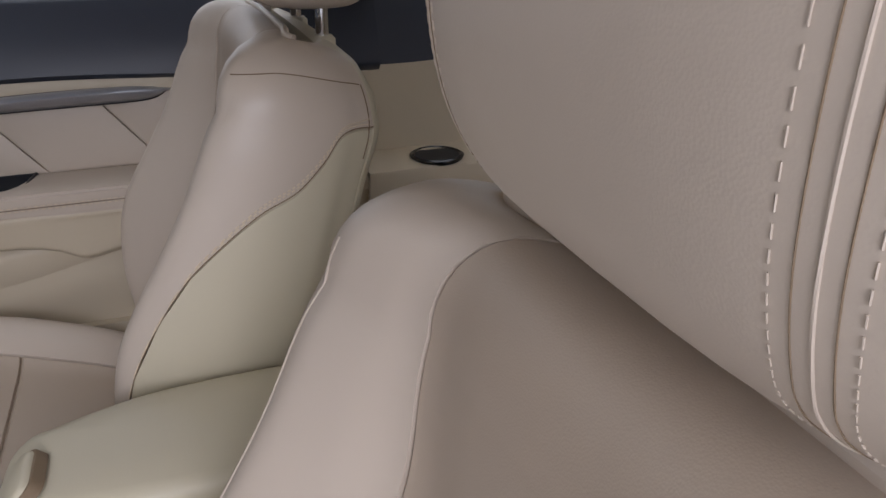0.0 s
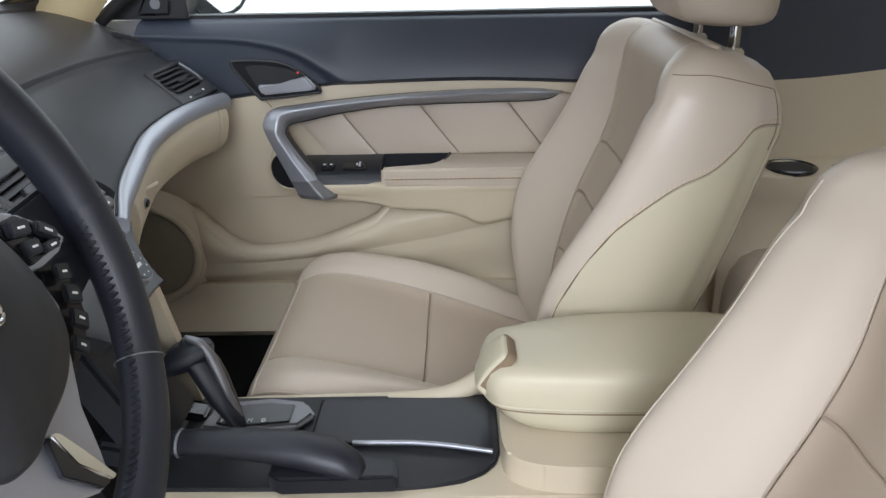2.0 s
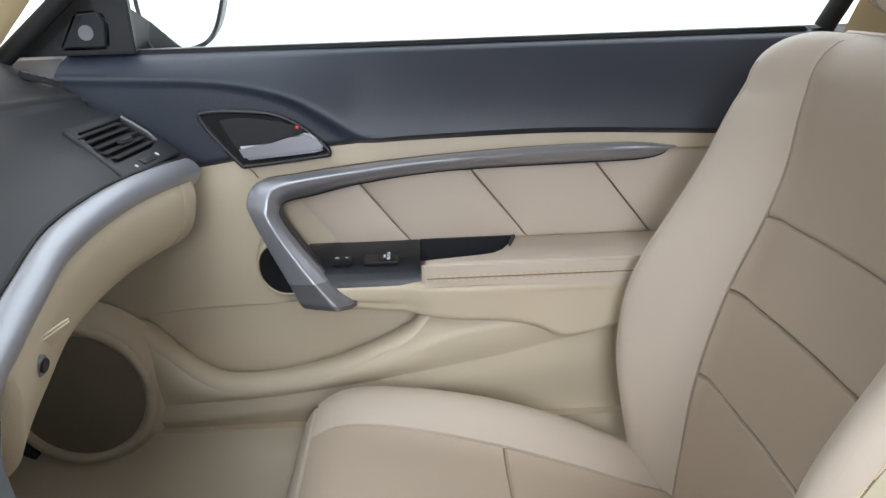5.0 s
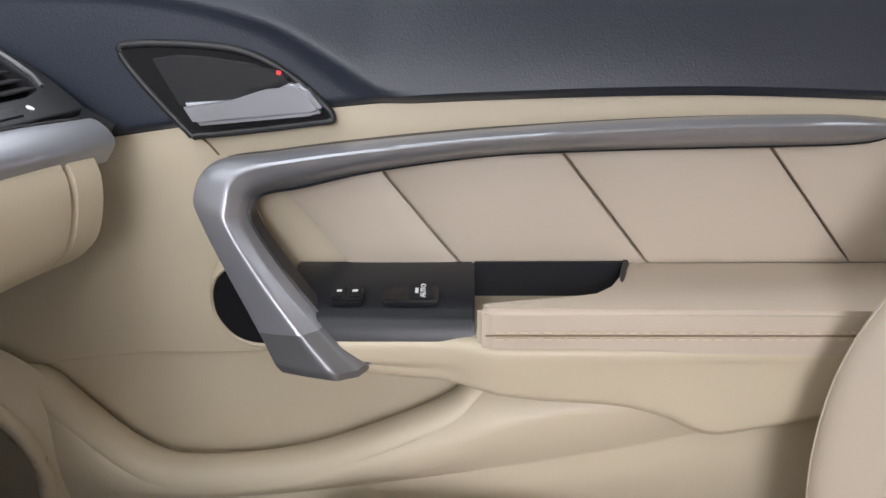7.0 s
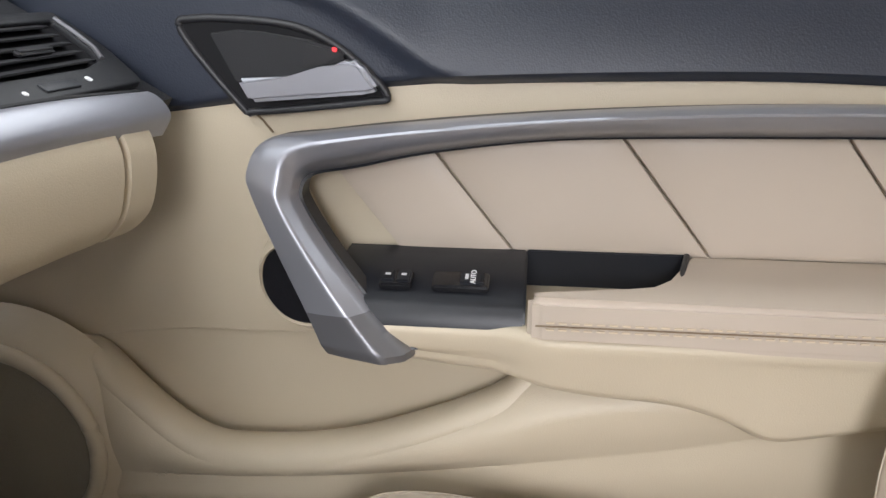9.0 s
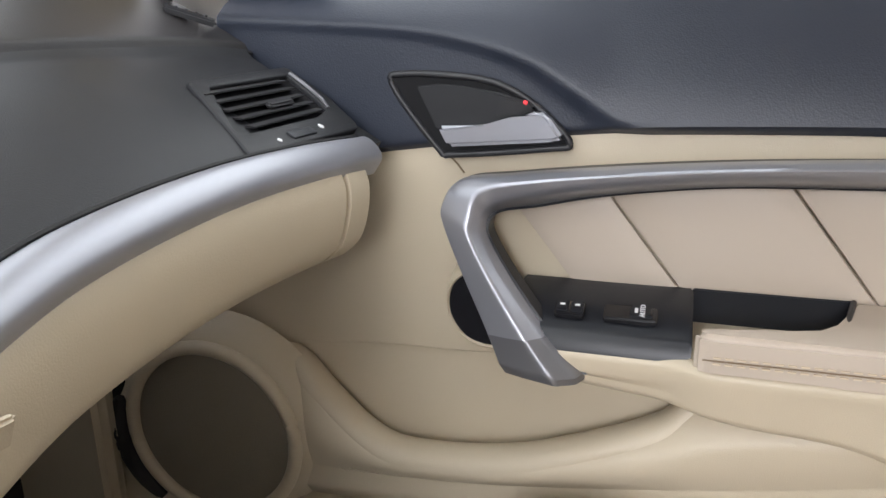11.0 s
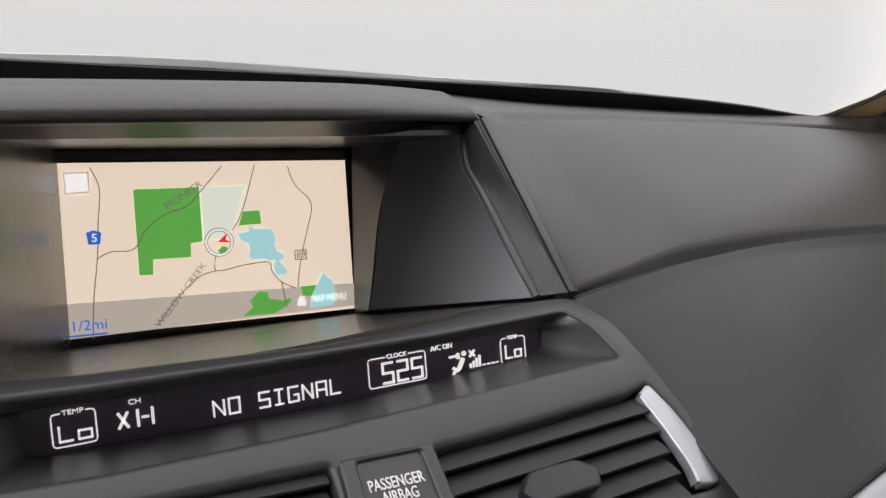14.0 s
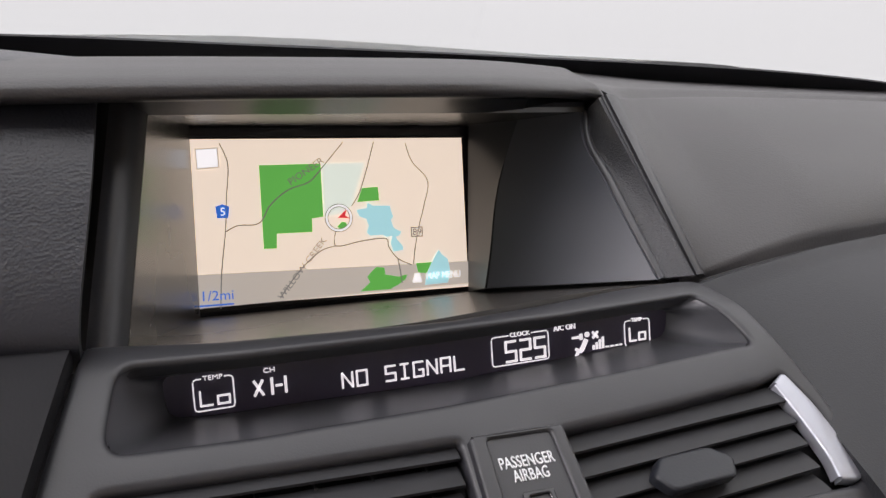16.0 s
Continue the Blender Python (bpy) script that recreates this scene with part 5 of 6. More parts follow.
# ---- seats ----
def build_seat(name, label, group):
    """A leather bucket seat round x = 0, with the passenger seat's heights."""
    seat = thing(name, label, "car seat", group)
    yc = [(0.33, -0.055), (0.40, -0.068), (0.473, -0.082), (0.576, -0.112), (0.659, -0.144), (0.71, -0.158), (0.79, -0.166), (0.835, -0.184)]
    yr = [(0.33, -0.125), (0.45, -0.175), (0.525, -0.205), (0.623, -0.242), (0.70, -0.266), (0.76, -0.283), (0.79, -0.287)]
    ww = [(0.33, 0.205), (0.42, 0.222), (0.52, 0.232), (0.65, 0.232), (0.74, 0.229), (0.785, 0.223)]
    bb = [(0.33, 0.030), (0.42, 0.060), (0.50, 0.082), (0.575, 0.090), (0.667, 0.074), (0.76, 0.044), (0.807, 0.020), (0.835, 0.008)]

    def ring(z):
        c, r, w, b = table(yc, z), table(yr, z), table(ww, z), table(bb, z)
        mid = (c + r) / 2
        half = [(0.0, c), (0.34 * w, c + 0.002), (0.56 * w, c + 0.08 * b), (0.72 * w, c + 0.62 * b), (0.86 * w, c + b), (0.96 * w, c + 0.82 * b), (1.00 * w, c + 0.15 * b - 0.012), (0.985 * w, mid), (0.95 * w, r + 0.035), (0.86 * w, r + 0.008), (0.5 * w, r), (0.0, r - 0.003)]
        return [(x, y, 0) for x, y in half] + [(-x, y, 0) for x, y in half[-2:0:-1]]

    top_z = 0.785

    def skin(u, z):
        """The back's surface: rings up to top_z, then a domed top whose front and rear meet in a ridge."""
        p = along(ring(min(z, top_z)), u % 22, True)
        x, y, h = p.x, p.y, 0.0
        if z > top_z:
            a = min(0.985, (z - top_z) / 0.05) * math.pi / 2
            k = math.sqrt(math.cos(a))
            x *= 1 - 0.36 * (1 - k) ** 0.75
            y = -0.226 + (y + 0.226) * k
            h = 0.056 * math.sin(a)
        back = max(0.0, -0.180 - y)
        return V(x, y, min(z, top_z) + h - 0.40 * back ** 2 / (back + 0.02) * ease(0.70, 0.83, min(z, top_z)))
    low, high = 0.335, 0.834
    cuts = [low, 0.483, 0.579, 0.660, high]
    edge = 2.1
    for a, b in zip(cuts[:-1], cuts[1:]):
        part("back_insert", sheet(skin, span(-edge, edge, 26, 0.09), span(a, b, 14 if b < high else 40, 0.006), 0.01, 0.004 if b < high else 0.0025, -1), LEATHER_IN, seat, "perforated beige leather back panel")

    # height of the slanting side seam round the flank
    slant = [(-0.30, 0.784), (-0.262, 0.780), (-0.237, 0.770), (-0.218, 0.742), (-0.193, 0.717), (-0.158, 0.700), (-0.120, 0.672), (-0.080, 0.635), (-0.046, 0.583), (-0.029, 0.547), (-0.005, 0.470), (0.02, 0.40), (0.04, low + 0.002)]
    seam_z = []
    for u in span(4.4, 8.6, 43):
        z = 0.60
        for _ in range(14):
            z = 0.5 * z + 0.5 * table(slant, skin(u, z).y)
        seam_z.append((u, low + (z - low) * ease(4.4, 4.9, u)))

    def rise(u):
        return low if abs(u) <= 4.4 else table(seam_z, abs(u))
    for s in (1, -1):
        # the bolster runs on over the side down to a slanting stitched seam
        part("back_bolster", sheet(lambda u, v: skin(u, rise(u) + (high - rise(u)) * v), span(s * edge, s * 8.6, 56, 0.06), span(0, 1, 60, 0.008), 0.01, 0.004, -s), LEATHER, seat, "smooth beige leather side bolster")
        part("side_panel", sheet(lambda u, v: skin(u, low + (rise(u) - low) * v), span(s * 4.5, s * 8.6, 26, 0.09), span(0, 1, 24, 0.02), 0.01, 0.003, -s), VINYL, seat, "plain beige lower side panel")
        part("side_seam", tube([skin(u, rise(u)) for u in span(s * 4.5, s * 8.6, 60)], 0.0006, 6), SEAM, seat)
        for k in range(2):
            seam = [skin(u, rise(u) + 0.004 + 0.003 * k) for u in span(s * 4.7, s * 8.5, 56)]
            for i in range(0, 55):
                p, q = seam[i], seam[i + 1]
                part("stitch", tube([p, p.lerp(q, 0.6)], 0.0007, 4), STITCH, seat)
        part("top_seam", tube([skin(u, 0.8045) for u in span(s * 5.0, s * 8.4, 40)], 0.0006, 6), SEAM, seat)
        part("back_seam", tube([skin(s * 8.45, z) for z in span(0.74, 0.8045, 22)], 0.0007, 6), SEAM, seat)
    part("piping", tube([skin(4.3, z) for z in span(low + 0.02, 0.80, 50)], 0.0008, 6), LEATHER, seat)
    part("back_shell", sheet(skin, span(8.6, 13.4, 26, 0.09), span(low, high, 30, 0.008), 0.01, 0.003, -1), VINYL, seat, "plain seat back cover")
    part("top_ridge", tube([skin(u, high - 0.0004) for u in span(-5.5, 5.5, 40)], 0.004, 8), LEATHER, seat)

    # cushion
    zc = [(-0.12, 0.318), (-0.03, 0.332), (0.06, 0.362), (0.14, 0.390), (0.24, 0.420), (0.31, 0.434), (0.345, 0.428), (0.366, 0.408), (0.376, 0.372)]
    cb = [(-0.12, 0.012), (0.02, 0.034), (0.14, 0.034), (0.26, 0.020), (0.34, 0.006), (0.376, 0.0)]
    cw = [(-0.12, 0.215), (0.0, 0.240), (0.2, 0.250), (0.31, 0.242), (0.355, 0.225), (0.376, 0.205)]

    def cring(y):
        c, w, b = table(zc, y), table(cw, y), table(cb, y)
        half = [(0.0, c), (0.30 * w, c), (0.52 * w, c + 0.10 * b), (0.68 * w, c + 0.75 * b), (0.82 * w, c + b), (0.94 * w, c + 0.45 * b - 0.006), (1.0 * w, c - 0.040), (1.0 * w, c - 0.085), (0.94 * w, c - 0.13), (0.0, c - 0.135)]
        return [(x, z, 0) for x, z in half] + [(-x, z, 0) for x, z in half[-2:0:-1]]

    def cush(u, y):
        p = along(cring(y), u % 18, True)
        return V(p.x, y, p.y)
    part("cushion_insert", sheet(cush, span(-2.3, 2.3, 26, 0.09), span(0.135, 0.352, 20, 0.006), 0.01, 0.004, 1), LEATHER_IN, seat, "perforated beige leather thigh panel")
    part("cushion_insert", sheet(cush, span(-2.3, 2.3, 26, 0.09), span(-0.12, 0.135, 20, 0.006), 0.01, 0.004, 1), LEATHER_IN, seat)
    for s in (1, -1):
        part("cushion_bolster", sheet(cush, span(s * 2.3, s * 4.9, 22, 0.09), span(-0.12, 0.352, 36, 0.006), 0.01, 0.004, s), LEATHER, seat, "beige cushion side bolster")
        part("cushion_side", sheet(cush, span(s * 4.9, s * 8, 16, 0.09), span(-0.12, 0.352, 30, 0.006), 0.01, 0.003, s), LEATHER, seat)
        part("piping", tube([cush(s * 4.9, y) for y in span(-0.10, 0.352, 30)], 0.002, 6), LEATHER, seat)
    part("cushion_front", sheet(cush, span(-8, 8, 70, 0.06), span(0.352, 0.376, 10, 0.004), 0.01, 0.003, 1), LEATHER, seat, "folded front edge of the cushion")
    part("cushion_nose", loft([[cush(18 * i / 36, 0.374) for i in range(36)], [V(0, 0.372, 0.31) + (cush(18 * i / 36, 0.376) - V(0, 0.376, 0.31)) * 0.55 for i in range(36)]]), LEATHER, seat)
    part("seat_base", block(0.40, 0.40, 0.17, pose(0, 0.09, 0.195), 0.02), CARPET, seat)

    # head restraint on two chrome posts
    keys = ((0.853, 0.66, 0.45, -0.006), (0.856, 0.82, 0.75, -0.004), (0.868, 0.93, 0.95, 0.0), (0.90, 1.0, 1.05, 0.006), (0.95, 1.03, 1.03, 0.008), (1.00, 0.99, 0.92, 0.0), (1.03, 0.86, 0.72, -0.008), (1.045, 0.66, 0.42, -0.014))

    def head(a, f):
        z, k, k2, dy = along([q[:3] for q in keys], f).to_tuple() + (along([(q[3], 0, 0) for q in keys], f).x,)
        cx, sy = math.cos(a), math.sin(a)
        return V(0.128 * k * math.copysign(abs(cx) ** 0.6, cx), -0.242 + 0.066 * k2 * math.copysign(abs(sy) ** 0.75, sy) + dy, z)
    hr = part("head_restraint", loft([[head(2 * math.pi * i / 56, 7 * j / 30) for i in range(56)] for j in range(31)]), LEATHER, seat, "beige leather head restraint with double stitching")
    def seam_at(side, j, da):
        a = 1.13 - 0.22 * ease(2.2, 0.3, j) - da
        return head(a if side else math.pi - a, j)
    for side in (0, 1):
        part("seam", tube([seam_at(side, 0.4 + 6 * j / 60, 0) for j in range(61)], 0.0004, 6), LEATHER, hr)
        for da in (-0.075, 0.075):
            part("seam", tube([seam_at(side, 0.4 + 6 * j / 60, da * 0.5) for j in range(61)], 0.00018, 5), SEAM, hr)
            for j in range(60):
                part("stitch", tube([seam_at(side, 0.4 + 6 * j / 60, da), seam_at(side, 0.4 + 6 * (j + 0.6) / 60, da)], 0.0002, 5), LEATHER, hr)
    for s in (1, -1):
        part("post", tube([(s * 0.075, -0.252, 0.80), (s * 0.075, -0.254, 0.87)], 0.0068, 16), CHROME, seat, "chrome head restraint post")
        part("post_collar", loft([[V(s * 0.075 + r * math.cos(a), -0.252 + 0.8 * r * math.sin(a), z) for a in [2 * math.pi * i / 24 for i in range(24)]] for r, z in ((0.017, 0.806), (0.017, 0.822), (0.0135, 0.8255), (0.008, 0.826))]), VINYL, seat)
    part("label_tag", block(0.003, 0.020, 0.026, pose(0.213, -0.150, 0.755, 15, 0, 0), 0.001), RUBBER, seat, "small dark sewn tag")
    return seat


passenger = build_seat("passenger_seat", "beige leather front passenger seat with perforated panels", "front seats")
passenger.location = (0.372, 0, 0)
driver = copy_thing(passenger, pose(-0.362, -0.024, -0.006))
for ob in driver.children:
    if ob.name.startswith("head_restraint"):
        ob.location = (0, 0.025, 0.014)
    if ob.name.startswith("post") and "collar" not in ob.name:
        ob.location = (0, 0.002, 0.010)
driver.name = "driver_seat"
tagged(driver, "beige leather driver seat beside the centre armrest", "car seat", "front seats")


# ---- centre console ----
def build_console():
    con = thing("centre_console", "beige centre console with black top panel and padded armrest", "car console")
    out = [(0.098, 0.42), (0.100, 0.30), (0.102, 0.10), (0.115, 0.04), (0.120, -0.02), (0.120, -0.34), (-0.075, -0.34), (-0.078, -0.03), (-0.078, 0.05), (-0.082, 0.12), (-0.084, 0.42)]
    part("console_body", prism(out, 0.34, pose(0, 0, 0.462), 0.006, 3), BEIGE, con, "beige moulded console body")
    corner = [(p.x, p.y) for p in curve([(-0.076, -0.06, 0), (-0.0755, -0.02, 0), (-0.071, 0.012, 0), (-0.060, 0.034, 0), (-0.042, 0.044, 0), (-0.01, 0.046, 0)], 20)]
    part("armrest_box", prism([(0.118, 0.046), (0.118, -0.33), (-0.076, -0.33)] + corner, 0.05, pose(0, 0, 0.493), 0.005, 3), BEIGE, con)
    part("shoulder", tube(curve([(0.093, 0.17, 0.455), (0.097, 0.10, 0.462), (0.101, 0.06, 0.484), (0.104, 0.03, 0.508), (0.104, -0.01, 0.520)], 24), 0.0125, 12), BEIGE, con, "beige rail rising to the armrest")
    top = part("top_panel", prism([(0.090, 0.415), (0.091, 0.12), (0.094, 0.058), (0.085, 0.046), (-0.015, 0.046), (-0.033, 0.051), (-0.048, 0.064), (-0.060, 0.085), (-0.067, 0.115), (-0.071, 0.150), (-0.070, 0.415)], 0.010, pose(0, 0, 0.466), 0.002), BLACK, con, "black console top panel")
    lid = part("cup_lid", prism([(0.079, 0.243), (0.081, 0.056), (-0.018, 0.056), (-0.006, 0.12), (0.0, 0.243)], 0.006, pose(0, 0, 0.4695), 0.0012), HARD, con, "closed black cupholder lid")
    part("lid_gap", tube([(0.0805, 0.246, 0.4665), (0.083, 0.053, 0.4665)], 0.0014, 6), RUBBER, con)
    part("lid_gap", tube([(0.0805, 0.246, 0.4665), (0.0, 0.247, 0.4665)], 0.0014, 6), RUBBER, con)
    part("lid_bar", tube(curve([(-0.004, 0.200, 0.470), (-0.007, 0.14, 0.472), (-0.012, 0.10, 0.472), (-0.020, 0.054, 0.470)], 16), 0.0028, 10), SILVER, con, "silver bar along the lid")
    gear = part("gear_plate", prism([(0.070, 0.262), (0.073, 0.30), (0.068, 0.362), (0.02, 0.37), (0.012, 0.33), (0.022, 0.262), (0.045, 0.247)], 0.010, pose(0, 0, 0.475), 0.004, 3), GUN, con, "silver gear selector plate")
    part("gear_gate", prism([(0.058, 0.272), (0.062, 0.30), (0.056, 0.350), (0.024, 0.352), (0.018, 0.33), (0.026, 0.272)], 0.004, pose(0, 0, 0.4775), 0.001), GLOSS, gear)
    for i, ch in enumerate("PRND"):
        writing("lettering", ch, 0.0075, pose(0.026, 0.345 - 0.015 * i, 0.4785, 0, 0, -90), WHITE_INK, gear)
    boot = part("shift_lever", loft([[V(x + r * math.cos(a), y + r * 1.0 * math.sin(a), z + 0.30 * r * math.sin(a)) for a in [2 * math.pi * i / 20 for i in range(20)]]
                                    for x, y, z, r in ((0.020, 0.326, 0.474, 0.009), (0.021, 0.331, 0.488, 0.012), (0.026, 0.341, 0.505, 0.0165), (0.033, 0.353, 0.530, 0.0195), (0.037, 0.362, 0.548, 0.0200), (0.039, 0.368, 0.562, 0.0165), (0.040, 0.372, 0.571, 0.007))]), WHEEL, con, "black leather gear knob")
    part("knob_head", loft([[V(0.036 + 0.95 * r * math.cos(a), y, 0.556 + dz + 0.8 * r * math.sin(a)) for a in [2 * math.pi * i / 20 for i in range(20)]] for y, r, dz in ((0.348, 0.008, 0.006), (0.354, 0.016, 0.004), (0.368, 0.0205, 0.0), (0.387, 0.0210, -0.006), (0.403, 0.0165, -0.013), (0.410, 0.008, -0.017))]), WHEEL, boot)
    part("knob_trim", tube(curve([(0.022, 0.322, 0.482), (0.022, 0.333, 0.515), (0.026, 0.343, 0.545), (0.030, 0.356, 0.570), (0.034, 0.374, 0.576)], 18), [0.0035 + 0.0020 * math.sin(math.pi * i / 17) for i in range(18)], 10), GUN, boot, "silver inlay on the gear knob")
    br = part("park_brake", loft([[V(x + 0.017 * k * math.cos(a), y, z + 0.013 * k * math.sin(a)) for a in [2 * math.pi * i / 20 for i in range(20)]]
                                  for x, y, z, k in ((-0.040, 0.384, 0.498, 0.5), (-0.040, 0.376, 0.498, 0.85), (-0.042, 0.34, 0.500, 1.0), (-0.046, 0.29, 0.500, 1.15), (-0.052, 0.24, 0.497, 1.3), (-0.057, 0.205, 0.490, 1.35), (-0.062, 0.185, 0.482, 1.0), (-0.063, 0.178, 0.478, 0.4))]), WHEEL, con, "black park brake lever")
    part("brake_boot", prism([(-0.046, 0.270), (-0.042, 0.19), (-0.052, 0.150), (-0.078, 0.148), (-0.081, 0.262), (-0.07, 0.275)], 0.020, pose(0, 0, 0.485), 0.003, 2), HARD, br)
    part("brake_ring", tube([V(-0.0405 + 0.0155 * math.cos(a), 0.366, 0.4985 + 0.012 * math.sin(a)) for a in [2 * math.pi * i / 20 for i in range(20)]], 0.0016, 6, True), SILVER, br)
    part("front_tray", block(0.075, 0.075, 0.03, pose(0.005, 0.425, 0.470, 12, 0, 0), 0.006), HARD, con, "black lidded front tray")
    part("socket_panel", block(0.025, 0.05, 0.012, pose(0.055, 0.395, 0.472, 12, 0, 0), 0.003), GLOSS, con)
    for i in range(2):
        part("icon", block(0.005, 0.003, 0.0006, pose(0.055, 0.39 + 0.012 * i, 0.479, 12, 0, 0), 0), WHITE_INK, con)

    # padded armrest lid
    aout = [(0.076, 0.060), (0.090, 0.036), (0.108, -0.010), (0.118, -0.06), (0.122, -0.16), (0.116, -0.215), (0.095, -0.235), (0.02, -0.24), (-0.01, -0.225), (-0.026, -0.18), (-0.028, -0.06), (-0.022, 0.028), (-0.008, 0.057), (0.03, 0.066)]

    def arm(k, z):
        pts = curve([(x, y, 0) for x, y in aout], 96, True)
        c = V(0.046, -0.09, 0)
        nose = table([(0.490, 0.034), (0.500, 0.022), (0.512, 0.010), (0.530, 0.0), (0.60, 0.0)], z)
        return [V(*(c + (p - c) * k).xy, z) - V(0, nose * ease(-0.05, 0.05, p.y), 0) for p in pts]
    rest = part("armrest_lid", loft([arm(0.90, 0.492), arm(0.965, 0.496), arm(1.0, 0.507), arm(1.008, 0.525), arm(0.998, 0.540), arm(0.97, 0.552), arm(0.92, 0.559), arm(0.80, 0.5630), arm(0.4, 0.565), arm(0.02, 0.5655)]), VINYL, con, "padded pale beige armrest lid")
    part("seam", tube([p + V(0, 0, 0) for p in arm(1.006, 0.523)], 0.0012, 6, True), VINYL, rest)
    part("seam", tube([p for p in arm(1.006, 0.519)], 0.0008, 6, True), SEAM, rest)
    lm = axes((0.022, 0.0480, 0.5545), (-1, 0, 0), (0, -0.66, 0.75))
    part("latch_gap", plate(fillet([(-0.0265, 0.0215), (0.0265, 0.0215), (0.0255, -0.026), (-0.0255, -0.026)], [0.012, 0.012, 0.004, 0.004], 0.004), [], lambda x, y: lm @ V(x, y, 0.0050 - 4.0 * y * y), (0, 0.75, 0.66), 0.001, 0.010, 0, 0.006), SEAM, rest)
    part("latch", plate(fillet([(-0.0245, 0.0195), (0.0245, 0.0195), (0.0250, -0.032), (-0.0250, -0.032)], [0.011, 0.011, 0.006, 0.006], 0.004), [], lambda x, y: lm @ V(x, y, 0.0105 - 6.0 * y * y - 3.0 * x * x), (0, 0.75, 0.66), 0.004, 0.014, 0, 0.006), VINYL, rest, "beige armrest release latch")
    return con


build_console()


# ---- steering wheel ----
def build_wheel():
    w = thing("steering_wheel", "black leather steering wheel with silver spokes", "steering wheel")
    a = radians(21)
    m = axes((-0.351, 0.3480, 0.7950), (1, 0, 0), (0, math.sin(a), math.cos(a)))

    def at(r, deg, h):
        return m @ V(r * math.cos(radians(deg)), r * math.sin(radians(deg)), h)
    n = 120
    R = 0.1765
    part("rim", tube([at(R, 360 * i / n, 0) for i in range(n)], [0.0155 + 0.0020 * max(0, math.cos(radians(2 * (360 * i / n - 20)))) for i in range(n)], 18, True), WHEEL, w, "black leather wrapped rim")
    for i in range(130):
        d = -125 + 250 * i / 130
        for e in (-1, 1):
            part("stitch", tube([at(R - 0.0150, d + 0.95 * e, 0.0065), at(R - 0.0166, d, 0.0005)], 0.0007, 4), HARD, w)
    for d in (-38, 218, 60, 120):
        part("joint", tube([at(R + 0.0166 * math.cos(t), d, 0.0166 * math.sin(t)) for t in [2 * math.pi * i / 20 for i in range(20)]], 0.0006, 6, True), GUN, w)
    cover = [(-0.085, 0.040), (-0.03, 0.050), (0.0244, 0.0435), (0.055, 0.032), (0.0673, 0.0112), (0.0725, -0.0093), (0.0745, -0.026), (0.0711, -0.0481), (0.0578, -0.0649), (0.0389, -0.0755), (0.0115, -0.0826), (-0.0066, -0.0884), (-0.0245, -0.0867), (-0.0343, -0.0744), (-0.0430, -0.0508), (-0.0535, -0.034), (-0.075, -0.018), (-0.093, 0.005)]
    pts = curve([(x, y, 0) for x, y in cover], 90, True)
    c = V(0.005, -0.015, 0)

    def face(p, k, h):
        q = c + (p - c) * k
        return m @ V(q.x, q.y, h)
    part("airbag_cover", loft([[face(p, k, h) for p in pts] for k, h in ((0.96, -0.012), (0.98, 0.004), (0.97, 0.012), (0.94, 0.018), (0.86, 0.023), (0.6, 0.028), (0.3, 0.030), (0.02, 0.031))]), BLACK, w, "matte black airbag cover")

    def mark(x, y, h):
        return m @ V(-0.0025 + x - 0.22 * y, -0.003 + 0.04 * x + 0.95 * y, h)
    ring = curve([(-0.0130, 0.0120, 0), (0.0, 0.0135, 0), (0.0130, 0.0120, 0), (0.0135, 0.0, 0), (0.0100, -0.0125, 0), (0.0, -0.0135, 0), (-0.0100, -0.0125, 0), (-0.0135, 0.0, 0)], 40, True)
    badge = part("emblem", tube([mark(p.x, p.y, 0.0335) for p in ring], 0.0013, 8, True), CHROME, w, "plain chrome emblem")
    for s in (-1, 1):
        part("emblem_bar", tube([mark(s * 0.0082, 0.0120, 0.0322), mark(s * 0.0050, 0.0, 0.0326), mark(s * 0.0062, -0.0125, 0.0322)], 0.0015, 8), CHROME, badge)

    up = [(0.000, 0.050), (0.029, 0.0450), (0.0652, 0.0345), (0.0985, 0.0204), (0.1212, 0.0025), (0.1300, -0.0098), (0.1132, -0.0128), (0.0909, -0.0138), (0.0700, -0.0125), (0.060, 0.010), (0.030, 0.030)]
    upper = part("spoke", prism(up, 0.012, m @ pose(0, 0, 0.010), 0.003, 2), SILVER, w, "satin silver upper spoke frame")
    left = part("spoke", prism([(-x - 0.01, y) for x, y in up][::-1], 0.012, m @ pose(0, 0, 0.010), 0.003, 2), SILVER, w)
    part("spoke_arm", prism([(0.098, 0.018), (0.168, 0.022), (0.168, -0.045), (0.105, -0.06), (0.07, -0.03)], 0.010, m @ pose(0, 0, -0.010), 0.003), HARD, w)
    part("spoke_arm", prism([(-0.07, -0.03), (-0.105, -0.06), (-0.168, -0.045), (-0.168, 0.022), (-0.098, 0.018)], 0.010, m @ pose(0, 0, -0.010), 0.003), HARD, w)
    pod = part("button_pod", prism([(0.064, 0.0215), (0.088, 0.0205), (0.106, 0.0075), (0.1165, -0.0070), (0.094, -0.0085), (0.079, -0.0090), (0.0705, 0.004)], 0.005, m @ pose(0, 0, 0.0150), 0.001), GLOSS, upper)
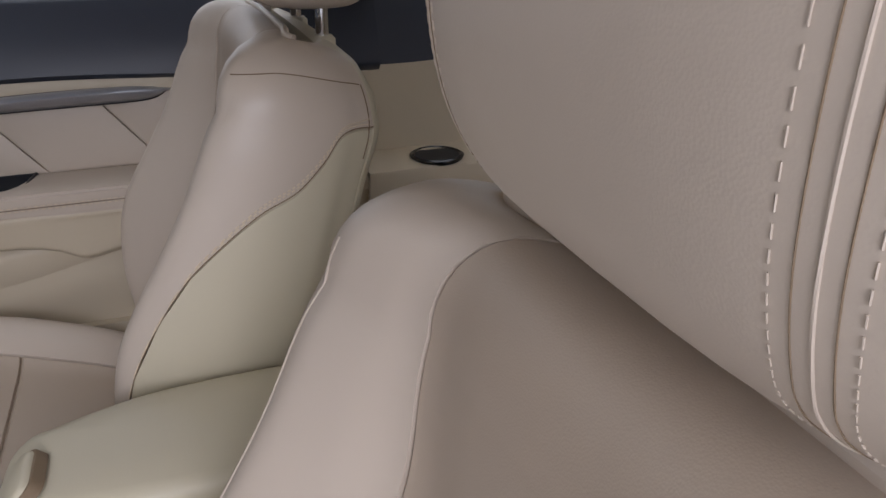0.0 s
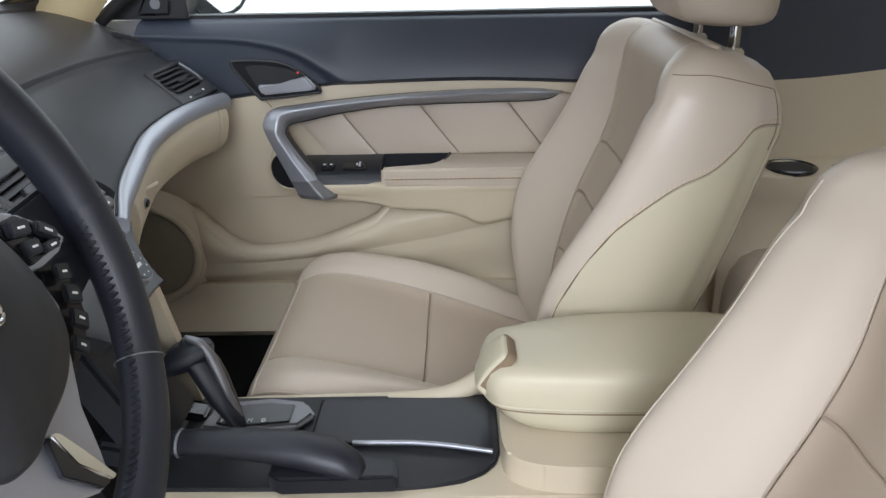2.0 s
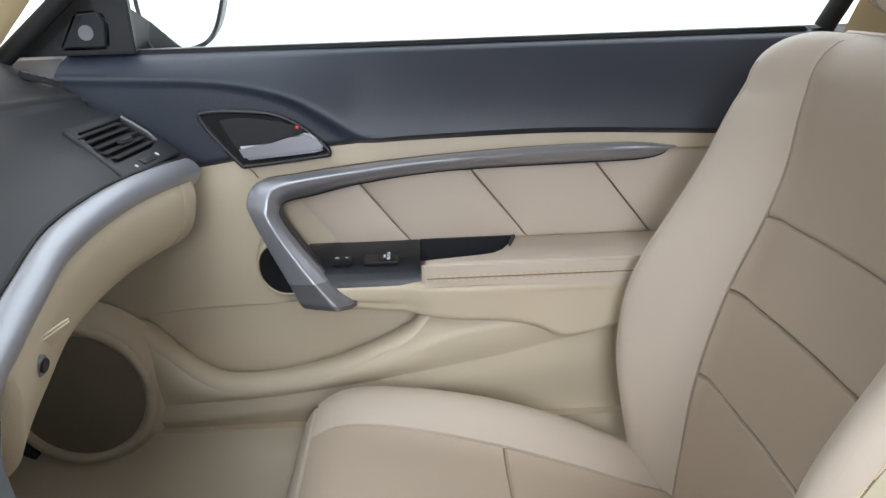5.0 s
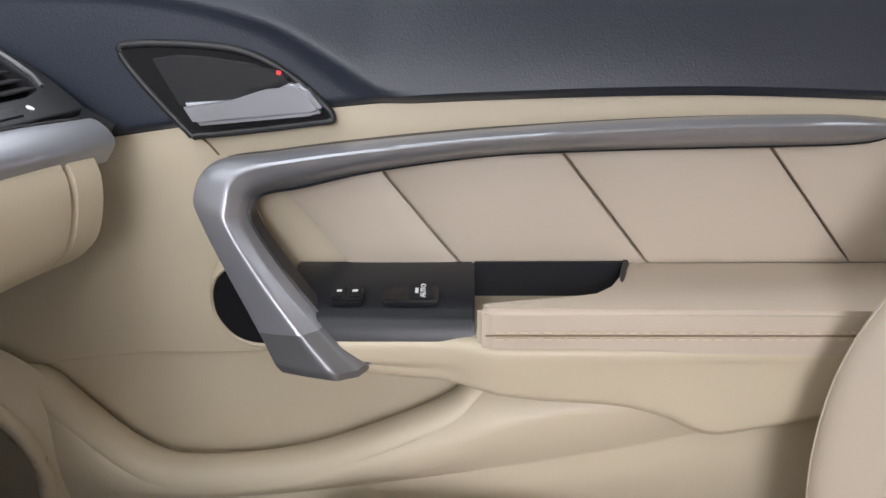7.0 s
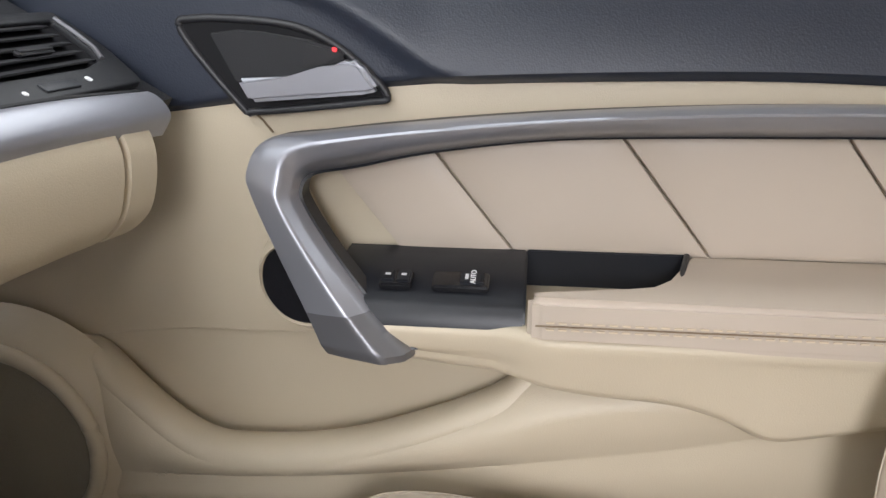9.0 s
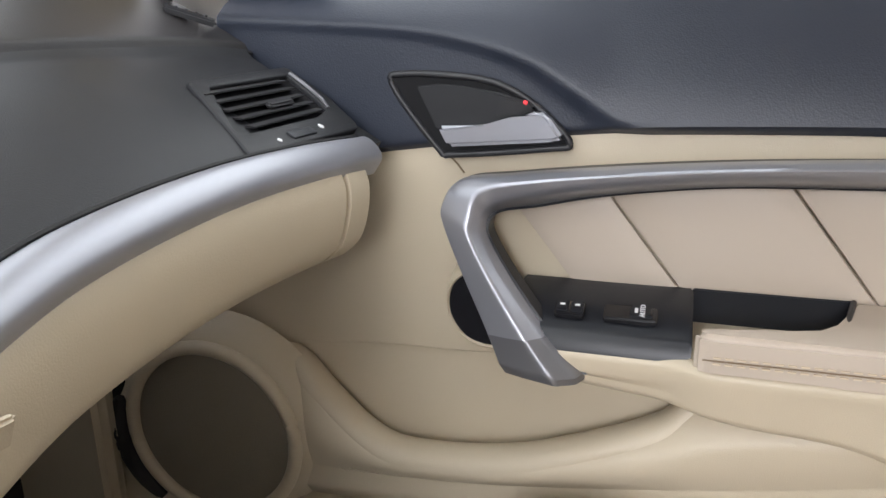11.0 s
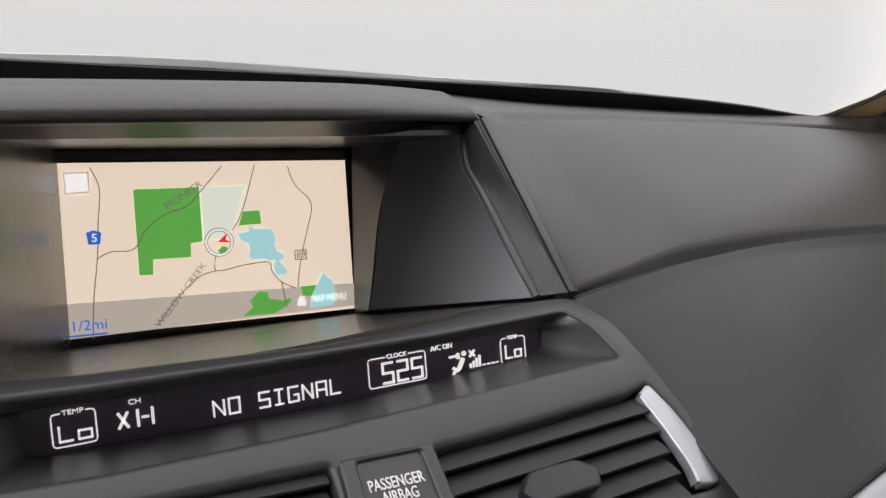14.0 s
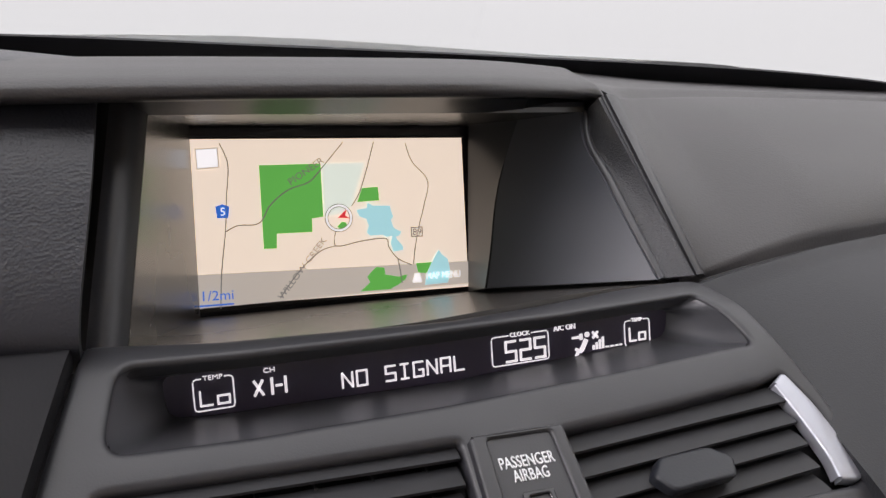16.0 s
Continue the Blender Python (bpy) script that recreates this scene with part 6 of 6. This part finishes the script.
    for bx, by, bw, bh, rz in ((0.080, 0.0135, 0.018, 0.0095, -12), (0.101, 0.0035, 0.017, 0.0085, -40), (0.0815, 0.0005, 0.014, 0.0095, -10), (0.0975, -0.0050, 0.015, 0.006, -5)):
        bt = part("button", block(bw, bh, 0.005, m @ pose(bx, by, 0.0175, 0, 0, rz), 0.0012), HARD, pod)
        part("icon", block(bw * 0.35, 0.0014, 0.0006, m @ pose(bx, by, 0.0202, 0, 0, rz), 0), WHITE_INK, bt)
    col = part("button_column", prism([(0.098, -0.0163), (0.1173, -0.0205), (0.1210, -0.0396), (0.1150, -0.0564), (0.1018, -0.0690), (0.0730, -0.0800), (0.0660, -0.0694), (0.0795, -0.0544), (0.0920, -0.0343)], 0.010, m @ pose(0, 0, 0.002), 0.002), GLOSS, w, "dark column of wheel buttons")
    for bx, by, bw, bh, rz in ((0.107, -0.0245, 0.014, 0.011, -20), (0.104, -0.0390, 0.015, 0.012, -30), (0.0965, -0.0535, 0.015, 0.012, -45), (0.0835, -0.0660, 0.014, 0.010, -50)):
        bt = part("button", block(bw, bh, 0.004, m @ pose(bx, by, 0.0078, 0, 0, rz), 0.0012), HARD, col)
        part("icon", block(bw * 0.3, 0.0014, 0.0006, m @ pose(bx, by, 0.0101, 0, 0, rz), 0), WHITE_INK, bt)
    lo = [(0.0700, -0.0125), (0.0860, -0.0180), (0.0870, -0.0391), (0.0690, -0.0650), (0.0500, -0.0900), (0.0440, -0.1182), (0.0400, -0.1335), (0.0289, -0.1357), (0.001, -0.1209), (-0.0355, -0.0960), (-0.060, -0.075), (-0.050, -0.045), (0.0, -0.06), (0.04, -0.06), (0.062, -0.04)]
    lower = part("spoke", prism(lo, 0.012, m @ pose(0, 0, 0.009), 0.002, 2), SILVER, w, "satin silver lower spoke")
    part("spoke_accent", prism([(0.0130, -0.0845), (0.0205, -0.0874), (0.0282, -0.1076), (0.0400, -0.1340), (0.0335, -0.1330), (0.0173, -0.1088)], 0.006, m @ pose(0, 0, 0.0140), 0.0012), CHROME, lower, "bright chrome accent")
    part("spoke_groove", prism([(0.0090, -0.0860), (0.0130, -0.0850), (0.0170, -0.1090), (0.0325, -0.1330), (0.0240, -0.1310), (0.0040, -0.1060)], 0.004, m @ pose(0, 0, 0.0140), 0.0008), GLOSS, lower)
    key = part("lower_key", prism([(-0.0540, -0.0400), (-0.0495, -0.0513), (-0.0425, -0.0690), (-0.0551, -0.0785), (-0.0689, -0.0735), (-0.0760, -0.0630), (-0.082, -0.0500), (-0.070, -0.036)], 0.008, m @ pose(0, 0, 0.0140), 0.002, 2), GREY_BTN, lower, "grey lower wheel key")
    part("icon", tube([m @ V(-0.060, -0.047, 0.0182), m @ V(-0.0605, -0.055, 0.0182), m @ V(-0.056, -0.060, 0.0182)], 0.0009, 5), RUBBER, key)
    part("rim_foot", prism([(0.045, -0.112), (0.048, -0.168), (-0.020, -0.172), (-0.045, -0.165), (-0.045, -0.10), (0.0, -0.112)], 0.010, m @ pose(0, 0, -0.006), 0.003), HARD, w)
    part("column", tube([m @ V(0, 0, -0.02), m @ V(0, 0, -0.20)], 0.055, 24), HARD, w)
    return w


build_wheel()
stalk = thing("wiper_stalk", "black control stalk behind the steering wheel", "stalk")
part("stalk_arm", tube(curve([(-0.36, 0.43, 0.83), (-0.28, 0.42, 0.825), (-0.215, 0.41, 0.812), (-0.182, 0.41, 0.796)], 16), [0.006 + 0.003 * ease(8, 14, i) for i in range(16)], 12), HARD, stalk)


# ---- car shell ----
def structure(name, data, material, label, category):
    return tagged(part(name, data, material), label, category, kind="structure")


structure("floor", block(1.55, 3.2, 0.04, pose(0, -0.25, 0.08), 0.005), CARPET, "black carpeted car floor", "floor")
structure("footwell_wall", block(1.5, 0.04, 0.80, pose(0, 1.05, 0.45, 12, 0, 0), 0.01), CARPET, "dark carpeted front bulkhead", "bulkhead")
structure("ceiling", sheet(lambda u, v: V(-0.62 + 1.24 * u, 0.33 - 1.65 * v, 1.215 - 0.05 * (2 * u - 1) ** 2 - 0.10 * max(0, v - 0.55)), span(0, 1, 14), span(0, 1, 14), 0.03, 0, -1), LINER, "beige cloth headliner", "ceiling")


EDGE = [(0.5886, 0.8157, 0.8699), (0.5979, 0.8000, 0.8757), (0.6040, 0.7702, 0.8893), (0.6014, 0.7304, 0.9099), (0.5958, 0.6977, 0.9277), (0.5863, 0.6551, 0.9516), (0.5450, 0.3600, 1.1850)]
EDGE_X, EDGE_Y = [(p[2], p[0]) for p in EDGE], [(p[2], p[1]) for p in EDGE]


def a_pillar(s):
    rings = []
    for t in span(0, 1, 16):
        c = V(s * (0.665 - 0.065 * t), 0.770 - 0.43 * t, 0.838 + 0.345 * t + 0.03 * math.sin(math.pi * t))
        wdt = 0.045 + 0.012 * (1 - t)
        rings.append([c + V(s * (0.018 * b), 0.8 * a * wdt, 0.55 * a * wdt) for a, b in ((-1.0, 0.6), (-0.8, -0.2), (-0.1, -0.9), (0.7, -0.6), (1.0, 0.3), (0.6, 1.2), (-0.6, 1.2))])
        # the windscreen side runs out to the glass, flaring at its foot
        z = max(EDGE[0][2], c.z + 0.55 * wdt)
        rings[-1][4] = V(s * table(EDGE_X, z), table(EDGE_Y, z), z)
    return rings


structure("pillar_front_right", loft(a_pillar(1)), PILLAR, "beige windscreen pillar trim", "pillar")
structure("pillar_front_left", loft(a_pillar(-1)), PILLAR, "beige windscreen pillar trim", "pillar")
structure("windscreen_seal", tube(curve([V(*p) for p in EDGE], 40), 0.0022, 8), RUBBER, "black rubber edge between pillar trim and windscreen", "seal")
structure("pillar_seal", tube(curve([(0.700, 0.700, 0.832), (0.69, 0.59, 0.920), (0.665, 0.45, 1.04), (0.64, 0.30, 1.15)], 24), 0.011, 10), RUBBER, "black rubber seal along the pillar", "seal")
structure("windscreen_rim", tube(curve([(0.640, 0.800, 0.855), (0.5, 0.900, 0.868), (0.2, 0.965, 0.878), (-0.2, 0.965, 0.880), (-0.5, 0.900, 0.868), (-0.66, 0.79, 0.85)], 40), 0.006, 8), RUBBER, "black windscreen lower edge", "trim")
ws = structure("windscreen", sheet(lambda u, v: V((-0.66 + 1.32 * u) * (1 - 0.12 * v), 0.965 - 0.28 * (2 * u - 1) ** 2 * 0.6 - 0.62 * v, 0.865 + 0.33 * v), span(0, 1, 12), span(0, 1, 8), 0.004, 0, 1), GLASS, "clear windscreen glass", "window")
ws.visible_shadow = False

# wipers and cowl outside the windscreen
COWL = [(-0.75, 0.870), (-0.21, 0.898), (0.0, 0.904), (0.27, 0.897), (0.485, 0.893), (0.69, 0.880), (0.75, 0.87)]
structure("cowl", sheet(lambda u, v: V(-0.75 + 1.5 * u, 0.985 + 0.03 * v, 0.850 + (table(COWL, -0.75 + 1.5 * u) - 0.003 - 0.850) * v), span(0, 1, 30), span(0, 1, 4), 0.01, 0, 1), VENT, "black cowl below the windscreen", "trim")
structure("bonnet", sheet(lambda u, v: V(-0.75 + 1.5 * u, 1.03 + 0.9 * v, table(COWL, -0.75 + 1.5 * u) + 0.004 + 0.024 * math.sin(2.4 * v) - 0.10 * v * v), span(0, 1, 20), span(0, 1, 8), 0.01, 0, 1), PAINT, "silver painted car bonnet", "bonnet")
BAND = [(-0.70, 0.066), (-0.20, 0.1015), (0.0, 0.0999), (0.10, 0.0973), (0.20, 0.0923), (0.30, 0.0862), (0.40, 0.0760), (0.50, 0.0560), (0.59, 0.026), (0.70, 0.020)]


def dark_band(u, v):
    w = -0.03 + v * (0.03 + table(BAND, -0.66 + 1.32 * u))
    return V((-0.66 + 1.32 * u) * (1 - 0.12 * w), 0.961 - 0.168 * (2 * u - 1) ** 2 - 0.62 * w, 0.862 + 0.33 * w)


structure("windscreen_band", sheet(dark_band, span(0.05, 0.95, 48), span(0, 1, 5), 0.0015, 0, 1), SLAT, "black band along the foot of the windscreen", "trim")
WIPER = [(0.218, 0.985, 0.8849), (0.323, 0.985, 0.8859), (0.363, 0.985, 0.8898), (0.404, 0.985, 0.8900), (0.461, 0.985, 0.8888), (0.492, 0.985, 0.8861), (0.507, 0.985, 0.8812)]
wip = thing("wiper", "black wiper arm lying along the windscreen base", "wiper")
part("wiper_arm", tube(curve(WIPER, 24), [0.004 + 0.003 * math.sin(math.pi * i / 23) for i in range(24)], 8), RUBBER, wip)

# passenger side window, rear pillar and rear side trim
win = structure("window_1", sheet(lambda u, v: V(0.748 - 0.11 * v, 0.60 - 0.90 * u, 0.822 + 0.36 * v), span(0, 1, 4), span(0, 1, 4), 0.004, 0, 1), GLASS, "clear passenger door glass", "window")
win.visible_shadow = False
structure("roof_rail", tube(curve([(0.64, 0.33, 1.15), (0.63, 0.0, 1.185), (0.62, -0.5, 1.17), (0.62, -0.95, 1.08)], 24), 0.030, 12), LINER, "beige roof edge trim", "trim")
structure("roof_rail_left", tube(curve([(-0.64, 0.33, 1.15), (-0.63, 0.0, 1.185), (-0.62, -0.5, 1.17), (-0.62, -0.95, 1.08)], 24), 0.030, 12), LINER, "beige roof edge trim", "trim")
structure("door_frame_seal", tube(curve([(0.742, -0.295, 0.832), (0.725, -0.325, 0.90), (0.69, -0.37, 1.02), (0.64, -0.42, 1.16)], 20), 0.013, 10), RUBBER, "black rubber window frame seal", "seal")
structure("pillar_middle_right", sheet(lambda u, v: V(0.735 - 0.10 * v - 0.02 * math.sin(math.pi * u), -0.315 - 0.10 * u - 0.10 * v, 0.822 + 0.36 * v), span(0, 1, 8), span(0, 1, 8), 0.02, 0, -1), PILLAR, "beige middle pillar trim", "pillar")


def rear_trim():
    t = thing("rear_side_panel", "beige rear side trim with a black cupholder recess", "side panel", kind="structure")

    def low(y, v):
        topz = 0.712 + 0.035 * ease(-0.45, -0.9, y)
        z = 0.15 + (topz - 0.15) * v
        x = 0.700 - 0.095 * ease(0.572, 0.564, z) + 0.012 * ease(0.54, 0.50, z) - 0.02 * ease(0.46, 0.40, z) - 0.10 * ease(-0.75, -1.1, y)
        return V(x, y, z)
    part("lower_trim", sheet(low, span(-0.375, -1.15, 30), sorted(span(0, 1, 44) + [(z - 0.15) / 0.562 for z in (0.559, 0.562, 0.5645, 0.567, 0.5695, 0.572, 0.575)]), 0.012, 0, 1), BEIGE, t, "beige moulded rear side trim")

    def up(y, v):
        lo = 0.712 + 0.035 * ease(-0.45, -0.9, y)
        return V(0.700 + 0.03 * v - 0.10 * ease(-0.75, -1.1, y), y, lo + (0.86 - lo) * v)
    part("upper_trim", sheet(up, span(-0.375, -1.15, 24), span(0, 1, 10), 0.012, 0, 1), NAVY, t, "blue-black upper rear trim")
    cm = pose(0.650, -0.500, 0.5652)
    cup = part("cupholder", loft([[cm @ V(r * math.cos(a), r * math.sin(a), h) for a in [2 * math.pi * i / 36 for i in range(36)]] for r, h in ((0.043, -0.002), (0.045, 0.005), (0.041, 0.007), (0.037, 0.004), (0.035, -0.05), (0.0, -0.052))], caps=False), GLOSS, t, "round black cupholder")
    part("cup_well", disc(0.0365, 0.003, cm @ pose(0, 0, 0.0045), 36, 0), RUBBER, cup)
    part("trim_line", tube([(0.668, y, 0.507) for y in span(-0.38, -1.0, 12)], 0.0016, 6), SEAM, t)
    return t


rear_trim()
structure("quarter_window", sheet(lambda u, v: V(0.735 - 0.10 * v, -0.43 - 0.5 * u - 0.10 * v, 0.86 + 0.28 * v), span(0, 1, 3), span(0, 1, 3), 0.004, 0, 1), GLASS, "clear rear quarter glass", "window").visible_shadow = False
rear = thing("rear_bench", "beige leather rear bench seat", "car seat")
part("bench_cushion", sheet(lambda u, v: V(-0.60 + 1.2 * u, -1.0 + 0.42 * v, 0.36 + 0.05 * math.sin(math.pi * v * 0.9) + 0.02 * math.cos(6 * math.pi * u)), span(0, 1, 24), span(0, 1, 12), 0.16, 0, 1), LEATHER, rear)
part("bench_back", sheet(lambda u, v: V(-0.60 + 1.2 * u, -0.98 - 0.20 * v + 0.02 * math.cos(6 * math.pi * u), 0.36 + 0.48 * v), span(0, 1, 24), span(0, 1, 12), 0.1, 0, -1), LEATHER, rear)
part("side_bolster", loft([[V(0.615 + 0.085 * math.copysign(abs(math.cos(a)) ** 0.7, math.cos(a)) * r, -0.50 + 0.115 * math.copysign(abs(math.sin(a)) ** 0.8, math.sin(a)) * r, z) for a in [2 * math.pi * i / 32 for i in range(32)]] for z, r in ((0.20, 0.9), (0.30, 1.0), (0.36, 0.98), (0.395, 0.90), (0.418, 0.75), (0.430, 0.5), (0.434, 0.05))]), LEATHER, rear, "rounded beige bolster beside the rear bench")
structure("rear_wall", block(1.4, 0.05, 0.80, pose(0, -1.32, 0.45), 0.01), CARPET, "dark rear bulkhead", "bulkhead")
structure("left_side_wall", block(0.03, 0.95, 1.10, pose(-0.70, -0.86, 0.65), 0.01), BEIGE, "beige rear left side trim", "side panel")
# unseen wall, added to keep side light out of the front left
structure("left_front_blocker", block(0.03, 0.62, 0.75, pose(-0.80, 1.02, 0.42), 0.01), BEIGE, "unseen beige wall added at the front left to block light", "side panel")
structure("right_front_wall", block(0.02, 0.62, 0.80, pose(0.735, 1.02, 0.42), 0.01), CARPET, "dark carpeted right front side", "side panel")
structure("window_3", sheet(lambda u, v: V((-0.60 + 1.2 * u) * (1 - 0.10 * v), -1.335 + 0.16 * v, 0.85 + 0.27 * v), span(0, 1, 6), span(0, 1, 4), 0.004, 0, 1), GLASS, "clear rear window glass", "window").visible_shadow = False
structure("right_rear_wall", block(0.03, 0.55, 0.36, pose(0.70, -1.05, 1.0), 0.01), LINER, "cloth lined rear right pillar", "pillar")

# outside mirror
mir = thing("wing_mirror", "silver wing mirror with bright glass outside the window", "car mirror")
out = curve([(0.578, 0.850, 0), (0.555, 0.829, 0), (0.50, 0.835, 0), (0.478, 0.86, 0), (0.470, 0.92, 0), (0.49, 0.96, 0), (0.55, 0.965, 0), (0.598, 0.93, 0)], 48, True)
mm = Matrix(((0.30, 0, -0.95, 0.86 - 0.30 * 0.53), (1, 0, 0, 0), (0, 1, 0, 0), (0, 0, 0, 1)))


def mput(p, k, h):
    c = V(0.53, 0.895, 0)
    q = c + (p - c) * k
    return V(0.86 - h, q.x, q.y) + V((q.x - 0.53) * 0.25 + (q.y - 0.895) * 0.5, 0, 0)


part("mirror_housing", loft([[mput(p, k, h) for p in out] for k, h in ((0.5, -0.09), (0.9, -0.06), (1.04, -0.01), (1.06, 0.006), (1.0, 0.008), (0.97, 0.002))]), HARD, mir, "dark mirror housing")
part("mirror_glass", loft([[mput(p, 0.965, 0.003) for p in out], [mput(p, 0.965, 0.005) for p in out]]), MIRROR, mir, "bright mirror glass")
part("mirror_foot", loft([[V(x, y + dy, z) for dy, z in ((0.03, z0), (-0.03, z0), (-0.03, z1), (0.03, z1))] for x, y, z0, z1 in ((0.745, 0.615, 0.825, 0.905), (0.80, 0.61, 0.828, 0.885), (0.87, 0.60, 0.832, 0.86))]), HARD, mir, "dark mirror foot")

# the studio around the car
structure("ground", block(30, 30, 0.1, pose(0, 0, -0.35), 0), mat("studio_floor", (0.72, 0.71, 0.69), 0.4, mottle=0.03), "pale studio floor", "floor")
